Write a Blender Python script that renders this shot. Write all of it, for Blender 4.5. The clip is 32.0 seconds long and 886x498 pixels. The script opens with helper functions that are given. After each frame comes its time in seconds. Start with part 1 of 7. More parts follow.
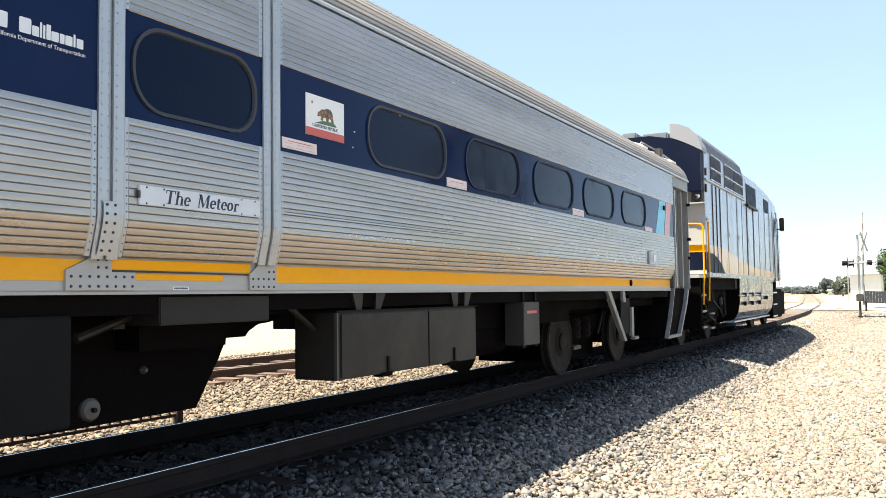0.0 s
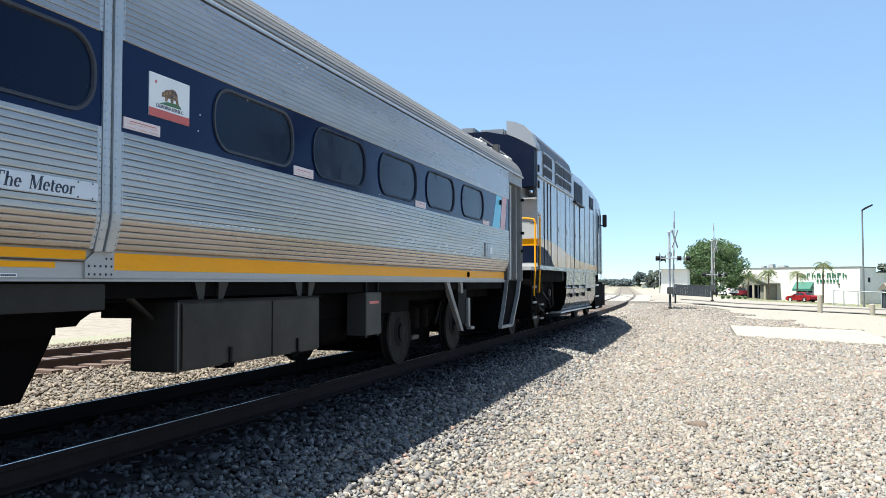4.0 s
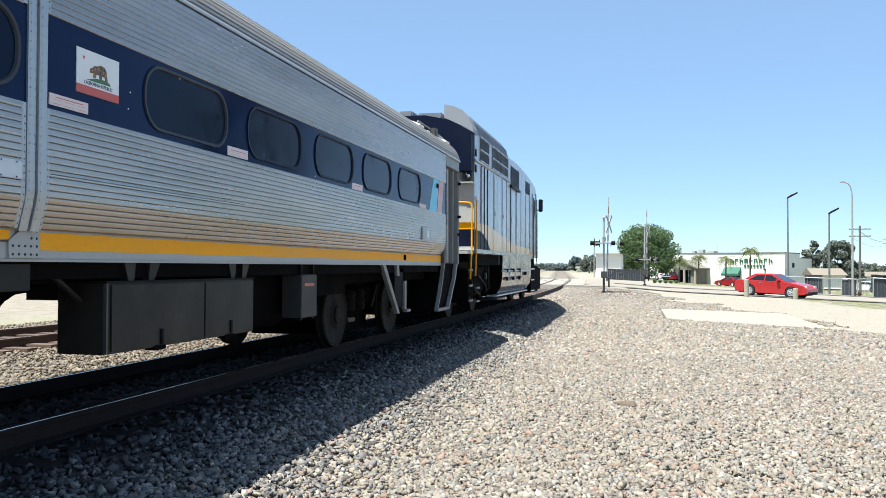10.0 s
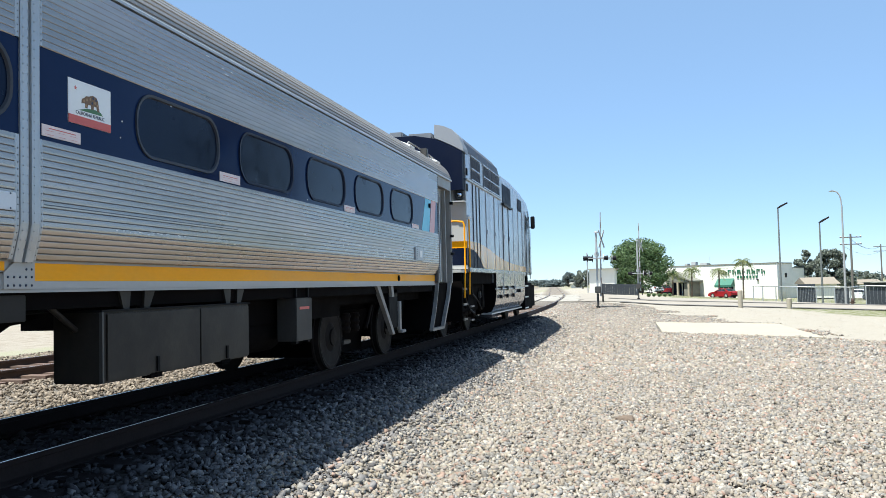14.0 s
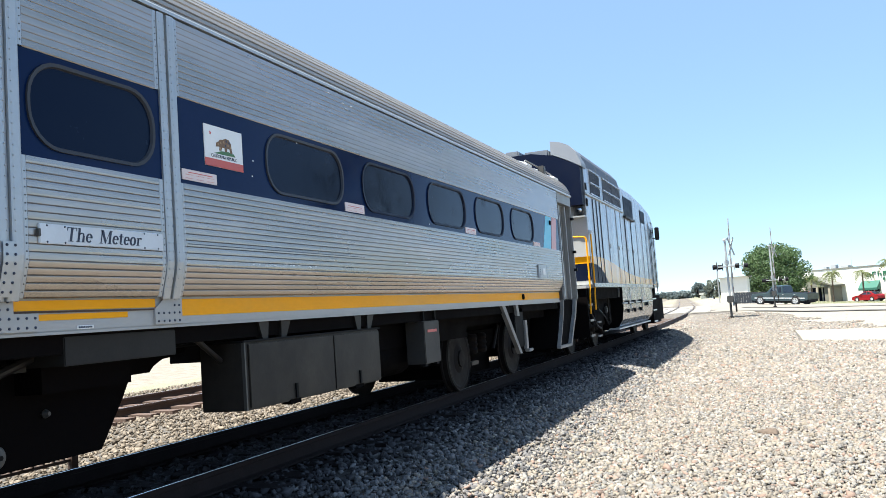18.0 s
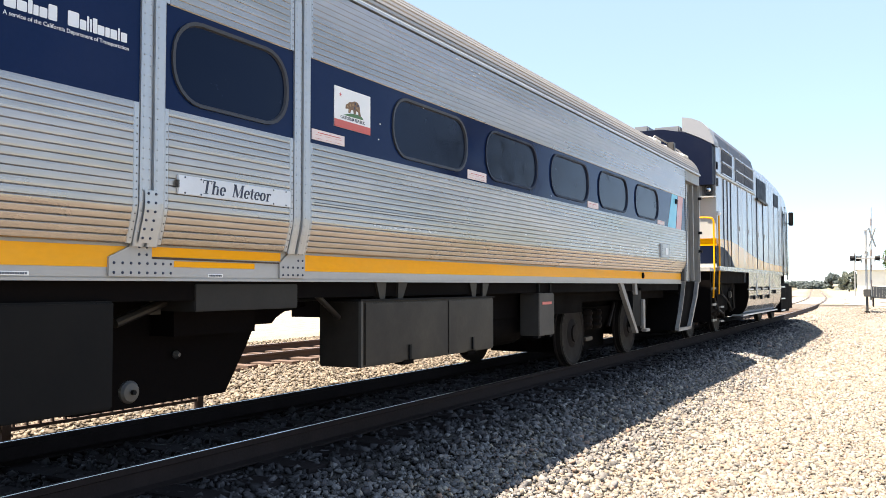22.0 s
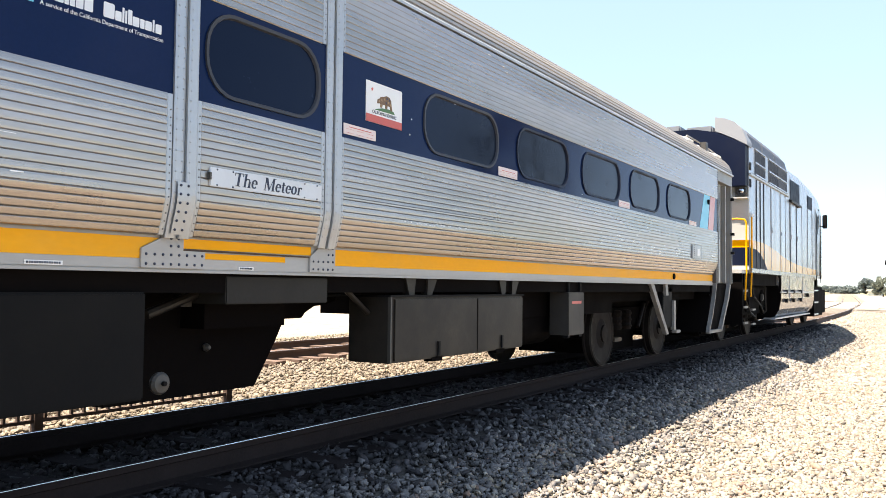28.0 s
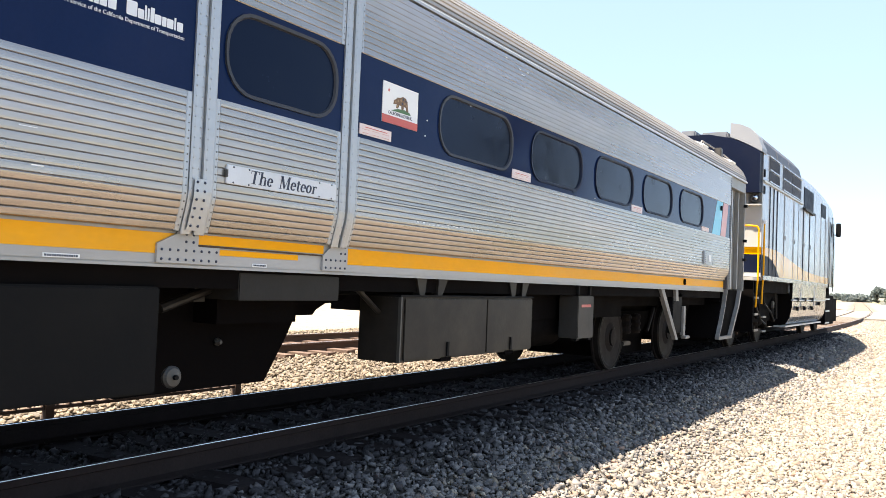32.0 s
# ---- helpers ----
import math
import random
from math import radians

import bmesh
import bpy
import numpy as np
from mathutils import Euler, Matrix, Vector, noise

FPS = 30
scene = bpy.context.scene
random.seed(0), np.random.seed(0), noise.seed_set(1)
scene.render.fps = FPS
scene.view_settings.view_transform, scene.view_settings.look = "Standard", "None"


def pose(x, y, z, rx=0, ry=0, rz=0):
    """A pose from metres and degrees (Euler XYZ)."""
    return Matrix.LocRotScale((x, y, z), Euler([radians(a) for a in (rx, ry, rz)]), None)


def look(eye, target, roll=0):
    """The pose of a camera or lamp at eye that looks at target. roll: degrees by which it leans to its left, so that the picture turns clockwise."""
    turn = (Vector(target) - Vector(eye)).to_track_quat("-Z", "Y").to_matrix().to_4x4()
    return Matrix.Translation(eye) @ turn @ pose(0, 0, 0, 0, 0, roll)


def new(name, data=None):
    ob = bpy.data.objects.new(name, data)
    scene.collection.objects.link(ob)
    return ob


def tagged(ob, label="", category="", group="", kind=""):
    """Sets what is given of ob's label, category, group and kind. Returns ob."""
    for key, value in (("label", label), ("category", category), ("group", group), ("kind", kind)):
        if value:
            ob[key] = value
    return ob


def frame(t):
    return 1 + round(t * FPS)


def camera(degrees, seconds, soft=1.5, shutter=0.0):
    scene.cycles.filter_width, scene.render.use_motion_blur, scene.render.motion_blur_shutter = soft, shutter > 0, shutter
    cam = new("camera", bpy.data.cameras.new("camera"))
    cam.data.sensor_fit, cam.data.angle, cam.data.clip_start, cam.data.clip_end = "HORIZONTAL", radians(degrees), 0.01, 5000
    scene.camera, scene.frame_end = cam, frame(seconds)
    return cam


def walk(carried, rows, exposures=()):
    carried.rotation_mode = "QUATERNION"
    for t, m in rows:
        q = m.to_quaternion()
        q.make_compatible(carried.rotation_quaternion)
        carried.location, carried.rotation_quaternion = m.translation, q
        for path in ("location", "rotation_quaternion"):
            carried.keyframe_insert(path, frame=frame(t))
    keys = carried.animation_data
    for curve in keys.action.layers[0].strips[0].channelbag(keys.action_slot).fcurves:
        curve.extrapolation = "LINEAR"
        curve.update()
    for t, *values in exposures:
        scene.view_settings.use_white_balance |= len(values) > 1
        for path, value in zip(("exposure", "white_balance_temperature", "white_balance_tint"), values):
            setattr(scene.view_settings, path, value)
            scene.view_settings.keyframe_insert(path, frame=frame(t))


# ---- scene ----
cam = camera(55.5, 32.0, soft=0.4)
PATH = [
    (0, (5.146, 0.418, 1.137), (4.182, 2.167, 1.247), -0.8),
    (0.5, (5.168, 0.403, 1.124), (4.202, 2.151, 1.224), -1.3),
    (1, (5.195, 0.378, 1.107), (4.206, 2.112, 1.228), -1.1),
    (1.5, (5.181, 0.384, 1.135), (4.161, 2.1, 1.258), -0.2),
    (2, (5.151, 0.403, 1.147), (4.141, 2.125, 1.264), 0.6),
    (2.5, (5.087, 0.422, 1.153), (4.124, 2.171, 1.259), 0.9),
    (3, (5.092, 0.373, 1.149), (4.327, 2.218, 1.257), -0.8),
    (3.5, (5.05, 0.36, 1.157), (4.434, 2.261, 1.231), 0.0),
    (5.5, (5.088, 0.293, 1.143), (4.497, 2.201, 1.251), 0.1),
    (6, (5.088, 0.319, 1.145), (4.546, 2.242, 1.226), 1.8),
    (6.5, (5.088, 0.298, 1.143), (4.551, 2.224, 1.21), 0.4),
    (7, (5.088, 0.288, 1.143), (4.508, 2.201, 1.209), 1.0),
    (7.5, (5.088, 0.273, 1.142), (4.486, 2.178, 1.217), 1.8),
    (8, (5.088, 0.254, 1.14), (4.496, 2.163, 1.22), 2.2),
    (8.5, (5.088, 0.278, 1.142), (4.516, 2.193, 1.215), 1.5),
    (9, (5.088, 0.274, 1.142), (4.556, 2.201, 1.204), 2.1),
    (9.5, (5.088, 0.295, 1.143), (4.601, 2.234, 1.194), 0.7),
    (10, (5.088, 0.314, 1.144), (4.626, 2.26, 1.186), 0.2),
    (10.5, (5.088, 0.317, 1.145), (4.646, 2.268, 1.177), -0.0),
    (11, (5.088, 0.314, 1.144), (4.656, 2.266, 1.176), -0.5),
    (11.5, (5.088, 0.309, 1.144), (4.65, 2.261, 1.175), 1.7),
    (12, (5.088, 0.273, 1.142), (4.629, 2.219, 1.183), 1.8),
    (12.5, (5.088, 0.287, 1.143), (4.626, 2.233, 1.192), 1.7),
    (13, (5.088, 0.297, 1.143), (4.633, 2.244, 1.192), 0.4),
    (13.5, (5.088, 0.281, 1.142), (4.633, 2.227, 1.219), -0.9),
    (14, (5.088, 0.285, 1.143), (4.643, 2.233, 1.231), -1.4),
    (14.5, (5.088, 0.29, 1.143), (4.65, 2.239, 1.233), -1.7),
    (16.5, (5.087, 0.286, 1.142), (4.647, 2.235, 1.236), -2.0),
    (17, (5.087, 0.284, 1.141), (4.636, 2.231, 1.231), -2.8),
    (17.5, (5.09, 0.277, 1.141), (4.525, 2.193, 1.233), -1.8),
    (18, (5.087, 0.239, 1.138), (4.371, 2.1, 1.287), -4.1),
    (18.5, (5.089, 0.247, 1.139), (4.26, 2.062, 1.282), -3.5),
    (19, (5.091, 0.248, 1.139), (4.216, 2.041, 1.281), -2.8),
    (19.5, (5.091, 0.251, 1.139), (4.2, 2.036, 1.281), -2.9),
    (20, (5.091, 0.253, 1.139), (4.188, 2.032, 1.269), -1.9),
    (20.5, (5.091, 0.251, 1.139), (4.167, 2.021, 1.257), -1.2),
    (21, (5.089, 0.217, 1.136), (4.143, 1.974, 1.253), -1.0),
    (21.5, (5.093, 0.229, 1.137), (4.124, 1.976, 1.24), -0.0),
    (22, (5.093, 0.242, 1.137), (4.117, 1.986, 1.224), -0.1),
    (22.5, (5.094, 0.244, 1.138), (4.115, 1.986, 1.215), -0.3),
    (23, (5.093, 0.244, 1.138), (4.112, 1.986, 1.214), 0.2),
    (23.5, (5.093, 0.242, 1.139), (4.108, 1.982, 1.212), 0.6),
    (24, (5.093, 0.234, 1.139), (4.094, 1.965, 1.217), 0.3),
    (24.5, (5.064, 0.253, 1.139), (4.057, 1.978, 1.224), 0.5),
    (25, (5.068, 0.25, 1.139), (4.055, 1.973, 1.215), 0.7),
    (25.5, (5.083, 0.247, 1.144), (4.063, 1.966, 1.213), 0.6),
    (27.5, (5.057, 0.257, 1.129), (4.026, 1.968, 1.212), 0.5),
    (28, (5.053, 0.268, 1.11), (4.021, 1.979, 1.197), 0.6),
    (28.5, (5.064, 0.25, 1.134), (4.047, 1.97, 1.208), 0.6),
    (29, (5.087, 0.238, 1.135), (4.06, 1.953, 1.206), 0.9),
    (29.5, (5.093, 0.234, 1.147), (4.057, 1.943, 1.22), 1.0),
    (30, (5.1, 0.227, 1.136), (4.054, 1.93, 1.216), 0.8),
    (30.5, (5.083, 0.237, 1.135), (4.018, 1.928, 1.218), 0.9),
    (31, (5.059, 0.246, 1.153), (3.996, 1.939, 1.225), 1.3),
    (31.5, (5.063, 0.246, 1.134), (4.007, 1.943, 1.207), 1.5),
    (32, (5.064, 0.235, 1.148), (4.01, 1.933, 1.225), 2.3),
]
EXPOSURES = [(0.0, 1.78, 7700, 9), (2.4, 1.76, 7600, 9), (3.0, 1.48, 6900, 7), (3.5, 1.26, 6300, 5), (6.0, 1.18, 6350, 4), (9.0, 1.18, 6350, 4), (11.0, 1.12, 6350, 4), (14.0, 1.12, 6250, 4), (17.3, 1.12, 6200, 4),
             (18.2, 1.52, 6500, 6), (19.0, 1.64, 7000, 8), (20.0, 1.68, 7300, 10), (22.0, 1.86, 7600, 12), (24.0, 1.94, 7700, 12), (28.0, 1.98, 7800, 12), (32.0, 1.98, 7800, 12)]
walk(cam, [(t, look(eye, target, roll)) for t, eye, target, roll in PATH], EXPOSURES)

# ---- world, sun, exposure ----
SUN_DIR = Vector((-0.23, -0.28, 1.0)).normalized()
world = bpy.data.worlds.new("sky")
scene.world = world
world.use_nodes = True
wn = world.node_tree
sky = wn.nodes.new("ShaderNodeTexSky")
sky.sky_type = 'NISHITA'
sky.sun_disc = False
sky.sun_elevation = math.asin(SUN_DIR.z)
sky.sun_rotation = math.atan2(SUN_DIR.x, SUN_DIR.y)
sky.altitude = 1500
sky.air_density = 0.8
sky.dust_density = 0.0
sky.ozone_density = 3.6
# clear dry sky: the gradient between horizon and zenith is weak
haze = wn.nodes.new("ShaderNodeMixRGB")
haze.inputs[0].default_value = 0.55
haze.inputs[2].default_value = (1.95, 2.92, 4.42, 1.0)
wn.links.new(sky.outputs[0], haze.inputs[1])
wn.links.new(haze.outputs[0], wn.nodes["Background"].inputs[0])
wn.nodes["Background"].inputs[1].default_value = 0.099
sun = new("sun", bpy.data.lights.new("sun", 'SUN'))
sun.data.energy = 5.0
sun.data.angle = radians(0.53)
sun.data.color = (1.0, 0.96, 0.90)
sun.matrix_world = look(SUN_DIR * 60, (0, 0, 0))


# ---- materials ----
def mat(name, col, rough=0.6, metal=0.0, var=0.12, scale=6.0, fine=60.0, bump=0.05, stretch=(1, 1, 1),
        dirt=None, dirt_amount=0.35, dirt_scale=1.3, spec=0.5, island=0.0, obj_random=0.0, bump_dist=0.01):
    """Base colour with a large and a fine variation, optional stains, and relief."""
    m = bpy.data.materials.new(name)
    m.use_nodes = True
    nt = m.node_tree
    b = nt.nodes["Principled BSDF"]
    tc = nt.nodes.new("ShaderNodeTexCoord")
    mp = nt.nodes.new("ShaderNodeMapping")
    mp.inputs["Scale"].default_value = stretch
    nt.links.new(tc.outputs["Object"], mp.inputs[0])
    n1 = nt.nodes.new("ShaderNodeTexNoise")
    n1.inputs["Scale"].default_value, n1.inputs["Detail"].default_value = scale, 5
    n2 = nt.nodes.new("ShaderNodeTexNoise")
    n2.inputs["Scale"].default_value, n2.inputs["Detail"].default_value = fine, 3
    for n in (n1, n2):
        nt.links.new(mp.outputs[0], n.inputs["Vector"])
    add = nt.nodes.new("ShaderNodeMath")
    add.operation = 'MULTIPLY_ADD'
    nt.links.new(n2.outputs["Fac"], add.inputs[0])
    add.inputs[1].default_value = 0.5
    nt.links.new(n1.outputs["Fac"], add.inputs[2])
    src = add.outputs[0]
    if island or obj_random:
        if island:
            g = nt.nodes.new("ShaderNodeNewGeometry")
            o = g.outputs["Random Per Island"]
        else:
            g = nt.nodes.new("ShaderNodeObjectInfo")
            o = g.outputs["Random"]
        ma = nt.nodes.new("ShaderNodeMath")
        ma.operation = 'MULTIPLY_ADD'
        nt.links.new(o, ma.inputs[0])
        ma.inputs[1].default_value = (island or obj_random)
        nt.links.new(src, ma.inputs[2])
        sub = nt.nodes.new("ShaderNodeMath")
        sub.operation = 'SUBTRACT'
        nt.links.new(ma.outputs[0], sub.inputs[0])
        sub.inputs[1].default_value = (island or obj_random) * 0.5
        src = sub.outputs[0]
    ramp = nt.nodes.new("ShaderNodeMapRange")
    ramp.inputs[1].default_value, ramp.inputs[2].default_value = 0.35, 1.15
    ramp.inputs[3].default_value, ramp.inputs[4].default_value = 1 - var, 1 + var
    ramp.clamp = False
    nt.links.new(src, ramp.inputs[0])
    mul = nt.nodes.new("ShaderNodeVectorMath")
    mul.operation = 'SCALE'
    mul.inputs[0].default_value = col
    nt.links.new(ramp.outputs[0], mul.inputs["Scale"])
    out = mul.outputs[0]
    if dirt is not None:
        n3 = nt.nodes.new("ShaderNodeTexNoise")
        n3.inputs["Scale"].default_value, n3.inputs["Detail"].default_value = dirt_scale, 8
        n3.inputs["Roughness"].default_value = 0.65
        nt.links.new(mp.outputs[0], n3.inputs["Vector"])
        mr = nt.nodes.new("ShaderNodeMapRange")
        mr.inputs[1].default_value, mr.inputs[2].default_value = 0.45, 0.75
        mr.inputs[3].default_value, mr.inputs[4].default_value = 0.0, dirt_amount
        nt.links.new(n3.outputs["Fac"], mr.inputs[0])
        mx = nt.nodes.new("ShaderNodeMix")
        mx.data_type = 'RGBA'
        nt.links.new(mr.outputs[0], mx.inputs["Factor"])
        nt.links.new(out, mx.inputs["A"])
        mx.inputs["B"].default_value = (*dirt, 1)
        out = mx.outputs["Result"]
    nt.links.new(out, b.inputs["Base Color"])
    b.inputs["Metallic"].default_value = metal
    b.inputs["Specular IOR Level"].default_value = spec
    rr = nt.nodes.new("ShaderNodeMapRange")
    rr.inputs[1].default_value, rr.inputs[2].default_value = 0.3, 0.7
    rr.inputs[3].default_value, rr.inputs[4].default_value = max(rough - 0.08, 0.02), min(rough + 0.08, 1)
    nt.links.new(n1.outputs["Fac"], rr.inputs[0])
    nt.links.new(rr.outputs[0], b.inputs["Roughness"])
    if bump:
        bp = nt.nodes.new("ShaderNodeBump")
        bp.inputs["Strength"].default_value, bp.inputs["Distance"].default_value = bump, bump_dist
        nt.links.new(n2.outputs["Fac"], bp.inputs["Height"])
        nt.links.new(bp.outputs[0], b.inputs["Normal"])
    return m


def glass(name, tint, trans=0.5, rough=0.03):
    m = mat(name, tint, rough=rough, var=0.05, bump=0.0)
    b = m.node_tree.nodes["Principled BSDF"]
    b.inputs["Transmission Weight"].default_value = trans
    b.inputs["IOR"].default_value = 1.5
    return m


CAB = mat("cabinet_grey", (0.036, 0.033, 0.030), spec=0.25, rough=0.55, var=0.15, scale=3, fine=40, bump=0.05, dirt=(0.09, 0.08, 0.07), dirt_amount=0.4)
# the olive dirt tint also paints in reflected ground
STEEL = mat("fluted_stainless", (0.402, 0.360, 0.336), rough=0.27, metal=0.88, var=0.26, scale=1.2, fine=14, bump=0.03,
            stretch=(1, 0.30, 3), dirt=(0.27, 0.25, 0.19), dirt_amount=0.75, dirt_scale=0.65)
STRAP = mat("rib_steel", (0.43, 0.45, 0.47), rough=0.42, metal=0.6, var=0.10, scale=3, fine=40, bump=0.04, dirt=(0.30, 0.30, 0.29), dirt_amount=0.4)
SILL = mat("sill_grey_paint", (0.375, 0.365, 0.35), rough=0.45, var=0.10, scale=3, fine=50, stretch=(1, 0.4, 1), dirt=(0.30, 0.27, 0.23), dirt_amount=0.45)
YELLOW = mat("stripe_yellow", (0.90, 0.37, 0.004), spec=0.12, rough=0.45, var=0.10, scale=2, fine=40, stretch=(1, 0.4, 1), dirt=(0.55, 0.38, 0.16), dirt_amount=0.35)
BLUE = mat("belt_blue", (0.0035, 0.014, 0.056), rough=0.12, spec=0.11, var=0.14, scale=1.2, fine=40, bump=0.02, dirt=(0.02, 0.028, 0.07), dirt_amount=0.3)
ROOF = mat("roof_steel", (0.37, 0.335, 0.305), rough=0.45, metal=0.6, var=0.12, scale=2, fine=30, stretch=(1, 0.3, 1), dirt=(0.26, 0.23, 0.20), dirt_amount=0.55)
BLACK = mat("rubber_black", (0.010, 0.010, 0.012), spec=0.12, rough=0.6, var=0.15)
WFRAME = mat("window_gasket", (0.008, 0.012, 0.028), spec=0.2, rough=0.5, var=0.12)
TINT = glass("tinted_glass", (0.003, 0.007, 0.018), 0.0, 0.20)
TINT.node_tree.nodes["Principled BSDF"].inputs["IOR"].default_value = 1.45
TINT.node_tree.nodes["Principled BSDF"].inputs["Specular IOR Level"].default_value = 0.19
TINT.node_tree.nodes["Principled BSDF"].inputs["Specular Tint"].default_value = (0.38, 0.56, 1.0, 1.0)
# black underframe, taken darker still to hold the shade below the floor
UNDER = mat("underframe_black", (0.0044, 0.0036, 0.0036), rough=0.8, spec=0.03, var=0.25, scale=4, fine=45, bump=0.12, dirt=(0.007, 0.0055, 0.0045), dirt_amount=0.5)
# the mottled dirt also stands in for gravel reflected on the boxes
EQUIP = mat("equipment_box_grey", (0.0140, 0.0118, 0.0102), spec=0.22, rough=0.5, var=0.25, scale=2.2, fine=40, bump=0.06, dirt=(0.046, 0.038, 0.030), dirt_amount=0.6, dirt_scale=2.4)
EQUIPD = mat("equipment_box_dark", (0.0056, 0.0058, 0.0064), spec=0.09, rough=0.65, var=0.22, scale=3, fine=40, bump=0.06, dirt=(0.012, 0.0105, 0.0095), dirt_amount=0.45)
GALV = mat("galvanised_steel", (0.55, 0.56, 0.57), rough=0.45, metal=0.5, var=0.15, scale=6, fine=60, dirt=(0.25, 0.2, 0.15), dirt_amount=0.3)
WHEEL = mat("wheel_steel", (0.016, 0.0125, 0.0115), spec=0.12, rough=0.65, metal=0.2, var=0.2, scale=6, fine=60, bump=0.08)
TREAD = mat("polished_steel", (0.75, 0.74, 0.73), rough=0.32, metal=1.0, var=0.08, scale=5, fine=60, stretch=(1, 0.1, 1), bump=0.01)
RUST = mat("rail_rust", (0.075, 0.044, 0.031), rough=0.85, var=0.28, scale=5, fine=50, bump=0.2, dirt=(0.05, 0.03, 0.02), dirt_amount=0.6)
# dark copy of the rusty rail: the train's shade is in its colour
RAILD = mat("rail_shaded", (0.026, 0.0195, 0.0185), spec=0.06, rough=0.85, var=0.28, scale=5, fine=50, bump=0.2)
WHITE = mat("white_panel", (0.78, 0.78, 0.77), rough=0.4, var=0.05, scale=4, dirt=(0.55, 0.52, 0.48), dirt_amount=0.3)
PLATE = mat("name_plate_paint", (0.62, 0.65, 0.69), rough=0.4, var=0.06, scale=4, dirt=(0.40, 0.39, 0.37), dirt_amount=0.3)
PINK = mat("label_pink", (0.72, 0.60, 0.58), rough=0.45, var=0.06)
RED = mat("sign_red", (0.55, 0.10, 0.08), rough=0.45, var=0.08)
INK = mat("ink_dark", (0.02, 0.03, 0.06), rough=0.5, var=0.05)
GREEN = mat("flag_green", (0.06, 0.16, 0.06), rough=0.5, var=0.08)
FUR = mat("fur_tan", (0.34, 0.21, 0.10), rough=0.5, var=0.15, fine=120)
BROWN = mat("bear_brown", (0.17, 0.09, 0.04), rough=0.5, var=0.2, fine=120)
CYAN = mat("stripe_cyan", (0.12, 0.50, 0.66), rough=0.35, var=0.06)
SALMON = mat("stripe_salmon", (0.62, 0.28, 0.26), rough=0.35, var=0.06)
LETTER = mat("lettering_white", (0.70, 0.72, 0.75), rough=0.4, var=0.05)
LOCO = mat("locomotive_silver", (0.375, 0.375, 0.388), rough=0.24, metal=0.35, var=0.12, scale=1.2, fine=4.0, stretch=(1, 1.6, 0.22), bump=0.07, bump_dist=0.02, dirt=(0.33, 0.32, 0.30), dirt_amount=0.3)
LOCOB = mat("locomotive_blue", (0.006, 0.010, 0.026), spec=0.06, rough=0.45, var=0.12, scale=2, fine=40, dirt=(0.02, 0.022, 0.03), dirt_amount=0.4)
LOCOG = mat("locomotive_light_grey", (0.43, 0.43, 0.42), rough=0.40, var=0.08, scale=2, fine=40, dirt=(0.35, 0.33, 0.30), dirt_amount=0.4)
SEAM = mat("loco_seam_grey", (0.20, 0.205, 0.22), rough=0.4, metal=0.3, var=0.2)
# paler than the stripe yellow: reflected sky is painted into the colour
SWEEP = mat("sweep_orange_yellow", (0.74, 0.36, 0.085), rough=0.22, spec=0.6, var=0.12, scale=1.5, fine=4, stretch=(1, 1.6, 0.3), bump=0.05, bump_dist=0.02, dirt=(0.55, 0.40, 0.25), dirt_amount=0.5)
BATTEN = mat("batten_dark_blue", (0.016, 0.020, 0.034), rough=0.5, spec=0.2, var=0.2)
ARCHG = mat("arch_grey", (0.25, 0.26, 0.28), rough=0.5, var=0.08, scale=2, fine=40)
BOXG = mat("roof_box_grey", (0.16, 0.17, 0.19), rough=0.5, var=0.15)
WINB = mat("dark_blue_pane", (0.006, 0.009, 0.022), spec=0.05, rough=0.5, var=0.1)
GRILLE = mat("grille_dark", (0.12, 0.128, 0.15), spec=0.2, rough=0.55, metal=0.3, var=0.2, fine=120, bump=0.2)
TANK = mat("tank_silver", (0.32, 0.325, 0.335), rough=0.22, metal=0.6, var=0.12, scale=3, fine=40, bump=0.05, dirt=(0.16, 0.14, 0.12), dirt_amount=0.6, dirt_scale=2.2)
INTERIOR = mat("interior_dark", (0.06, 0.06, 0.065), rough=0.8, var=0.1)
STONEB = mat("ballast_stone_brown", (0.19, 0.155, 0.12), spec=0.2, rough=0.9, var=0.36, scale=9, fine=90, bump=0.25, island=1.2)
# darker copy of the ballast with the coach's shade put into its colour
STONEM = mat("ballast_stone_shaded", (0.152, 0.142, 0.138), spec=0.2, rough=0.88, var=0.34, scale=9, fine=90, bump=0.25, island=1.0)
# near-black ballast: oil and the shade under the train in one colour
STONED = mat("ballast_stone_oil_shade", (0.057, 0.053, 0.055), spec=0.15, rough=0.85, var=0.35, scale=9, fine=90, bump=0.25, island=1.1)
STONE = mat("ballast_stone", (0.238, 0.214, 0.181), spec=0.25, rough=0.88, var=0.22, scale=9, fine=90, bump=0.3, island=0.6, dirt=(0.22, 0.175, 0.135), dirt_amount=0.35, dirt_scale=0.8)


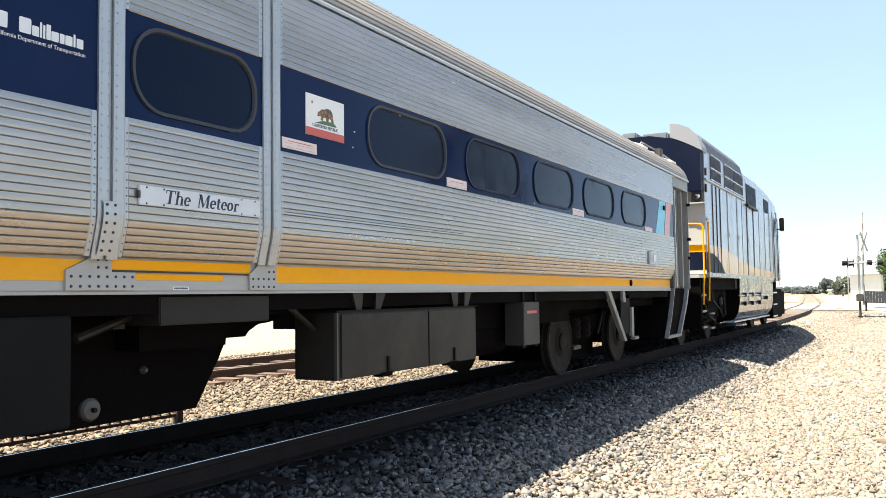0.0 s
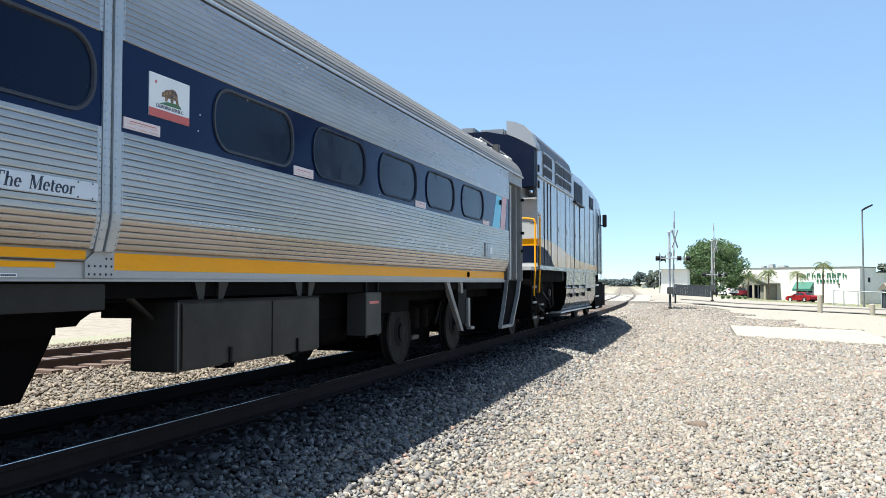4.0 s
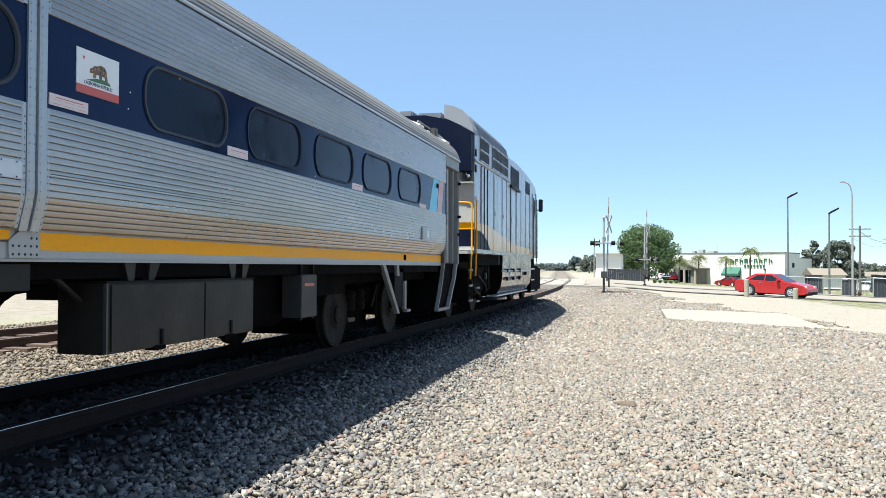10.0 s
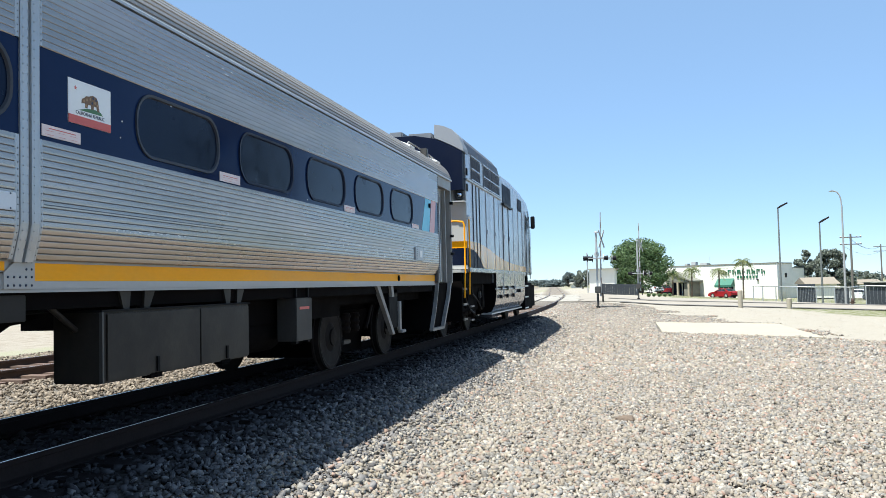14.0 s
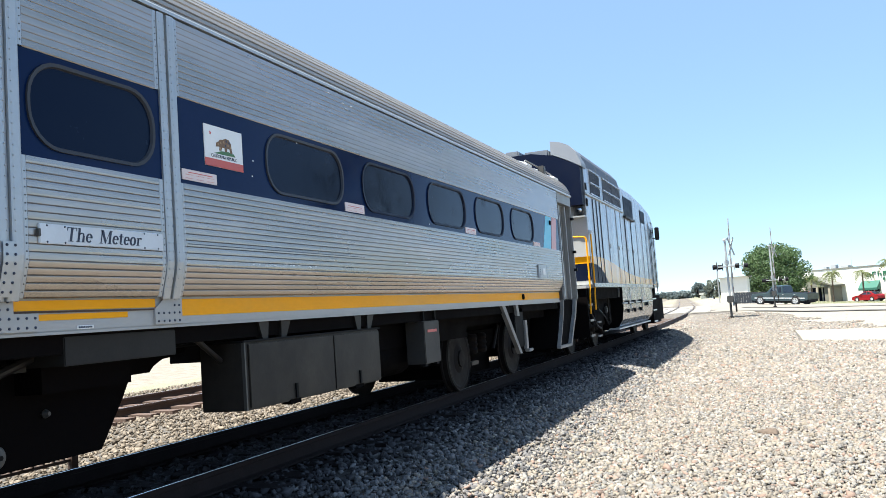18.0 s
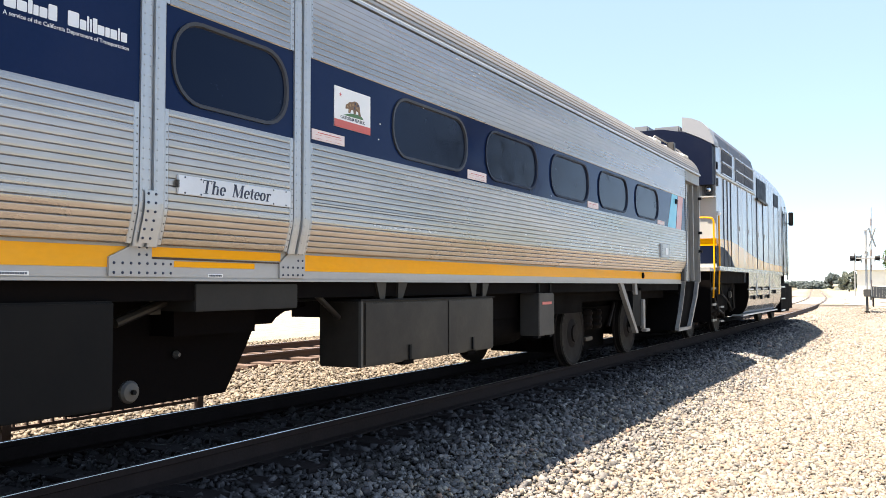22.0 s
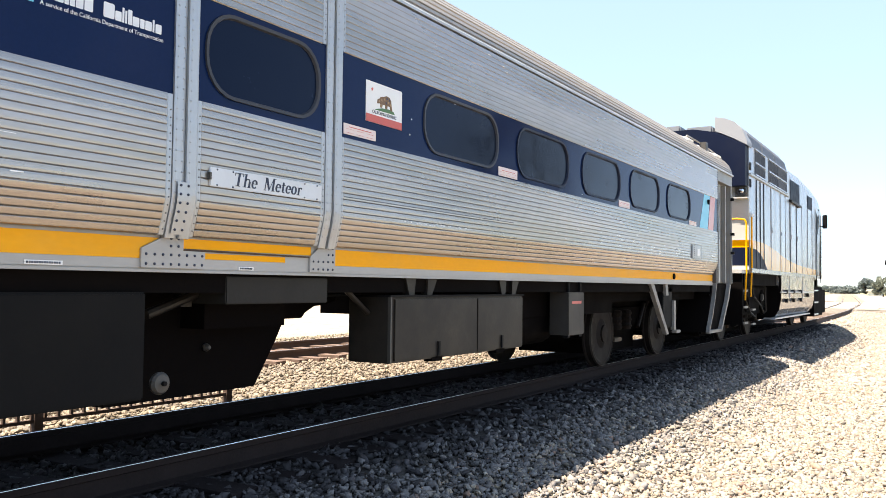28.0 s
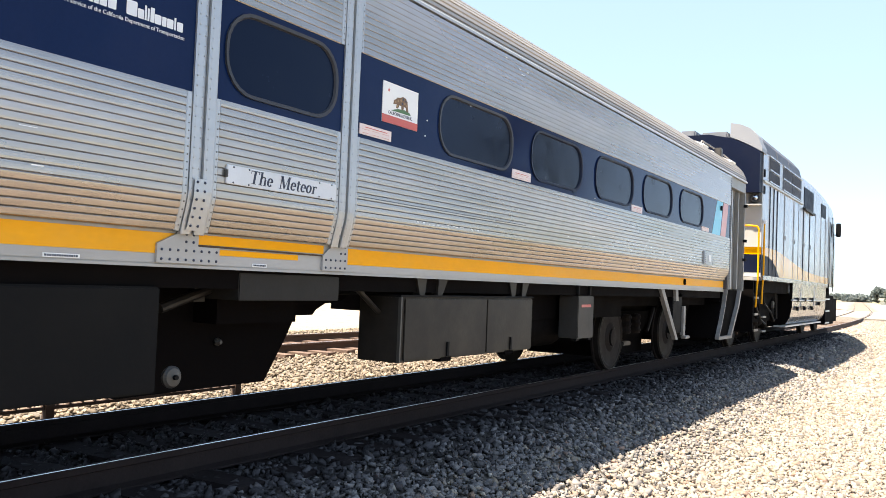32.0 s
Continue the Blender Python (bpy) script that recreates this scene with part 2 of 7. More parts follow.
def stone_kinds(m):
    """Broken stone of several quarry colours: tan, grey, rose, pale and dark pieces."""
    nt = m.node_tree
    mul = next(n for n in nt.nodes if n.type == 'VECT_MATH')
    g = nt.nodes.new("ShaderNodeNewGeometry")
    k = nt.nodes.new("ShaderNodeMath")
    k.operation = 'FRACT'
    k2 = nt.nodes.new("ShaderNodeMath")
    k2.operation = 'MULTIPLY'
    k2.inputs[1].default_value = 7.31
    nt.links.new(g.outputs["Random Per Island"], k2.inputs[0])
    nt.links.new(k2.outputs[0], k.inputs[0])
    ramp = nt.nodes.new("ShaderNodeValToRGB")
    ramp.color_ramp.interpolation = 'CONSTANT'
    kinds = ((0.0, (0.255, 0.218, 0.172)), (0.26, (0.225, 0.212, 0.195)), (0.50, (0.270, 0.230, 0.196)), (0.66, (0.35, 0.315, 0.265)), (0.80, (0.145, 0.130, 0.115)), (0.92, (0.27, 0.185, 0.145)))
    for i, (at, c) in enumerate(kinds):
        e = ramp.color_ramp.elements[0] if i == 0 else ramp.color_ramp.elements.new(at)
        e.position, e.color = at, (*c, 1)
    nt.links.new(k.outputs[0], ramp.inputs[0])
    nt.links.new(ramp.outputs[0], mul.inputs[0])


stone_kinds(STONE)
# dark copy of the weathered ties: oil plus shade under the train
TIED = mat("oily_shaded_tie_wood", (0.027, 0.022, 0.022), spec=0.03, rough=0.9, var=0.3, scale=5, fine=45, stretch=(0.3, 2, 2), bump=0.4, obj_random=0.4)
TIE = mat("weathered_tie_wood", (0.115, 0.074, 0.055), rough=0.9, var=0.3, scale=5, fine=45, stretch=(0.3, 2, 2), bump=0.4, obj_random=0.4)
GUTTER = mat("asphalt_dark", (0.115, 0.105, 0.095), rough=0.9, var=0.2, scale=1.5, fine=60)
ASPHALT = mat("asphalt_worn", (0.27, 0.235, 0.19), rough=0.9, var=0.15, scale=0.6, fine=80, bump=0.15, dirt=(0.17, 0.155, 0.135), dirt_amount=0.35, dirt_scale=0.25)
RIM = mat("alloy_rim", (0.62, 0.62, 0.62), rough=0.35, metal=0.4, var=0.05, bump=0.0)
CONC = mat("concrete_pale", (0.345, 0.302, 0.230), rough=0.85, var=0.10, scale=1.2, fine=50, bump=0.1, dirt=(0.27, 0.235, 0.185), dirt_amount=0.35)
STUCCO = mat("stucco_cream", (0.82, 0.79, 0.70), rough=0.9, var=0.06, scale=0.8, fine=40, bump=0.15, dirt=(0.62, 0.58, 0.50), dirt_amount=0.3)
ROOFTAN = mat("shingle_tan", (0.215, 0.18, 0.14), rough=0.9, var=0.15, scale=3, fine=30, bump=0.3)
SHINGLE = mat("shingle_grey_green", (0.18, 0.175, 0.145), rough=0.9, var=0.2, scale=3, fine=30, bump=0.3)
AWN = mat("awning_green", (0.03, 0.13, 0.09), rough=0.7, var=0.1)
SIGNG = mat("sign_green", (0.03, 0.13, 0.07), rough=0.5, var=0.1)
BARK = mat("bark", (0.13, 0.095, 0.07), rough=0.95, var=0.3, scale=8, fine=40, stretch=(1, 1, 0.3), bump=0.5)
LEAF = mat("foliage_green", (0.100, 0.158, 0.062), rough=0.6, var=0.35, scale=1.2, fine=12, island=1.0, bump=0.0)
# paler, bluer leaves: the haze of distance is painted into their colour
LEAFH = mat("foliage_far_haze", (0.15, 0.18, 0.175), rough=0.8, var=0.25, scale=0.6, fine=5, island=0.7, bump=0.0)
# dull green lifted paler, partly to paint haze over the far trees
LEAFD = mat("foliage_dull", (0.185, 0.205, 0.165), rough=0.7, var=0.35, scale=1.0, fine=9, island=1.0, bump=0.0)
PALM = mat("palm_green", (0.15, 0.17, 0.065), rough=0.6, var=0.3, island=0.8, bump=0.0)


def leafy(m, share):
    """Thin leaves: part of the light passes through them."""
    nt = m.node_tree
    b = nt.nodes["Principled BSDF"]
    tr = nt.nodes.new("ShaderNodeBsdfTranslucent")
    nt.links.new(b.inputs["Base Color"].links[0].from_socket, tr.inputs["Color"])
    mx = nt.nodes.new("ShaderNodeMixShader")
    mx.inputs[0].default_value = share
    nt.links.new(b.outputs[0], mx.inputs[1])
    nt.links.new(tr.outputs[0], mx.inputs[2])
    nt.links.new(mx.outputs[0], nt.nodes["Material Output"].inputs[0])


for leaf in (LEAF, LEAFD, LEAFH, PALM):
    leafy(leaf, 0.42)
POLED = mat("pole_dark_grey", (0.15, 0.16, 0.15), rough=0.6, metal=0.2, var=0.15)
POLE = mat("pole_grey", (0.34, 0.34, 0.33), rough=0.5, metal=0.3, var=0.12)
WOODP = mat("utility_pole_wood", (0.13, 0.115, 0.10), rough=0.9, var=0.25, stretch=(1, 1, 0.2), bump=0.3)
SIGNAL = mat("signal_silver", (0.42, 0.42, 0.41), rough=0.45, metal=0.4, var=0.1)
SLATE = mat("dark_mesh_panel", (0.028, 0.034, 0.042), rough=0.8, var=0.15)
FENCE = mat("fence_grey", (0.42, 0.43, 0.43), rough=0.5, metal=0.4, var=0.12)
CARRED = mat("car_paint_red", (0.46, 0.030, 0.032), rough=0.14, var=0.04, bump=0.0, metal=0.25)
CARRED2 = mat("pickup_paint_red", (0.45, 0.030, 0.026), rough=0.20, var=0.04, bump=0.0)
CARMAR = mat("car_paint_maroon", (0.28, 0.015, 0.020), rough=0.2, var=0.04, bump=0.0)
CARWHT = mat("car_paint_white", (0.75, 0.75, 0.74), rough=0.2, var=0.03, bump=0.0)
CARGRN = mat("car_paint_dark_green", (0.034, 0.052, 0.058), rough=0.2, var=0.05, bump=0.0)
CARGRY = mat("car_paint_dark_grey", (0.035, 0.038, 0.045), rough=0.18, var=0.05, bump=0.0, metal=0.3)
CARGLASS = glass("car_glass", (0.012, 0.014, 0.018), 0.1)
CHROME = mat("chrome", (0.75, 0.75, 0.76), rough=0.15, metal=1.0, var=0.04, bump=0.0)
TYRE = mat("tyre_rubber", (0.018, 0.018, 0.018), rough=0.8, var=0.15)
LAMPRED = mat("tail_lamp_red", (0.35, 0.01, 0.01), rough=0.2, var=0.05)
LAMPCLR = mat("head_lamp_clear", (0.65, 0.66, 0.68), rough=0.15, var=0.05)


# ---- mesh helpers ----
def box(bm, x0, x1, y0, y1, z0, z1, bev=0.0):
    v = [bm.verts.new(c) for c in ((x0, y0, z0), (x1, y0, z0), (x1, y1, z0), (x0, y1, z0), (x0, y0, z1), (x1, y0, z1), (x1, y1, z1), (x0, y1, z1))]
    fs = [bm.faces.new([v[i] for i in q]) for q in ((3, 2, 1, 0), (4, 5, 6, 7), (0, 1, 5, 4), (1, 2, 6, 5), (2, 3, 7, 6), (3, 0, 4, 7))]
    if bev:
        es = list({e for f in fs for e in f.edges})
        bmesh.ops.bevel(bm, geom=es, offset=bev, segments=2, affect='EDGES', clamp_overlap=True)
    return bm


def B(*a, **k):
    return box(bmesh.new(), *a, **k)


def prism(bm, pts, axis, a0, a1):
    """A polygon, extruded along an axis. pts are in the other two axes, in order x, y, z."""
    def put(p, a):
        q = list(p)
        q.insert("xyz".index(axis), a)
        return bm.verts.new(q)
    lo, hi = [put(p, a0) for p in pts], [put(p, a1) for p in pts]
    n = len(pts)
    for i in range(n):
        bm.faces.new((lo[i], lo[(i + 1) % n], hi[(i + 1) % n], hi[i]))
    bm.faces.new(lo[::-1])
    bm.faces.new(hi)
    bmesh.ops.recalc_face_normals(bm, faces=bm.faces)
    return bm


def sheet(bm, pts, axis, a0, a1, steps=1):
    """An open profile, extruded along an axis."""
    rows = []
    for k in range(steps + 1):
        a = a0 + (a1 - a0) * k / steps
        row = []
        for p in pts:
            q = list(p)
            q.insert("xyz".index(axis), a)
            row.append(bm.verts.new(q))
        rows.append(row)
    for r, s in zip(rows, rows[1:]):
        for i in range(len(pts) - 1):
            bm.faces.new((r[i], r[i + 1], s[i + 1], s[i]))
    return bm


def tube(bm, p, q, r, n=8, r2=None):
    p, q = Vector(p), Vector(q)
    d = (q - p).normalized()
    u = d.orthogonal().normalized()
    w = d.cross(u)
    r2 = r if r2 is None else r2
    a = [bm.verts.new(p + r * (math.cos(t) * u + math.sin(t) * w)) for t in (2 * math.pi * i / n for i in range(n))]
    b = [bm.verts.new(q + r2 * (math.cos(t) * u + math.sin(t) * w)) for t in (2 * math.pi * i / n for i in range(n))]
    for i in range(n):
        bm.faces.new((a[i], a[(i + 1) % n], b[(i + 1) % n], b[i]))
    bm.faces.new(a[::-1])
    bm.faces.new(b)
    return bm


def poly_tube(bm, pts, r, n=8):
    for p, q in zip(pts, pts[1:]):
        tube(bm, p, q, r, n)
    return bm


def lathe(bm, prof, centre, axis='x', n=28):
    """Spins (radius, offset) pairs about an axis through centre."""
    rings = []
    c = Vector(centre)
    for r, o in prof:
        ring = []
        for i in range(n):
            t = 2 * math.pi * i / n
            a, b = r * math.cos(t), r * math.sin(t)
            ring.append(bm.verts.new(c + Vector({'x': (o, a, b), 'y': (a, o, b), 'z': (a, b, o)}[axis])))
        rings.append(ring)
    for r, s in zip(rings, rings[1:]):
        for i in range(n):
            bm.faces.new((r[i], r[(i + 1) % n], s[(i + 1) % n], s[i]))
    bm.faces.new(rings[0][::-1])
    bm.faces.new(rings[-1])
    bmesh.ops.recalc_face_normals(bm, faces=bm.faces)
    return bm


def rrect(a0, a1, b0, b1, r, n=6):
    pts = []
    for ca, cb, s in ((a1 - r, b1 - r, 0), (a0 + r, b1 - r, 90), (a0 + r, b0 + r, 180), (a1 - r, b0 + r, 270)):
        for i in range(n + 1):
            t = radians(s + 90 * i / n)
            pts.append((ca + r * math.cos(t), cb + r * math.sin(t)))
    return pts


def ring(bm, outer, inner, x_out, x_in):
    """A flat or stepped ring between two loops of equal length, in the y-z plane."""
    a = [bm.verts.new((x_out, *p)) for p in outer]
    b = [bm.verts.new((x_in, *p)) for p in inner]
    n = len(a)
    for i in range(n):
        bm.faces.new((a[i], a[(i + 1) % n], b[(i + 1) % n], b[i]))
    return bm


def rect_like(loop, a0, a1, b0, b1):
    """Points on a rectangle's border, one for each point of a rounded loop."""
    out = []
    n = len(loop) // 4
    for k, (ex, ey) in enumerate(((a1, b1), (a0, b1), (a0, b0), (a1, b0))):
        for i in range(n):
            p = loop[k * n + i]
            f = i / (n - 1)
            if k in (0, 2):
                out.append((ex, p[1] + (ey - p[1]) * min(1, 2 * f)) if f < 0.5 else (p[0] + (ex - p[0]) * (2 - 2 * f), ey))
            else:
                out.append((p[0] + (ex - p[0]) * min(1, 2 * f), ey) if f < 0.5 else (ex, p[1] + (ey - p[1]) * (2 - 2 * f)))
    return out


def part(name, bm, material, parent=None, label="", smooth=False, kind=""):
    """One mesh object under a thing or part. Its geometry is given in the thing's building space."""
    me = bpy.data.meshes.new(name)
    root = parent
    while root is not None and root.parent is not None:
        root = root.parent
    if root is not None:
        bm.transform(Matrix.Translation(-root.location))
    bm.normal_update()
    bm.to_mesh(me)
    bm.free()
    me.materials.append(material)
    if smooth:
        me.polygons.foreach_set("use_smooth", [True] * len(me.polygons))
    ob = new(name, me)
    if parent is not None:
        ob.parent = parent
    return tagged(ob, label=label, kind=kind)


def thing(name, label, category, at=(0, 0, 0), group="", kind=""):
    ob = new(name)
    ob.location = at
    ob.empty_display_size = 0.2
    return tagged(ob, label=label, category=category, group=group, kind=kind)


def text_part(name, body, size, material, parent, m, label="", shear=0.0, width=None, extrude=0.002, bold=0.0):
    cu = bpy.data.curves.new(name, 'FONT')
    cu.body, cu.size, cu.shear, cu.extrude = body, size, shear, extrude
    cu.align_x, cu.align_y = 'CENTER', 'CENTER'
    cu.resolution_u = 3
    cu.offset = bold
    tmp = bpy.data.objects.new(name, cu)
    scene.collection.objects.link(tmp)
    dg = bpy.context.evaluated_depsgraph_get()
    me = bpy.data.meshes.new_from_object(tmp.evaluated_get(dg))
    bpy.data.objects.remove(tmp)
    bm = bmesh.new()
    bm.from_mesh(me)
    bpy.data.meshes.remove(me)
    xs = [v.co.x for v in bm.verts]
    k = width / (max(xs) - min(xs)) if width else 1.0
    bm.transform(m @ Matrix.Diagonal((k, 1, 1, 1)))
    bm.faces.ensure_lookup_table()
    return part(name, bm, material, parent, label)


# the side face looks along +x: text x runs along +y, text y along +z
def side_m(x, y, z):
    return Matrix.Translation((x, y, z)) @ Matrix(((0, 0, 1, 0), (1, 0, 0, 0), (0, 1, 0, 0), (0, 0, 0, 1)))


def smooth01(v, a, b):
    t = min(1.0, max(0.0, (v - a) / (b - a)))
    return t * t * (3 - 2 * t)


# ---- the ground's shape ----
ROAD_U, ROAD_N = Vector((0.866, -0.5)), Vector((0.5, 0.866))
CURVE_Y, CURVE_R, CURVE_END = 24.0, 680.0, 90.0


def track_x(y):
    """The main track's centre line: straight, a wide bend to the left, then straight again."""
    return 0.0 if y < CURVE_Y else -(min(y, CURVE_END) - CURVE_Y) ** 2 / (2 * CURVE_R) - max(0.0, y - CURVE_END) * (CURVE_END - CURVE_Y) / CURVE_R


def ground_z(x, y):
    w = 0.5 * x + 0.866 * y
    xt = x - track_x(y)
    base = -0.58
    far = -0.03 - 0.047 * max(0.0, min(x, 26) + 1)
    far -= 0.45 * smooth01(w, 74, 80) * smooth01(x, 4, 15) + 0.35 * smooth01(w, 80, 128) * smooth01(x, -4, 12)
    k = smooth01(w, 38, 49)
    z = base + (far - base) * k
    # the ballast bed of the two tracks
    if xt > -1:
        s = smooth01(xt, 1.3, 3.4)
        zb = -0.20
        z = z * s + zb * (1 - s) if z < zb else z
    elif xt > -9.0:
        z = max(z, -0.20) if xt < -7.6 else max(z, -0.22)
    else:
        s = smooth01(-xt, 9.0, 14.0)
        z = max(z, -0.22) * (1 - s) + max(z, -0.45) * s
    # the street climbs to the rails at the crossing
    if xt > -9:
        z += (-0.03 - z) * smooth01(w, 46, 50.5) * (1 - smooth01(w, 75, 79)) * (1 - smooth01(xt, 1.5, 8.0))
    return z


# ---- ground ----
def make_ground():
    def axis(lo, hi, fine_lo, fine_hi, fine, grow=1.25):
        v, s = [fine_lo], fine
        while v[-1] < fine_hi:
            v.append(v[-1] + fine)
        while v[-1] < hi:
            s *= grow
            v.append(v[-1] + s)
        s = fine
        while v[0] > lo:
            s *= grow
            v.insert(0, v[0] - s)
        return v
    xs = axis(-3000, 3000, -16, 30, 0.5)
    ys = axis(-300, 4500, 0, 100, 0.7)
    bm = bmesh.new()
    grid = [[bm.verts.new((x, y, ground_z(x, y) + 0.025 * noise.noise(Vector((x * 0.7, y * 0.7, 0)))
                           * (1 if 0.5 * x + 0.866 * y < 46 else 0))) for x in xs] for y in ys]
    for a, b in zip(grid, grid[1:]):
        for i in range(len(xs) - 1):
            bm.faces.new((a[i], a[i + 1], b[i + 1], b[i]))
    return bm


def ground_material():
    """Grey crushed stone near the rails, tan dirt towards the street, a little dry grass."""
    m = bpy.data.materials.new("ground_gravel_dirt")
    m.use_nodes = True
    nt = m.node_tree
    b = nt.nodes["Principled BSDF"]
    L = nt.links.new
    tc = nt.nodes.new("ShaderNodeTexCoord")
    sep = nt.nodes.new("ShaderNodeSeparateXYZ")
    L(tc.outputs["Object"], sep.inputs[0])

    def math_node(op, a, c, d=0.0):
        n = nt.nodes.new("ShaderNodeMath")
        n.operation = op
        for i, v in enumerate((a, c, d)):
            if isinstance(v, (int, float)):
                n.inputs[i].default_value = v
            else:
                L(v, n.inputs[i])
        return n.outputs[0]

    def noise_node(scale, detail=5, rough=0.55):
        n = nt.nodes.new("ShaderNodeTexNoise")
        n.inputs["Scale"].default_value, n.inputs["Detail"].default_value, n.inputs["Roughness"].default_value = scale, detail, rough
        L(tc.outputs["Object"], n.inputs["Vector"])
        return n.outputs["Fac"]

    def rng(v, a, c, lo=0.0, hi=1.0):
        n = nt.nodes.new("ShaderNodeMapRange")
        n.interpolation_type = 'SMOOTHSTEP'
        L(v, n.inputs[0])
        for i, q in enumerate((a, c, lo, hi)):
            n.inputs[i + 1].default_value = q
        return n.outputs[0]

    def mix(f, a, c):
        n = nt.nodes.new("ShaderNodeMix")
        n.data_type = 'RGBA'
        L(f, n.inputs["Factor"])
        for k, v in (("A", a), ("B", c)):
            if isinstance(v, tuple):
                n.inputs[k].default_value = (*v, 1)
            else:
                L(v, n.inputs[k])
        return n.outputs["Result"]
    vo = nt.nodes.new("ShaderNodeTexVoronoi")
    vo.inputs["Scale"].default_value = 16
    L(tc.outputs["Object"], vo.inputs["Vector"])
    vs = nt.nodes.new("ShaderNodeSeparateColor")
    L(vo.outputs["Color"], vs.inputs[0])
    big, med, small = noise_node(0.35), noise_node(2.2), noise_node(30, 4)
    grey = mix(vs.outputs[0], (0.10, 0.088, 0.075), (0.24, 0.208, 0.175))
    grey = mix(rng(med, 0.45, 0.72, 0, 0.45), grey, (0.27, 0.205, 0.16))
    # darker towards cell edges: shade between the stones is painted in
    gap_shade = rng(vo.outputs["Distance"], 0.25, 0.75)
    stone = mix(math_node('MULTIPLY', gap_shade, 0.55), grey, (0.09, 0.084, 0.075))
    dirt = mix(rng(small, 0.3, 0.7), (0.275, 0.245, 0.200), (0.36, 0.325, 0.270))
    dirt = mix(rng(med, 0.5, 0.75, 0, 0.4), dirt, (0.23, 0.19, 0.14))
    grass = mix(rng(small, 0.35, 0.7), (0.09, 0.11, 0.04), (0.21, 0.20, 0.09))
    # dirt begins beyond a ragged line that runs aslant from the crossing
    edge = math_node('ADD', math_node('ADD', math_node('MULTIPLY', sep.outputs[0], 0.977), math_node('MULTIPLY', sep.outputs[1], 0.212)),
                     math_node('MULTIPLY', math_node('SUBTRACT', big, 0.5), 5.0))
    col = mix(rng(edge, 13.6, 15.6), stone, dirt)
    west = math_node('ADD', math_node('MULTIPLY', sep.outputs[0], -1.0), math_node('MULTIPLY', med, 2.0))
    col = mix(rng(west, 9.0, 10.5), col, dirt)
    verge = math_node('MULTIPLY', math_node('MULTIPLY', rng(west, 8.0, 9.2), rng(small, 0.40, 0.60)), rng(west, 11.5, 14.0, 0.75, 0.0))
    col = mix(verge, col, (0.20, 0.21, 0.095))
    col = mix(math_node('MULTIPLY', rng(west, 11.5, 14.0), rng(med, 0.38, 0.66, 0.15, 0.75)), col, (0.215, 0.172, 0.132))
    gx = math_node('ADD', math_node('ADD', sep.outputs[0], math_node('MULTIPLY', sep.outputs[1], 0.15)), math_node('MULTIPLY', med, 3.0))
    gmask = math_node('MULTIPLY', rng(gx, 22.8, 24.6), rng(med, 0.35, 0.55))
    col = mix(gmask, col, grass)
    # far country: dry fields and woods
    farm = rng(sep.outputs[1], 150, 400)
    col = mix(farm, col, mix(rng(big, 0.4, 0.6), (0.24, 0.21, 0.14), (0.13, 0.14, 0.075)))
    # dark bed under the main track: oil and the train's shade painted together
    oil_shade = math_node('MULTIPLY', rng(math_node('ABSOLUTE', sep.outputs[0], 0.0), 1.15, 1.9, 1.0, 0.0), rng(sep.outputs[1], 24.0, 34.0, 1.0, 0.0))
    # grey strip outside the rails: cast shade painted into the ground
    rail_shade = math_node('MULTIPLY', rng(math_node('ABSOLUTE', sep.outputs[0], 0.0), 1.8, 2.4, 1.0, 0.0), rng(sep.outputs[1], 24.0, 34.0, 1.0, 0.0))
    col = mix(math_node('MULTIPLY', rail_shade, 0.75), col, (0.07, 0.065, 0.06))
    col = mix(math_node('MULTIPLY', oil_shade, 0.93), col, (0.023, 0.020, 0.020))
    # brown beds of both tracks past the street, along the bend
    bend = math_node('MULTIPLY', math_node('POWER', math_node('MINIMUM', math_node('MAXIMUM', math_node('SUBTRACT', sep.outputs[1], 24.0), 0.0), 66.0), 2.0), 1 / 1360.0)
    on = math_node('MULTIPLY', math_node('MAXIMUM', math_node('SUBTRACT', sep.outputs[1], 90.0), 0.0), 66.0 / 680.0)
    xt = math_node('ADD', math_node('ADD', sep.outputs[0], bend), on)
    for shift, y0 in ((0.0, 76.0), (5.55, 0.0)):
        near = math_node('ABSOLUTE', math_node('ADD', xt, shift), 0.0)
        bed = math_node('MULTIPLY', rng(near, 1.0, 1.9, 0.8, 0.0), rng(sep.outputs[1], y0, y0 + 3.0))
        col = mix(bed, col, mix(rng(small, 0.35, 0.7), (0.12, 0.10, 0.085), (0.23, 0.195, 0.16)))
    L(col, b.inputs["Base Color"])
    b.inputs["Roughness"].default_value = 0.92
    b.inputs["Specular IOR Level"].default_value = 0.2
    h = math_node('ADD', math_node('MULTIPLY', math_node('SUBTRACT', 1.0, vo.outputs["Distance"]), 0.8), math_node('MULTIPLY', small, 0.4))
    bp = nt.nodes.new("ShaderNodeBump")
    bp.inputs["Strength"].default_value, bp.inputs["Distance"].default_value = 0.9, 0.05
    L(h, bp.inputs["Height"])
    L(bp.outputs[0], b.inputs["Normal"])
    return m


ground = tagged(part("ground", make_ground(), ground_material()), "grey crushed-stone ground turning to tan dirt", "ground", kind="structure")


# ---- tracks ----
RAIL_PROFILE = ((-0.07, -0.17), (0.07, -0.17), (0.07, -0.155), (0.012, -0.14), (0.012, -0.045), (0.036, -0.035), (0.036, -0.004), (0.030, 0.0),
                (-0.030, 0.0), (-0.036, -0.004), (-0.036, -0.035), (-0.012, -0.045), (-0.012, -0.14), (-0.07, -0.155))


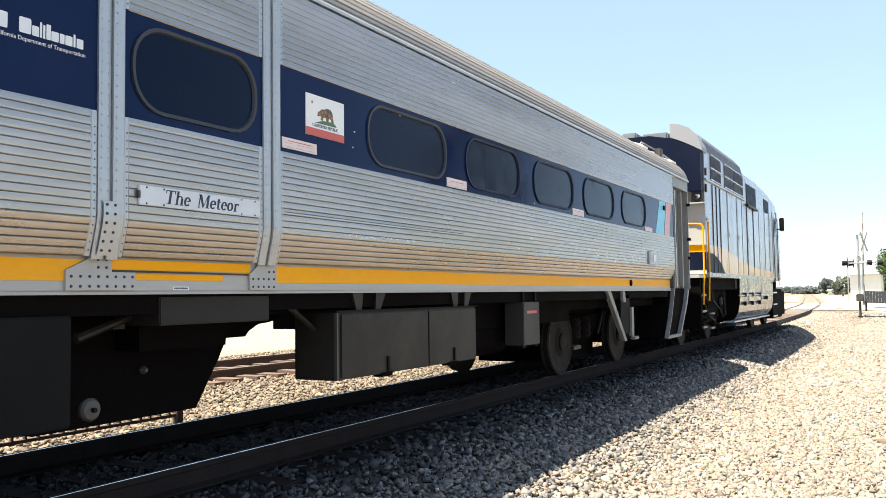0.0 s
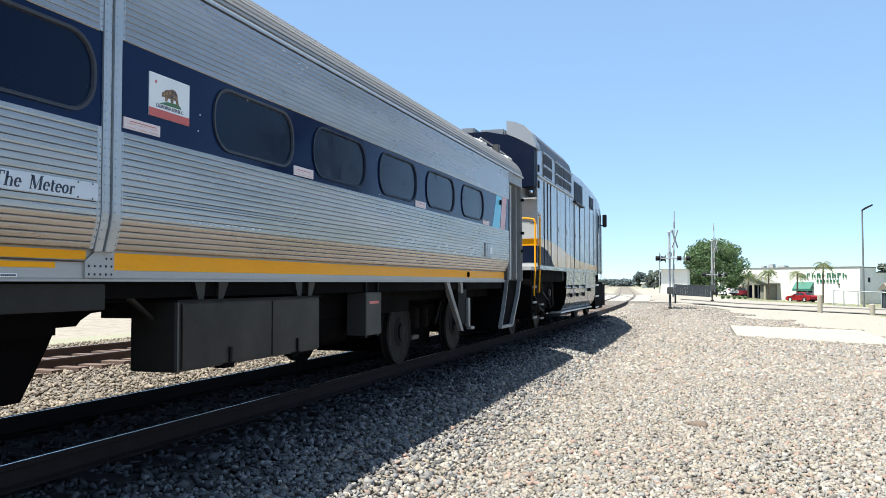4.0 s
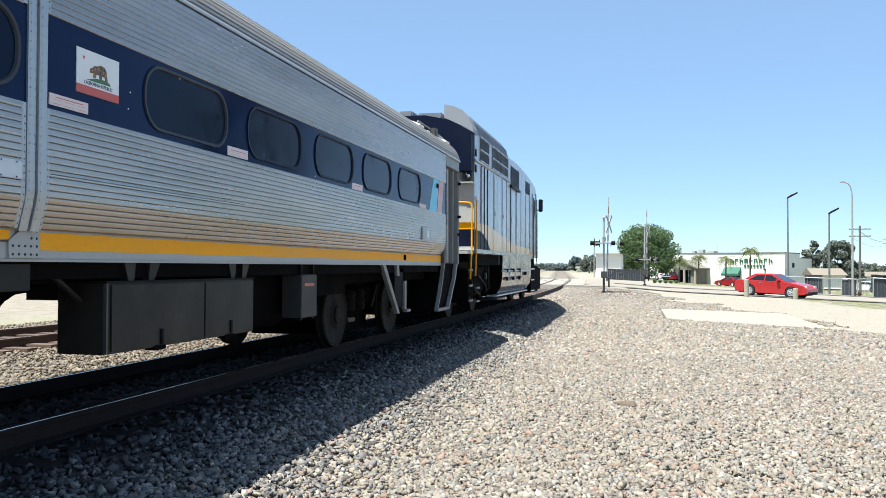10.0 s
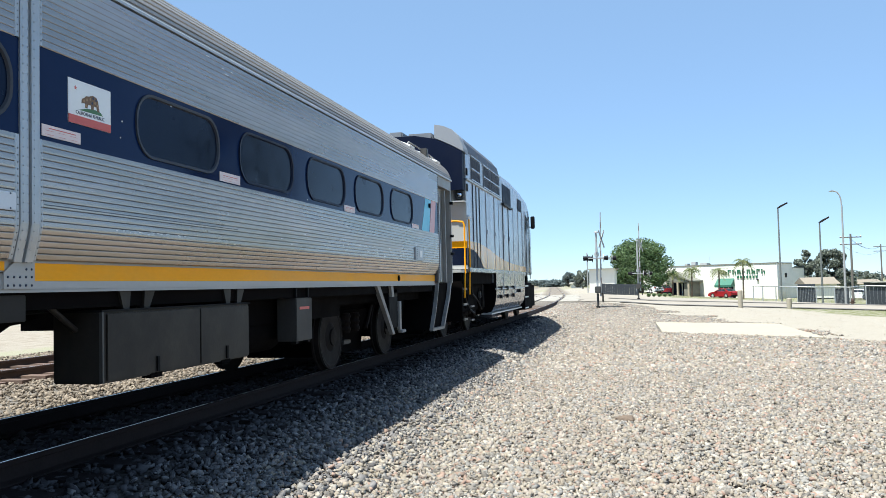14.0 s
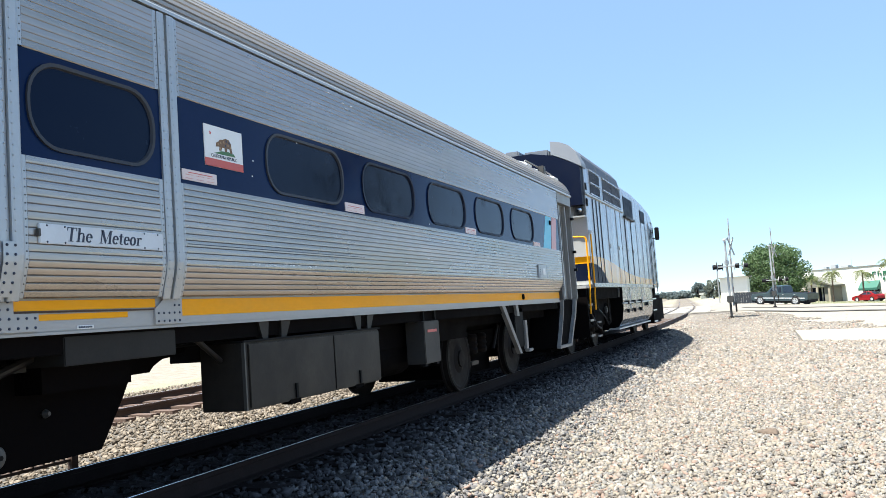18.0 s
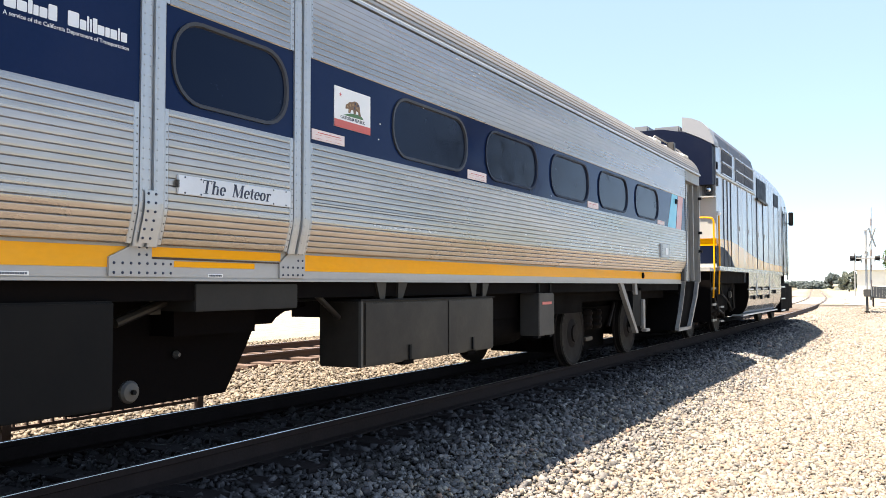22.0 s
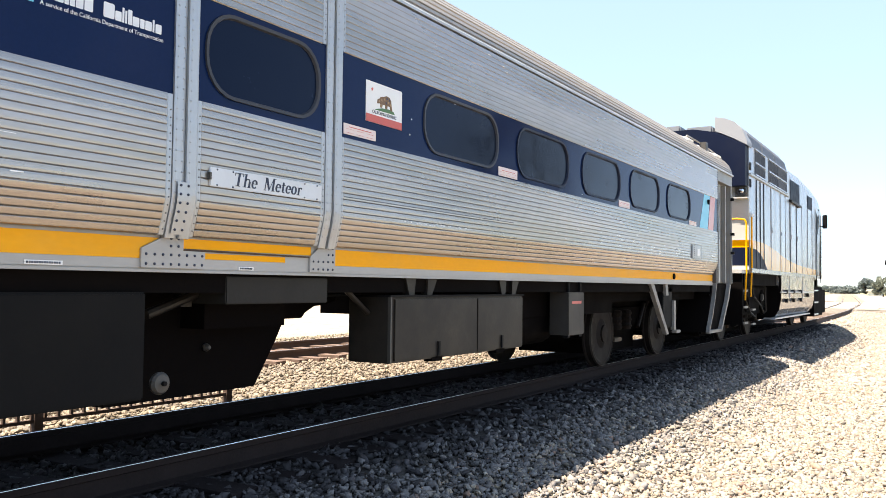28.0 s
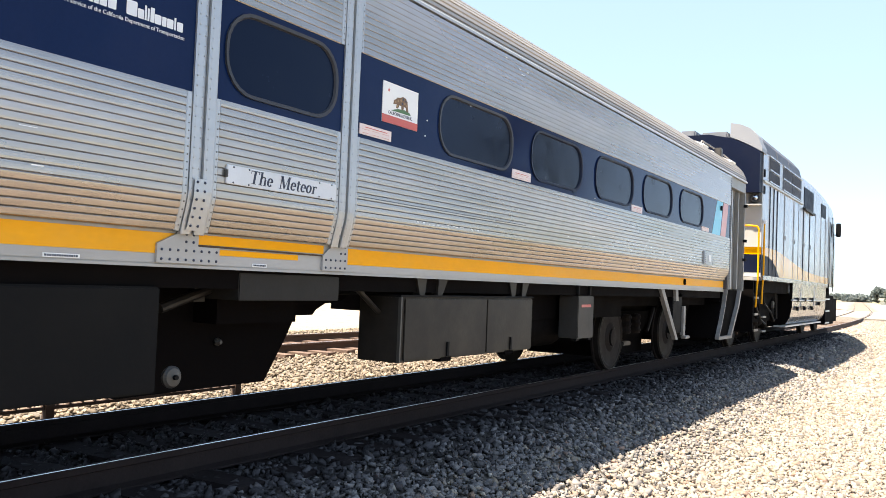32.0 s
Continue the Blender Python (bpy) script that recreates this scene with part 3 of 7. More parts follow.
def rail_mesh(centre, off, z, y0, y1):
    """Rail body and its polished running band, along a track's centre line."""
    bm, top = bmesh.new(), bmesh.new()
    ys = [y0]
    while ys[-1] < y1:
        ys.append(ys[-1] + (y1 - y0 if y1 <= CURVE_Y else 4.0))
    rows, bands = [], []
    for y in ys:
        c = centre(y) + off
        rows.append([bm.verts.new((c + px, y, z + pz)) for px, pz in RAIL_PROFILE])
        bands.append([top.verts.new((c + px, y, z + 0.0015)) for px in (0.008, 0.024)])
    for a, b in zip(rows, rows[1:]):
        for i in range(len(a)):
            bm.faces.new((a[i], b[i], b[(i + 1) % len(a)], a[(i + 1) % len(a)]))
    for a, b in zip(bands, bands[1:]):
        top.faces.new((a[0], a[1], b[1], b[0]))
    bmesh.ops.recalc_face_normals(bm, faces=bm.faces)
    return bm, top


def make_track(name, label, centre, z, y0, y1, body):
    t = thing(name, label, "railway track", kind="structure")
    for off in (-0.7535, 0.7535):
        bm, top = rail_mesh(centre, off, z, y0, y1)
        r = part("rail", bm, body, t)
        part("running_band", top, TREAD, r, "polished steel running band")
    return t


def second_x(y):
    return track_x(y) - 5.55


def third_x(y):
    """A crossover that leaves the main track past the street."""
    return track_x(y) - 5.55 * smooth01(y, 62, 118)


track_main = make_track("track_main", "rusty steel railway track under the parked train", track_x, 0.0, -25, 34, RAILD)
for off in (-0.7535, 0.7535):
    bm, top = rail_mesh(track_x, off, 0.0, 35.0, 700)
    r = part("rail", bm, RUST, track_main)
    part("running_band", top, TREAD, r, "polished steel running band")
track_second = make_track("track_second", "second rusty railway track beyond the train", second_x, -0.03, -25, 700, RUST)
make_track("track_crossover", "crossover rails joining both tracks", third_x, -0.004, 58, 122, RUST)


def tie_mesh(material):
    me = bpy.data.meshes.new("tie")
    bm = B(-1.3, 1.3, -0.115, 0.115, -0.36, -0.165)
    bm.to_mesh(me)
    bm.free()
    me.materials.append(material)
    return me


def lay_ties(track, centre, z, y0, n, mesh):
    for i in range(n):
        o = new("tie", mesh)
        y = y0 + i * 0.52
        o.parent = track
        o.location = (centre(y) + random.uniform(-0.05, 0.05), y, z + random.uniform(-0.012, 0.006))
        o.rotation_euler = (0, 0, random.uniform(-0.015, 0.015))


# ---- street ----
def street_edge(x):
    """The near edge of the asphalt: square to the tracks before us, then along the street."""
    return min(55.0 - 0.577 * min(x, 0.0) + 0.10 * max(x, 0.0), (74.5 - 0.5 * x) / 0.866 - 6.0)


def carriageway(lift):
    bm = bmesh.new()
    rows = []
    x = -110.0
    while x <= 150:
        y0, y1 = street_edge(x), (74.5 - 0.5 * x) / 0.866
        row = []
        for k in range(17):
            y = y0 + (y1 - y0) * k / 16
            xt = x - track_x(y)
            row.append(bm.verts.new((x, y, (-0.085 if -8 < xt < 2.0 else ground_z(x, y)) + lift)))
        rows.append(row)
        x += 1.0
    for a, b in zip(rows, rows[1:]):
        for i in range(16):
            bm.faces.new((a[i], b[i], b[i + 1], a[i + 1]))
    return bm


def edge_band(line, w, lift, x0, x1):
    """A narrow dark band along a line of the street."""
    bm = bmesh.new()
    rows = []
    x = x0
    while x <= x1:
        rows.append([bm.verts.new((x, line(x) + d, ground_z(x, line(x) + d) + lift)) for d in (-w / 2, 0, w / 2)])
        x += 0.5
    for a, b in zip(rows, rows[1:]):
        for i in range(2):
            bm.faces.new((a[i], b[i], b[i + 1], a[i + 1]))
    return bm


road = tagged(part("road", carriageway(0.03), ASPHALT), "worn grey asphalt street crossing the tracks", "road", kind="structure")
tagged(part("road_edge", edge_band(lambda x: street_edge(x) - 0.2, 1.7, 0.05, 4.0, 44), GUTTER), "dark gutter strip along the street edge", "road", kind="structure")
tagged(part("road_edge", edge_band(lambda x: 64.0 + 0.30 * x, 1.8, 0.06, 3.0, 27), GUTTER), "dark patched seam in the street asphalt", "road", kind="structure")


# ---- the coach ----
FY0, FY1 = -8.4, 16.60          # ends of the body
SIDE_END = 15.30                # where the fluted side stops before the end door


def skin_x(z):
    """Outer face of the side at a height: flat, then rolled inward at the bottom."""
    if z >= 1.552:
        return 1.58
    t = (1.552 - z) / 0.192
    return 1.58 - 0.050 * min(1.0, t) ** 1.10


def flutes(z0, z1, pitch, depth, groove=0.22):
    """A fluted profile: broad raised ribs, narrow grooves."""
    n = max(1, round((z1 - z0) / pitch))
    p = (z1 - z0) / n
    pts = []
    for i in range(n):
        a = z0 + i * p
        tilt = random.uniform(-0.0004, 0.0004)
        for f, d, e in ((0.0, 1.0, 0), (0.012, 1.0, 0), (groove, 0.0, -1), (0.42, -0.08, 0), (0.74, -0.08, 0), (0.985, 0.0, 1)):
            z = a + f * p
            pts.append((skin_x(z) - d * depth + e * tilt, z))
    pts.append((skin_x(z1) - depth, z1))
    return pts


def rolled_ribs(z0, z1, n, depth, bulge):
    """Rounded ribs side by side on the rolled-under skirt, with narrow grooves between."""
    p = (z1 - z0) / n
    pts = []
    for i in range(n):
        for f, d in ((0.0, -1.0), (0.012, -1.0), (0.18, 0.0), (0.30, 0.62), (0.45, 0.95), (0.60, 1.0), (0.76, 0.75), (0.90, 0.25), (0.97, -0.2)):
            z = z0 + (i + f) * p
            pts.append((skin_x(z) + (d * bulge if d > 0 else d * depth), z))
    pts.append((skin_x(z1) - depth, z1))
    return pts


coach = thing("railway_coach", "stainless fluted passenger coach with blue window belt and yellow stripe", "train", at=(0, 4.0, 0))


def side_panels():
    spans = [(FY0, 3.240), (3.475, 4.500), (4.712, SIDE_END)]
    for y0, y1 in spans:
        part("upper_panel", sheet(bmesh.new(), flutes(2.672, 3.19, 0.0415, 0.0045, 0.13), 'y', y0, y1, 6), STEEL, coach, "fluted stainless side panel")
        part("lower_panel", sheet(bmesh.new(), flutes(1.552, 2.098, 0.0415, 0.0060, 0.17), 'y', y0, y1, 6), STEEL, coach, "fluted stainless side panel")
        part("skirt_panel", sheet(bmesh.new(), rolled_ribs(1.36, 1.552, 5, 0.007, 0.0012), 'y', y0, y1, 6), STEEL, coach, "rolled-under fluted stainless skirt")


WIN_Z0, WIN_Z1 = 2.146, 2.634
WINS = [(5.720 + 1.632 * i, 6.975 + 1.632 * i) for i in range(5)]


def belt(y0, y1, holes):
    """The smooth blue belt, with a rounded hole for each window."""
    bm = bmesh.new()
    cuts = [y0] + [(a[1] + b[0]) / 2 for a, b in zip(holes, holes[1:])] + [y1]
    if not holes:
        sheet(bm, [(1.572, 2.098), (1.572, 2.672)], 'y', y0, y1)
    for (h0, h1), c0, c1 in zip(holes, cuts, cuts[1:]):
        loop = rrect(h0, h1, WIN_Z0, WIN_Z1, 0.215)
        ring(bm, rect_like(loop, c0, c1, 2.098, 2.672), loop, 1.572, 1.572)
    bmesh.ops.remove_doubles(bm, verts=bm.verts, dist=0.0005)
    bmesh.ops.recalc_face_normals(bm, faces=bm.faces)
    if sum(f.normal.x for f in bm.faces) < 0:
        bmesh.ops.reverse_faces(bm, faces=bm.faces)
    return part("window_belt", bm, BLUE, coach, "dark blue painted window belt")


def window(h0, h1, light=False):
    """Gasket frame, and a pane set back in it."""
    lo = rrect(h0, h1, WIN_Z0, WIN_Z1, 0.215)
    li = rrect(h0 + 0.020, h1 - 0.020, WIN_Z0 + 0.020, WIN_Z1 - 0.020, 0.198)
    lj = rrect(h0 + 0.027, h1 - 0.027, WIN_Z0 + 0.027, WIN_Z1 - 0.027, 0.191)
    bm = bmesh.new()
    ring(bm, lo, lo, 1.572, 1.586)
    ring(bm, lo, li, 1.586, 1.584)
    ring(bm, li, lj, 1.584, 1.568)
    bmesh.ops.remove_doubles(bm, verts=bm.verts, dist=0.0005)
    bmesh.ops.recalc_face_normals(bm, faces=bm.faces)
    w = part("window", bm, WFRAME if not light else WFRAME_L, coach, "rounded window with rubber gasket frame")
    bm = bmesh.new()
    f = bm.faces.new([bm.verts.new((1.568, *p)) for p in lj])
    f.normal_update()
    if f.normal.x < 0:
        f.normal_flip()
    part("pane", bm, TINT, w, "dark tinted glass pane")


WFRAME_L = mat("window_gasket_grey", (0.042, 0.045, 0.055), spec=0.25, rough=0.5, var=0.12)


def roof():
    half = [(1.560, 3.235), (1.545, 3.32), (1.50, 3.42), (1.42, 3.515), (1.31, 3.595), (1.15, 3.675), (0.95, 3.745), (0.6, 3.83), (0.3, 3.87), (0, 3.88)]
    fine = []
    for (xa, za), (xb, zb) in zip(half, half[1:]):
        k = max(1, round(math.hypot(xb - xa, zb - za) / 0.055))
        for i in range(k):
            f = i / k
            n = Vector((zb - za, xa - xb)).normalized()
            fine.append((xa + (xb - xa) * f, za + (zb - za) * f))
            f2 = (i + 0.60) / k
            fine.append((xa + (xb - xa) * f2, za + (zb - za) * f2))
            f3 = (i + 0.80) / k
            fine.append((xa + (xb - xa) * f3 - 0.020 * abs(n.x), za + (zb - za) * f3 - 0.020 * abs(n.y)))
    prof = fine + [(0, 3.81)] + [(-x, z) for x, z in half[::-1][1:]]
    part("roof", sheet(bmesh.new(), prof, 'y', FY0, FY1 - 0.02, 8), ROOF, coach, "weathered fluted steel roof")
    part("gutter", prism(bmesh.new(), [(1.552, 3.20), (1.588, 3.205), (1.590, 3.225), (1.575, 3.24), (1.552, 3.24)], 'y', FY0, FY1 - 0.05), STRAP, coach, "steel roof gutter")
    # rounded end cap of the roof
    cap = [(x, z) for x, z in half] + [(-x, z) for x, z in half[::-1][1:]]
    bm = bmesh.new()
    prev = None
    for dy, sc in ((-0.02, 1.0), (0.12, 0.985), (0.22, 0.95), (0.28, 0.89)):
        row = [bm.verts.new((x * sc, FY1 + dy, 3.2 + (z - 3.2) * sc)) for x, z in cap]
        if prev:
            for i in range(len(row) - 1):
                bm.faces.new((prev[i], prev[i + 1], row[i + 1], row[i]))
        prev = row
    bm.faces.new(prev)
    part("roof_end", bm, ROOF, coach, "rounded roof end")


def strap(y0, y1, z0, z1, lift, m=None, name="rib"):
    """A flat steel strap that follows the side."""
    zs = [z0 + (z1 - z0) * i / 24 for i in range(25)]
    bm = bmesh.new()
    across = [(0, -0.02), (0, lift - 0.007), (0.10, lift - 0.0025), (0.25, lift - 0.0005), (0.75, lift - 0.0005), (0.90, lift - 0.0025), (1, lift - 0.007), (1, -0.02)]
    cols = [[bm.verts.new((skin_x(z) + d, y0 + (y1 - y0) * f, z)) for z in zs] for f, d in across]
    for a, b in zip(cols, cols[1:]):
        for i in range(24):
            bm.faces.new((a[i], b[i], b[i + 1], a[i + 1]))
    bmesh.ops.recalc_face_normals(bm, faces=bm.faces)
    return part(name, bm, m or STRAP, coach, "vertical riveted steel rib")


def rivets(parent, rows, r=0.007, m=None):
    """Small domed rivets on a face that looks along +x."""
    bm = bmesh.new()
    for x, y, z in rows:
        lathe(bm, [(r, 0), (r * 0.8, r * 0.5), (r * 0.3, r * 0.75)], (x, y, z), 'x', 6)
    return part("rivets", bm, m or STRAP, parent, "rows of round rivets", kind="stuff")


# grey dots: the shadowed notches at the flute ends, drawn as rivets
RIVD = mat("notch_shadow_grey", (0.13, 0.13, 0.13), rough=0.6, var=0.2)


def ribs():
    for y0, y1 in ((3.280, 3.440), (4.530, 4.690)):
        m1, m2 = y0 + 0.42 * (y1 - y0), y0 + 0.56 * (y1 - y0)
        s1 = strap(y0, m1, 1.345, 3.19, 0.012)
        s2 = strap(m2, y1, 1.345, 3.19, 0.016)
        strap(m1, m2, 1.345, 3.19, -0.006, STRAP, "rib_groove")
        for s, yy in ((s1, y0 + 0.015), (s1, m1 - 0.012), (s2, m2 + 0.015)):
            rivets(s, [(skin_x(z) + (0.012 if s is s1 else 0.016), yy, z) for z in [1.42 + 0.055 * i for i in range(32)]], 0.0055, STRAP)
        for e0, e1 in ((y0 - 0.040, y0 - 0.002), (y1 + 0.002, y1 + 0.036)):
            for z0, z1 in ((1.36, 2.096), (2.674, 3.19)):
                e = strap(e0, e1, z0, z1, 0.004, STRAP, "edge_strip")
                n = int((z1 - z0) / 0.0415)
                rivets(e, [(skin_x(z) + 0.004, (e0 + e1) / 2, z) for z in [z0 + 0.03 + 0.0415 * i for i in range(n - 1)]], 0.005, RIVD)
    # perforated gusset plates at the foot of the old doorway
    def plate(pts, y_rows, name="gusset_plate"):
        bm = prism(bmesh.new(), pts, 'x', 1.46, 1.512)
        g = part(name, bm, SILL, coach, "grey gusset plate with bolt holes")
        rivets(g, [(1.512, y, z) for y, z in y_rows], 0.0085, INK)
    plate([(3.155, 1.188), (3.585, 1.188), (3.585, 1.282), (3.43, 1.282), (3.43, 1.365), (3.325, 1.365), (3.155, 1.288)],
          [(3.185 + 0.054 * i, z) for i in range(8) for z in (1.208, 1.258)] + [(y, z) for y in (3.345, 3.395) for z in (1.305, 1.345)])
    plate([(4.482, 1.188), (4.738, 1.188), (4.738, 1.385), (4.615, 1.385), (4.482, 1.285)],
          [(4.512 + 0.050 * i, z) for i in range(5) for z in (1.208, 1.258)] + [(y, z) for y in (4.665, 4.71) for z in (1.305, 1.350)])
    bm = sheet(bmesh.new(), [(skin_x(z) + 0.024, z) for z in [1.365 + 0.025 * i for i in range(12)]], 'y', 3.300, 3.392)
    st = part("door_post_plate", bm, STRAP, coach, "bolted post plate")
    rivets(st, [(skin_x(z) + 0.024, y, z) for y in (3.322, 3.372) for z in [1.390 + 0.0465 * i for i in range(6)]], 0.0085, INK)


def sill():
    x = 1.495
    part("side_sill", B(1.40, x, FY0, SIDE_END, 1.18, 1.365, bev=0.006), SILL, coach, "grey painted side sill")
    for y0, y1 in ((FY0, 3.30), (3.43, 4.53), (4.745, SIDE_END)):
        if y0 < 3.2 or y0 > 4.6:
            part("stripe", B(x - 0.01, x + 0.003, y0 + 0.002, y1 - 0.002, 1.236, 1.345), YELLOW, coach, "yellow stripe along the sill")
        else:
            part("stripe", B(x - 0.01, x + 0.004, y0 + 0.002, y1 - 0.03, 1.296, 1.350), YELLOW, coach, "yellow stripe along the sill")
            part("stripe", B(x - 0.01, x + 0.004, 3.59, 4.255, 1.243, 1.276), YELLOW, coach, "yellow stripe along the sill")
            part("step_slot", prism(bmesh.new(), [(3.44, 1.284), (4.48, 1.279), (4.48, 1.289), (3.44, 1.295)], 'x', x - 0.01, x + 0.010), RUST, coach, "dark trap edge")
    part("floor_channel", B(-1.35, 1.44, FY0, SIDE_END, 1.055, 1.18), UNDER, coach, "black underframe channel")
    part("flange", B(1.36, 1.50, FY0, SIDE_END, 1.165, 1.180), SILL, coach)
    for y0, y1, bars in ((2.53, 2.72, 14), (3.86, 3.98, 8)):
        p = part("notice_label", B(x, x + 0.004, y0, y1, 1.188, 1.208), WHITE, coach, "small white notice label")
        bm = bmesh.new()
        for i in range(bars):
            a = y0 + 0.008 + (y1 - y0 - 0.016) * i / bars
            box(bm, x + 0.004, x + 0.006, a, a + (y1 - y0) / bars * 0.6, 1.193, 1.203)
        part("print", bm, INK, p)


def shell():
    """Inner walls, far side, ceiling and floor that close the coach."""
    part("inner_wall", B(-1.50, -1.44, FY0, FY1 - 0.05, 1.19, 3.2), INTERIOR, coach)
    part("far_side", sheet(bmesh.new(), [(-1.58, 3.2), (-1.58, 1.55), (-1.5, 1.36), (-1.5, 1.18)], 'y', FY0, FY1), STEEL, coach, "stainless far side")
    part("inner_floor", B(-1.44, 1.40, FY0, SIDE_END, 1.18, 1.21), INTERIOR, coach)
    part("inner_ceiling", B(-1.44, 1.50, FY0, SIDE_END, 3.10, 3.14), INTERIOR, coach)
    for y in (FY0, SIDE_END - 0.04):
        part("bulkhead", B(-1.44, 1.555, y, y + 0.04, 1.21, 3.19), INTERIOR, coach)


def flag_sign():
    x = 1.577
    y0, y1, z0, z1 = 4.972, 5.418, 2.256, 2.545
    f = part("flag_panel", B(1.572, x, y0, y1, z0, z1), WHITE, coach, "white flag panel with bear and red bar")
    part("red_bar", B(x - 0.002, x + 0.001, y0, y1, z0, z0 + 0.055), RED, f)
    part("grass", prism(bmesh.new(), [(y0 + 0.10, z0 + 0.095), (y1 - 0.09, z0 + 0.098), (y1 - 0.11, z0 + 0.118), (y1 - 0.17, z0 + 0.126), (y0 + 0.19, z0 + 0.12)], 'x', x - 0.002, x + 0.001), GREEN, f)
    bear = [(0.13, 0.145), (0.135, 0.175), (0.16, 0.185), (0.175, 0.20), (0.21, 0.205), (0.245, 0.218), (0.285, 0.212), (0.305, 0.19), (0.312, 0.15), (0.322, 0.118),
            (0.295, 0.118), (0.288, 0.145), (0.262, 0.15), (0.255, 0.122), (0.232, 0.122), (0.228, 0.148), (0.20, 0.148), (0.19, 0.122), (0.165, 0.122), (0.17, 0.15)]
    part("bear", prism(bmesh.new(), [(y0 + a, z0 + b) for a, b in bear], 'x', x - 0.002, x + 0.0015), BROWN, f)
    for j, dots in enumerate((((0.155, 0.165), (0.185, 0.178), (0.22, 0.188)), ((0.25, 0.20), (0.282, 0.192), (0.24, 0.165)), ((0.296, 0.160), (0.175, 0.138), (0.27, 0.172)))):
        bm = bmesh.new()
        for a, b in dots:
            prism(bm, [(y0 + a - 0.008, z0 + b - 0.006), (y0 + a + 0.010, z0 + b - 0.009), (y0 + a + 0.006, z0 + b + 0.010), (y0 + a - 0.004, z0 + b + 0.008)], 'x', x + 0.0015, x + 0.0022)
        part("fur_patch", bm, (FUR, INK, FUR)[j], f, kind="stuff")
    star = []
    for i in range(10):
        r = 0.016 if i % 2 == 0 else 0.007
        t = radians(90 + 36 * i)
        star.append((y0 + 0.07 + r * math.cos(t), z1 - 0.055 + r * math.sin(t)))
    part("star", prism(bmesh.new(), star, 'x', x - 0.002, x + 0.001), RED, f)
    text_part("lettering", "CALIFORNIA REPUBLIC", 0.034, INK, f, side_m(x + 0.001, (y0 + y1) / 2, z0 + 0.077), width=0.30, extrude=0.0008)
    for a, b, c, d in ((4.722, 5.09, 2.125, 2.197), (6.985, 7.365, 2.110, 2.192), (10.20, 10.60, 2.106, 2.185), (13.45, 13.87, 2.104, 2.170)):
        p = part("notice_label", B(1.570, 1.579, a, b, c, d), PINK, coach, "pale pink printed notice")
        bm = bmesh.new()
        for i in range(3):
            ya, yb = a + 0.03 + (b - a) * i * 0.31, a + 0.02 + (b - a) * (i * 0.31 + 0.24)
            for za, zb in ((c + 0.012, c + 0.0135), (c + 0.036, c + 0.0375)):
                box(bm, 1.579, 1.5805, ya, yb, za, zb)
        box(bm, 1.579, 1.5805, a + 0.06, b - 0.05, c + 0.050, c + 0.055)
        part("print", bm, RED, p, kind="stuff")


def serif_letter(ch):
    """One book letter in the y-z plane, cap height 0.7, and its advance."""
    bm = bmesh.new()

    def bar(*pts):
        prism(bm, pts, 'x', 0.0, 0.0012)

    def rect(a, b, c, d):
        bar((a, c), (b, c), (b, d), (a, d))

    def arc(cy, cz, ry, rz, t0, t1, thick, thin, n=14):
        """A pen stroke along an ellipse, thick at the sides and thin at top and bottom."""
        for i in range(n):
            q = []
            for t, sgn in ((i, 1), (i + 1, 1), (i + 1, -1), (i, -1)):
                u = radians(t0 + (t1 - t0) * t / n)
                k = 0.5 * (thin + (thick - thin) * abs(math.cos(u)))
                q.append((cy + (ry + sgn * k) * math.cos(u), cz + (rz + sgn * k) * math.sin(u)))
            bar(*q)
    if ch == "T":
        rect(0.0, 0.62, 0.655, 0.70)
        rect(0.0, 0.04, 0.53, 0.655)
        rect(0.58, 0.62, 0.53, 0.655)
        rect(0.24, 0.385, 0.03, 0.655)
        rect(0.15, 0.47, 0.0, 0.03)
        return bm, 0.66
    if ch == "M":
        rect(0.09, 0.15, 0.03, 0.67)
        rect(0.02, 0.22, 0.0, 0.03)
        bar((0.03, 0.70), (0.23, 0.70), (0.48, 0.10), (0.40, 0.0))
        bar((0.40, 0.0), (0.43, 0.0), (0.70, 0.70), (0.66, 0.70))
        rect(0.645, 0.79, 0.03, 0.70)
        rect(0.58, 0.86, 0.0, 0.03)
        rect(0.78, 0.86, 0.67, 0.70)
        return bm, 0.90
    if ch == "h":
        rect(0.07, 0.20, 0.03, 0.70)
        rect(0.0, 0.08, 0.67, 0.70)
        rect(0.0, 0.26, 0.0, 0.03)
        arc(0.30, 0.30, 0.15, 0.15, 20, 165, 0.09, 0.05)
        rect(0.385, 0.515, 0.03, 0.34)
        rect(0.33, 0.58, 0.0, 0.03)
        return bm, 0.60
    if ch == "e":
        arc(0.22, 0.23, 0.155, 0.205, 0, 320, 0.135, 0.05, 22)
        rect(0.11, 0.38, 0.235, 0.27)
        return bm, 0.46
    if ch == "o":
        arc(0.23, 0.23, 0.165, 0.205, 0, 360, 0.14, 0.05, 24)
        return bm, 0.50
    if ch == "t":
        rect(0.08, 0.21, 0.08, 0.58)
        rect(0.0, 0.32, 0.405, 0.445)
        arc(0.22, 0.09, 0.08, 0.065, 180, 320, 0.09, 0.045)
        return bm, 0.36
    rect(0.07, 0.20, 0.03, 0.43)
    rect(0.0, 0.08, 0.40, 0.43)
    rect(0.0, 0.27, 0.0, 0.03)
    arc(0.27, 0.29, 0.12, 0.135, 60, 170, 0.08, 0.05)
    rect(0.29, 0.38, 0.345, 0.445)
    return bm, 0.42


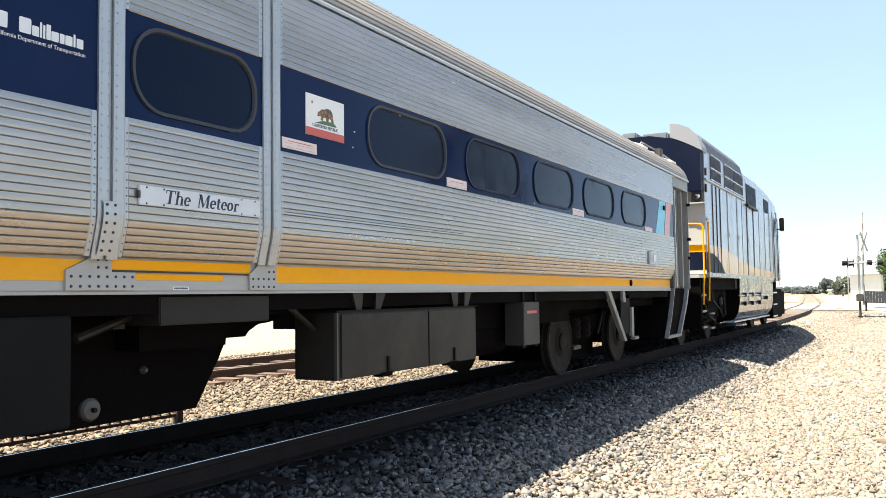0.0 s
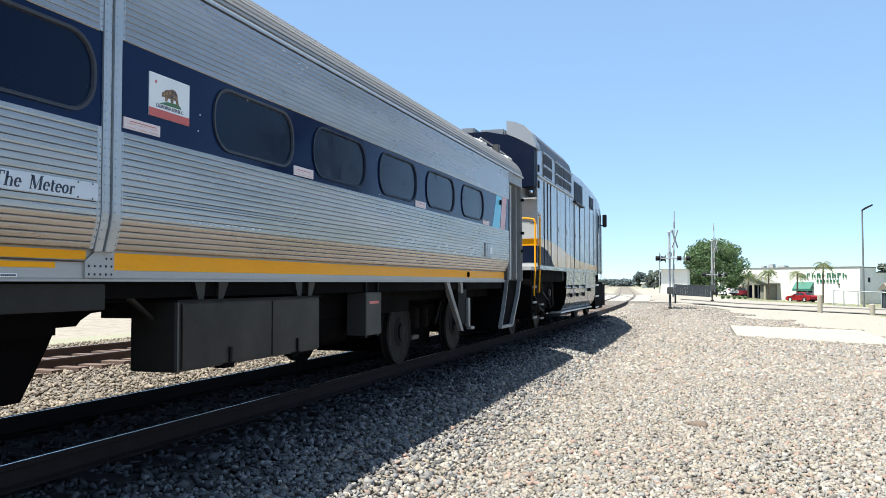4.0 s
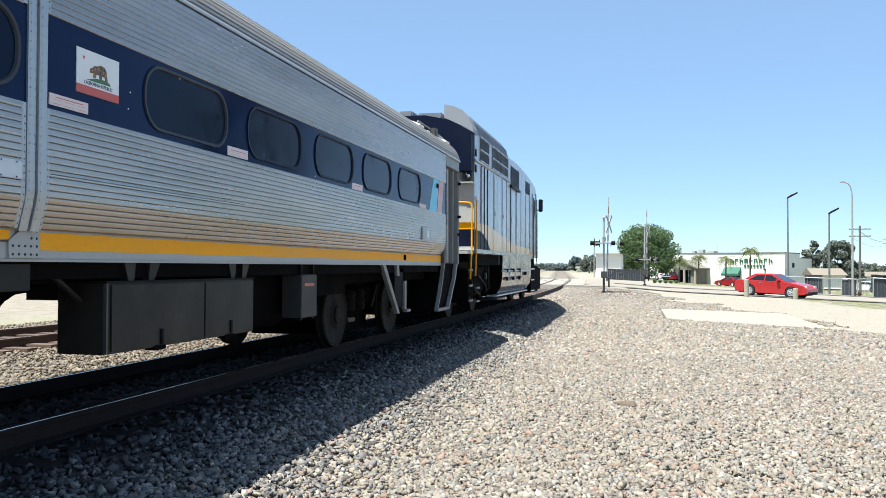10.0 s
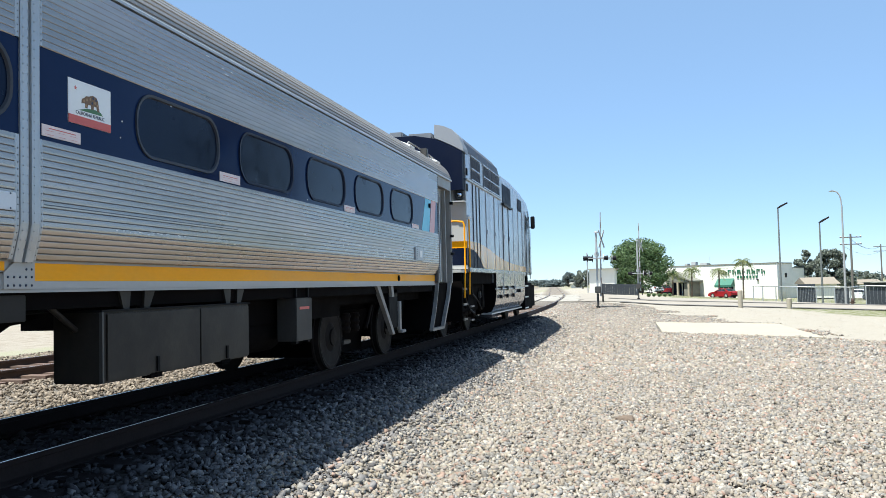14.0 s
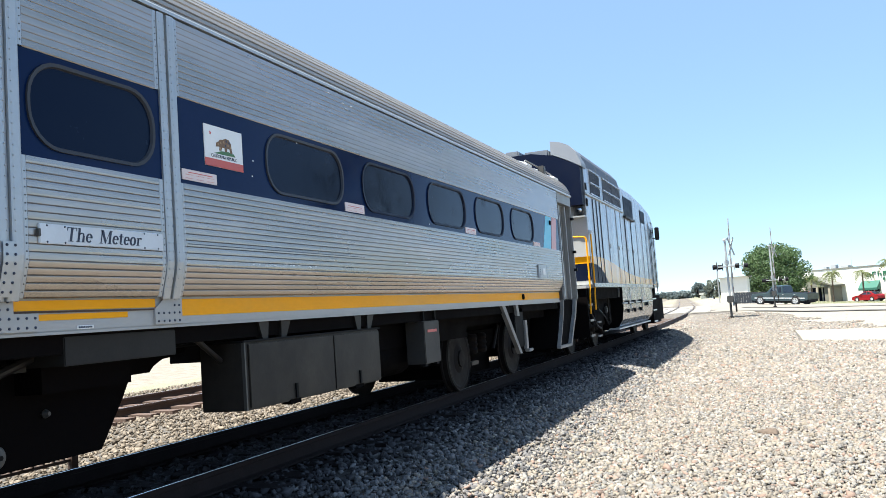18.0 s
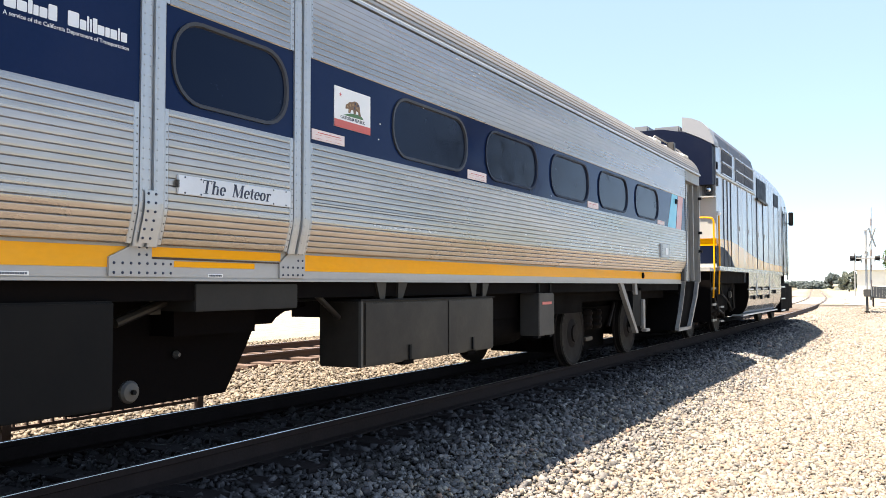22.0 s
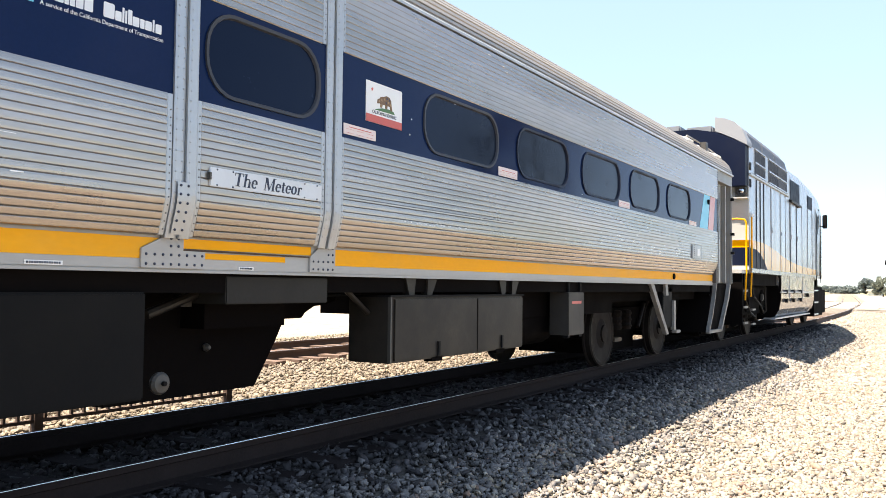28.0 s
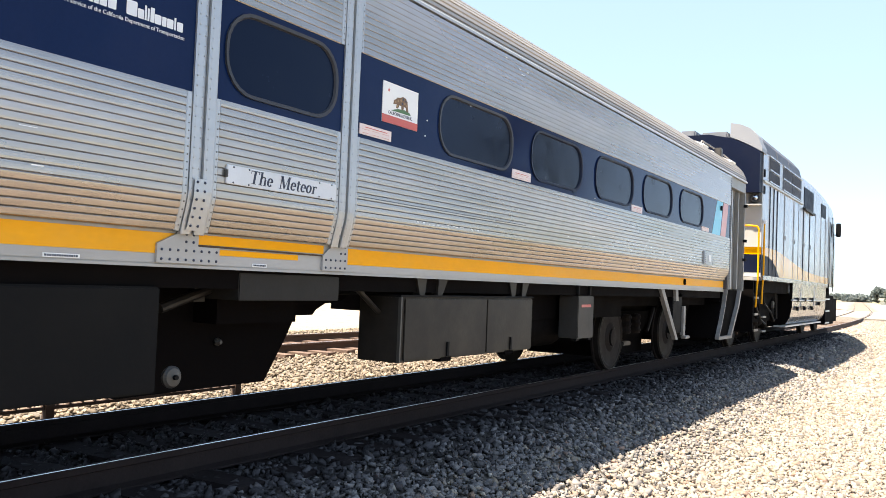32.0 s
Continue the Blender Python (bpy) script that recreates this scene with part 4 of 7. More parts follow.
def name_plate():
    x = 1.592
    y0, y1, z0, z1 = 3.535, 4.490, 1.642, 1.748
    p = part("name_plate", B(1.575, x, y0, y1, z0, z1, bev=0.004), PLATE, coach, "pale grey name plate screwed to the side")
    # slanted book letters, one mesh each
    at, size = (y0 + y1) / 2 - 0.305, 0.110
    for ch in "The Meteor":
        if ch == " ":
            at += 0.052
            continue
        bm, adv = serif_letter(ch)
        bm.transform(Matrix.Translation((x + 0.0006, at, (z0 + z1) / 2 - 0.034)) @ Matrix(((1, 0, 0, 0), (0, size, 0.20 * size, 0), (0, 0, size, 0), (0, 0, 0, 1))))
        part("letter", bm, INK, p)
        at += adv * size
    rivets(p, [(x, a, b) for a in (y0 + 0.05, y0 + 0.17, y1 - 0.17, y1 - 0.05) for b in (z0 + 0.010, z1 - 0.010)], 0.006, INK)
    part("clip", B(1.58, 1.60, y0 - 0.010, y0 + 0.002, z0 + 0.035, z1 - 0.03), EQUIPC, p)


def logo():
    """The operator's mark, as plain bars in its colours, and the line of print below it."""
    x = 1.573
    p = part("operator_mark", prism(bmesh.new(), [(2.415, 2.352), (2.485, 2.352), (2.50, 2.46), (2.39, 2.46)], 'x', x, x + 0.0015), CYAN, coach, "cyan and white operator mark on the belt")
    words = (((2.520, 0.058, 1), (2.583, 0.050, 0), (2.638, 0.022, 2), (2.665, 0.026, 0), (2.696, 0.040, 0), (2.742, 0.046, 1)),
             ((2.846, 0.062, 1), (2.913, 0.036, 0), (2.954, 0.011, 1), (2.971, 0.011, 2), (2.988, 0.024, 1), (3.015, 0.040, 0), (3.061, 0.026, 0), (3.092, 0.040, 0), (3.138, 0.011, 2), (3.156, 0.038, 0)))
    tall = (0.048, 0.074, 0.064)
    for word in words:
        for y, w, k in word:
            part("letter_bar", prism(bmesh.new(), rrect(y, y + w, 2.390, 2.390 + tall[k], min(w, tall[k]) * 0.12, 2), 'x', x, x + 0.0015), LETTER, p)
    text_part("print", "A service of the California Department of Transportation", 0.030, LETTER, p, side_m(x + 0.001, 2.862, 2.362), width=0.69, extrude=0.0008)


def end_stripes():
    x = 1.574
    part("cyan_stripe", prism(bmesh.new(), [(14.10, 2.10), (14.62, 2.10), (14.78, 2.67), (14.40, 2.67)], 'x', 1.572, x), CYAN, coach, "slanted cyan stripe")
    part("salmon_stripe", prism(bmesh.new(), [(14.66, 2.10), (15.0, 2.10), (15.16, 2.67), (14.82, 2.67)], 'x', 1.572, x), SALMON, coach, "slanted salmon stripe")
    p = part("socket_cover", B(1.575, 1.60, 13.58, 14.06, 1.58, 1.80, bev=0.006), STRAP, coach, "small bolted socket cover")
    rivets(p, [(1.60, y, z) for y in (13.65, 14.09) for z in [1.60 + 0.03 * i for i in range(7)]], 0.008, INK)
    part("socket", B(1.60, 1.612, 13.80, 13.94, 1.63, 1.74), WHITE, p)
    part("belt_lamp", B(1.572, 1.60, 14.60, 14.68, 2.52, 2.60, bev=0.006), BLACK, coach, "small black side lamp")
    part("marker_socket", lathe(bmesh.new(), [(0.045, 0), (0.045, 0.02), (0.03, 0.025)], (1.497, 12.85, 1.285), 'x', 14), UNDER, coach, "round dark socket in the stripe")
    # panel joints
    part("seam", B(1.5785, 1.5815, 4.74, 7.3, 1.697, 1.702), INK, coach)


STRUTG = mat("dirty_strut_grey", (0.25, 0.235, 0.22), rough=0.55, metal=0.2, var=0.25, scale=6, fine=50, dirt=(0.12, 0.10, 0.08), dirt_amount=0.6, dirt_scale=4)
DOORG = mat("door_grey", (0.26, 0.25, 0.235), rough=0.45, metal=0.3, var=0.12, dirt=(0.15, 0.13, 0.11), dirt_amount=0.4)


def end_door():
    y0, y1 = SIDE_END, FY1
    c = part("corner_post", B(1.36, 1.577, y0 - 0.005, y0 + 0.05, 1.20, 3.22, bev=0.01), DOORG, coach, "grey corner post")
    rivets(c, [(1.577, y0 + 0.02, 1.40 + 0.0415 * i) for i in range(43)], 0.013, INK)
    part("corner_post", B(1.30, 1.545, y1 - 0.06, y1 + 0.02, 1.18, 3.22, bev=0.02), DOORG, coach, "grey corner post")
    part("header", B(1.36, 1.55, y0 + 0.05, y1 - 0.06, 3.02, 3.22), DOORG, coach)
    d = part("end_door", B(1.40, 1.45, y0 + 0.05, y1 - 0.06, 1.22, 3.02, bev=0.01), DOORG, coach, "grey steel vestibule door")
    part("door_window", B(1.452, 1.458, y0 + 0.34, y1 - 0.58, 1.95, 2.86, bev=0.002), TINT, d, "narrow dark door window")
    part("door_fold", B(1.45, 1.52, y0 + 0.84, y0 + 0.90, 1.22, 3.0, bev=0.006), DOORG, d, "folded door leaf edge")
    part("door_handle", B(1.455, 1.50, y0 + 0.16, y0 + 0.19, 1.75, 2.05), GALV, d)
    part("door_edge", B(1.45, 1.475, y0 + 0.55, y0 + 0.60, 1.22, 3.0), GALV, d)
    for z in (1.75, 2.1, 2.75):
        part("hinge", B(1.54, 1.60, y1 - 0.12, y1 - 0.05, z, z + 0.05), EQUIPD, d)
    part("end_wall", B(-1.52, 1.36, y1 - 0.08, y1, 1.0, 3.25), STRAP, coach, "coach end wall")
    # stair well with pale edges
    w = part("step_well", prism(bmesh.new(), [(15.48, 1.20), (16.58, 1.20), (16.34, 0.82), (15.92, 0.38), (15.02, 0.36)], 'x', 0.9, 1.44), UNDER, coach, "black step well")
    for path, wid in (([(15.52, 1.22), (15.40, 0.95), (15.22, 0.66), (14.98, 0.36), (15.86, 0.36)], 0.020), ([(16.62, 1.42), (16.58, 1.20), (16.42, 0.92), (16.20, 0.70), (15.86, 0.34)], 0.048)):
        bm = bmesh.new()
        for (ya, za), (yb, zb) in zip(path, path[1:]):
            prism(bm, [(ya - wid, za), (ya + wid, za), (yb + wid, zb), (yb - wid, zb)] if abs(za - zb) > 0.1 else [(ya, za - 0.02), (ya, za + 0.03), (yb, zb + 0.03), (yb, zb - 0.02)], 'x', 1.45, 1.515)
        part("step_edge", bm, STRUTG, w, "pale steel step edge")
    for z in (0.49, 0.74, 0.98):
        part("tread", B(1.0, 1.43, 15.30, 16.0, z, z + 0.03), UNDER, w)
    part("step_well", prism(bmesh.new(), [(15.48, 1.20), (16.58, 1.20), (16.34, 0.82), (15.92, 0.38), (15.02, 0.36)], 'x', -1.44, -0.9), UNDER, coach, "black step well")
    # added solid box that shuts out bright ground under the coach end
    part("draft_gear", B(-0.75, 0.62, 14.7, FY1, 0.28, 1.05, bev=0.03), UNDER, coach, "black draft gear and pipes")
    part("diaphragm", B(-0.55, 0.55, y1, y1 + 0.45, 1.15, 3.35, bev=0.05), BLACK, coach, "black rubber gangway")
    part("cushion", B(1.0, 1.42, y1 + 0.02, y1 + 0.10, 1.25, 3.1, bev=0.02), DOORG, coach)
    # roof hardware near the end: hand irons on pale plates and a junction box
    for ya, yb, xc, zc in ((14.40, 14.72, 1.23, 3.652), (15.45, 15.78, 1.22, 3.655), (16.10, 16.42, 1.30, 3.61)):
        bm = B(xc - 0.10, xc + 0.10, ya, yb, zc - 0.03, zc + 0.012, bev=0.008)
        bm.transform(Matrix.Translation((xc, 0, zc)) @ Matrix.Rotation(radians(22), 4, 'Y') @ Matrix.Translation((-xc, 0, -zc)))
        part("roof_step", bm, WHITE, coach, "pale roof step plate")
    part("hand_iron", poly_tube(bmesh.new(), [(1.23, 14.55, 3.67), (1.24, 14.6, 3.71), (1.24, 15.6, 3.71), (1.28, 16.2, 3.66), (1.38, 16.5, 3.54)], 0.014, 6), STRUTG, coach, "bent steel hand iron")
    part("roof_post", B(1.24, 1.36, 15.42, 15.56, 3.5, 3.72, bev=0.01), EQUIPC, coach, "small grey roof junction box")


def underframe():
    x = 1.50
    # long equipment box with door seam, hangers and feet
    b = part("equipment_box", B(1.10, x - 0.02, 5.43, 7.70, 0.525, 1.02, bev=0.008), EQUIP, coach, "dark grey equipment box below the floor")
    part("box_door", B(x - 0.02, x - 0.008, 5.49, 6.765, 0.54, 1.005, bev=0.004), EQUIP, b)
    part("box_door", B(x - 0.02, x - 0.008, 6.78, 7.68, 0.54, 1.005, bev=0.004), EQUIP, b)
    part("box_lid", B(1.09, x - 0.005, 5.425, 7.705, 1.02, 1.035), EQUIPD, b)
    part("box_edge", B(x - 0.03, x - 0.004, 5.425, 5.442, 0.53, 1.02), EQUIPC, b)
    for y in (6.10, 7.22):
        part("latch", B(x - 0.01, x + 0.004, y, y + 0.03, 0.545, 0.66), EQUIPD, b)
        part("foot", B(x - 0.1, x - 0.02, y - 0.06, y + 0.10, 0.50, 0.56), UNDER, b)
    for y in (5.74, 6.06, 7.31, 7.58):
        s = 1 if y in (5.74, 7.31) else -1
        part("hanger", prism(bmesh.new(), [(y - 0.06, 1.165), (y + 0.08, 1.165), (y + 0.03 + 0.03 * s, 1.03), (y - 0.04 + 0.03 * s, 1.03)], 'x', 1.40, 1.46), EQUIP, coach, "tapered steel hanger")
    part("brace", tube(bmesh.new(), (1.42, 4.84, 1.16), (1.32, 5.38, 0.90), 0.020, 10), EQUIP, coach, "diagonal brace tube")
    part("bracket", B(1.14, 1.20, 3.70, 3.78, 0.97, 1.11), EQUIP, coach, "small flat bracket")
    part("brace", tube(bmesh.new(), (1.20, 4.02, 1.11), (1.20, 3.45, 0.93), 0.030, 10), EQUIP, coach, "diagonal brace tube")
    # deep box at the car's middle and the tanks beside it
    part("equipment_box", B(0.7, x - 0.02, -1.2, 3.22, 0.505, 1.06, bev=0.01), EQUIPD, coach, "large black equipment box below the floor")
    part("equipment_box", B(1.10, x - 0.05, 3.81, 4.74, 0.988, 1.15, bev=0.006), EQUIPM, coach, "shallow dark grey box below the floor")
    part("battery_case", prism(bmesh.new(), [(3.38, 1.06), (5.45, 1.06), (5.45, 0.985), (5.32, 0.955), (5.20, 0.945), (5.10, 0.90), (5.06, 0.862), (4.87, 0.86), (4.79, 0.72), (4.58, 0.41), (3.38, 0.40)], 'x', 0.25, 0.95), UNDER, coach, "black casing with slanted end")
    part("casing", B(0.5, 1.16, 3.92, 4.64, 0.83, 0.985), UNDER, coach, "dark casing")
    part("valve", lathe(bmesh.new(), [(0.02, 0), (0.028, 0.02), (0.012, 0.05)], (0.95, 4.12, 0.70), 'x', 10), EQUIPC, coach, "small grey drain valve")
    part("air_tank", lathe(bmesh.new(), [(0.02, 0), (0.16, 0.03), (0.2, 0.1), (0.2, 1.5), (0.15, 1.58)], (-0.2, 3.3, 0.55), 'y', 16), UNDER, coach, "black air tank", smooth=True)
    h = part("gauge_cap", lathe(bmesh.new(), [(0.06, 0), (0.062, 0.02), (0.05, 0.035), (0.02, 0.04)], (1.36, 3.41, 0.565), 'x', 20), EQUIPC, coach, "round grey cap")
    part("bolt", lathe(bmesh.new(), [(0.014, 0), (0.014, 0.02)], (1.40, 3.41, 0.565), 'x', 6), EQUIPD, h)
    # small hung cabinet with a red label
    s = part("hung_cabinet", B(1.25, x - 0.02, 8.86, 9.31, 0.580, 1.05, bev=0.008), CAB, coach, "small grey hung cabinet with red label")
    part("red_label", B(x - 0.02, x - 0.016, 8.95, 9.22, 0.925, 0.955), RED, s)
    for y in (8.88, 9.22):
        part("strap", B(1.36, x - 0.03, y, y + 0.03, 1.06, 1.17), EQUIPD, s)
        part("foot", B(1.40, x - 0.04, y, y + 0.07, 0.555, 0.59), EQUIPD, s)
    part("floor_beam", B(-1.2, 1.2, 7.9, 11.0, 0.78, 1.06), UNDER, coach)
    part("floor_beam", B(-1.2, 1.2, 11.0, 15.2, 0.92, 1.06), UNDER, coach)
    part("air_reservoir", lathe(bmesh.new(), [(0.05, 0), (0.22, 0.05), (0.24, 0.15), (0.24, 1.2), (0.1, 1.3)], (0.95, 7.95, 0.70), 'y', 16), UNDER, coach, smooth=True)
    # ladder-like struts by the truck
    part("strut", prism(bmesh.new(), [(11.80, 1.165), (11.95, 1.165), (12.68, 0.43), (12.57, 0.43)], 'x', 1.42, 1.48), STRUTG, coach, "slanted pale strut")
    part("jack_pad", B(1.36, 1.44, 12.52, 12.98, 0.52, 1.12, bev=0.01), EQUIPD, coach, "dark jacking bracket")
    part("strut", B(1.42, 1.47, 12.98, 13.08, 0.48, 0.92), STRUTG, coach, "pale upright strut")
    part("hook", B(1.42, 1.50, 13.02, 13.24, 0.43, 0.475, bev=0.01), STRUTG, coach, "pale hook end")
    part("strut", prism(bmesh.new(), [(12.50, 1.165), (12.62, 1.165), (12.66, 1.00), (12.54, 1.00)], 'x', 1.42, 1.48), STRUTG, coach, "pale strut stub")
    part("pipe", poly_tube(bmesh.new(), [(1.2, 4.6, 0.99), (1.2, 5.0, 1.03), (1.2, 5.35, 1.04)], 0.012, 6), EQUIPD, coach)
    part("coupler", B(-0.15, 0.15, FY1, 17.95, 0.72, 1.0, bev=0.04), WHEEL, coach, "steel coupler")


RIMG = mat("worn_rim", (0.055, 0.048, 0.043), rough=0.5, metal=0.4, var=0.15)
EQUIPC = mat("cap_grey", (0.050, 0.047, 0.043), rough=0.5, var=0.15)


def wheelset(parent, y, r=0.457, inside=False):
    for s in (1, -1):
        x = 0.755 * s
        prof = [(r + 0.026, -0.045), (r + 0.022, -0.02), (r, -0.012), (r - 0.008, 0.070), (r - 0.05, 0.075), (r - 0.075, 0.068), (r * 0.45, 0.062), (r * 0.30, 0.09), (0.09, 0.09)]
        w = part("wheel", lathe(bmesh.new(), [(a, o * s) for a, o in prof], (x, y, r + 0.002), 'x', 36), WHEEL, parent, "worn steel wheel", smooth=False)
        part("tyre_rim", lathe(bmesh.new(), [(r - 0.004, 0.050 * s), (r - 0.004, 0.080 * s), (r - 0.010, 0.081 * s), (r - 0.010, 0.055 * s)], (x, y, r + 0.002), 'x', 36), RIMG, w, "worn wheel rim")
        if inside:
            part("hub", lathe(bmesh.new(), [(0.125, 0.088 * s), (0.12, 0.115 * s), (0.05, 0.122 * s), (0.02, 0.122 * s)], (x, y, r + 0.002), 'x', 18), WHEEL, w, "plain wheel hub")
            continue
        part("axle_box", lathe(bmesh.new(), [(0.13, 0.10 * s), (0.13, 0.24 * s), (0.10, 0.27 * s), (0.03, 0.275 * s)], (x, y, r + 0.002), 'x', 18), WHEEL, w)
    part("axle", tube(bmesh.new(), (-0.75, y, r), (0.75, y, r), 0.085, 12), WHEEL, parent)


def truck(parent, yc, wb, inside=False):
    for s in (1, -1):
        x = (0.56 if inside else 0.98) * s
        part("truck_frame", prism(bmesh.new(), [(yc - wb / 2 - 0.45, 0.60), (yc - wb / 2 + 0.35, 0.66), (yc - 0.45, 0.42), (yc + 0.45, 0.42), (yc + wb / 2 - 0.35, 0.66), (yc + wb / 2 + 0.45, 0.60),
                                                (yc + wb / 2 + 0.40, 0.80), (yc - wb / 2 - 0.40, 0.80)], 'x', x - 0.07, x + 0.07), UNDER, parent, "black cast truck frame")
        for d in (-0.22, 0.22):
            part("spring", lathe(bmesh.new(), [(0.10, 0), (0.12, 0.05), (0.10, 0.1), (0.12, 0.15), (0.10, 0.2), (0.12, 0.25), (0.10, 0.3)], (x + 0.06 * s, yc + d, 0.46), 'z', 14), WHEEL, parent)
        part("brake_cylinder", lathe(bmesh.new(), [(0.06, 0), (0.09, 0.04), (0.09, 0.3), (0.04, 0.34)], (x - 0.05 * s, yc - 0.75, 0.36), 'y', 14), EQUIPD, parent)
        if inside:
            part("brake_beam", B(x + 0.16 * s - 0.05, x + 0.16 * s + 0.05, yc - 0.62, yc - 0.30, 0.30, 0.36, bev=0.01), RIMG, parent, "worn brake beam end")
            part("tread_brake", B(x + 0.13 * s - 0.07, x + 0.13 * s + 0.07, yc - 0.80, yc - 0.66, 0.36, 0.66, bev=0.03), WHEEL, parent, "brown tread brake unit")
            part("damper", tube(bmesh.new(), (x + 0.30 * s, yc + 0.15, 0.50), (x + 0.30 * s, yc + 0.45, 0.86), 0.035, 8), WHEEL, parent, "slanted damper")
            continue
        part("brake_shoe", B(x - 0.28, x - 0.12, yc - wb / 2 + 0.47, yc - wb / 2 + 0.56, 0.25, 0.62), RUST, parent)
    # solid blocks filled out to keep bright ground from showing between wheels
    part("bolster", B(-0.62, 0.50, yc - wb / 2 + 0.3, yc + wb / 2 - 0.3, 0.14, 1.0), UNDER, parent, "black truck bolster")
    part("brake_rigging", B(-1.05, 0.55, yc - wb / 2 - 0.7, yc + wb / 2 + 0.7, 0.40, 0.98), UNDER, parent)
    wheelset(parent, yc - wb / 2, inside=inside)
    wheelset(parent, yc + wb / 2, inside=inside)


EQUIPM = mat("equipment_box_mid", (0.019, 0.0175, 0.016), spec=0.18, rough=0.6, var=0.18, scale=3, fine=40, bump=0.06, dirt=(0.036, 0.031, 0.026), dirt_amount=0.4)


def side_wear():
    """Pale scratches low on the side and a few chips on the blue belt."""
    rng = random.Random(8)
    bm = bmesh.new()
    for y0, y1, z0, z1, n in ((5.4, 6.4, 1.575, 1.60, 16), (8.2, 11.5, 1.60, 1.95, 26), (11.3, 13.2, 1.56, 1.70, 22), (0.5, 2.4, 1.58, 2.0, 8), (6.5, 7.4, 3.05, 3.15, 4)):
        for i in range(n):
            y, z = rng.uniform(y0, y1), rng.uniform(z0, z1)
            k = 1.56 + 0.0414 * (int((z - 1.56) / 0.0414) + rng.uniform(0.3, 0.8))
            w = rng.uniform(0.01, 0.09)
            box(bm, 1.5795, 1.5812, y, y + w, k, k + rng.uniform(0.002, 0.006))
    part("scratches", bm, WHITE, coach, "pale scratches on the fluted side", kind="stuff")
    bm = bmesh.new()
    for y, z in ((5.55, 2.36), (5.53, 2.24), (2.3, 2.62), (2.75, 2.60), (2.0, 2.66), (6.2, 2.60), (9.0, 2.13)):
        box(bm, 1.572, 1.5735, y, y + 0.012, z, z + 0.010)
    part("chips", bm, WHITE, coach, "small chips in the belt paint", kind="stuff")


side_panels()
side_wear()
belt(FY0, 3.281, [])
belt(3.439, 4.531, [(3.494, 4.470)])
belt(4.689, SIDE_END, WINS)
window(3.494, 4.470, light=True)
for i, w in enumerate(WINS):
    window(*w, light=(i < 1))
roof()
ribs()
sill()
shell()
flag_sign()
name_plate()
logo()
end_stripes()
end_door()
underframe()
truck(coach, 12.96, 2.62, inside=True)
truck(coach, -5.0, 2.62, inside=True)


# ---- the locomotive ----
LY0, LY1 = 18.15, 34.2      # rear end, front


loco = thing("diesel_locomotive", "silver and dark blue passenger diesel locomotive with yellow band", "locomotive", at=(0, 26.0, 0))
HWL = 1.55


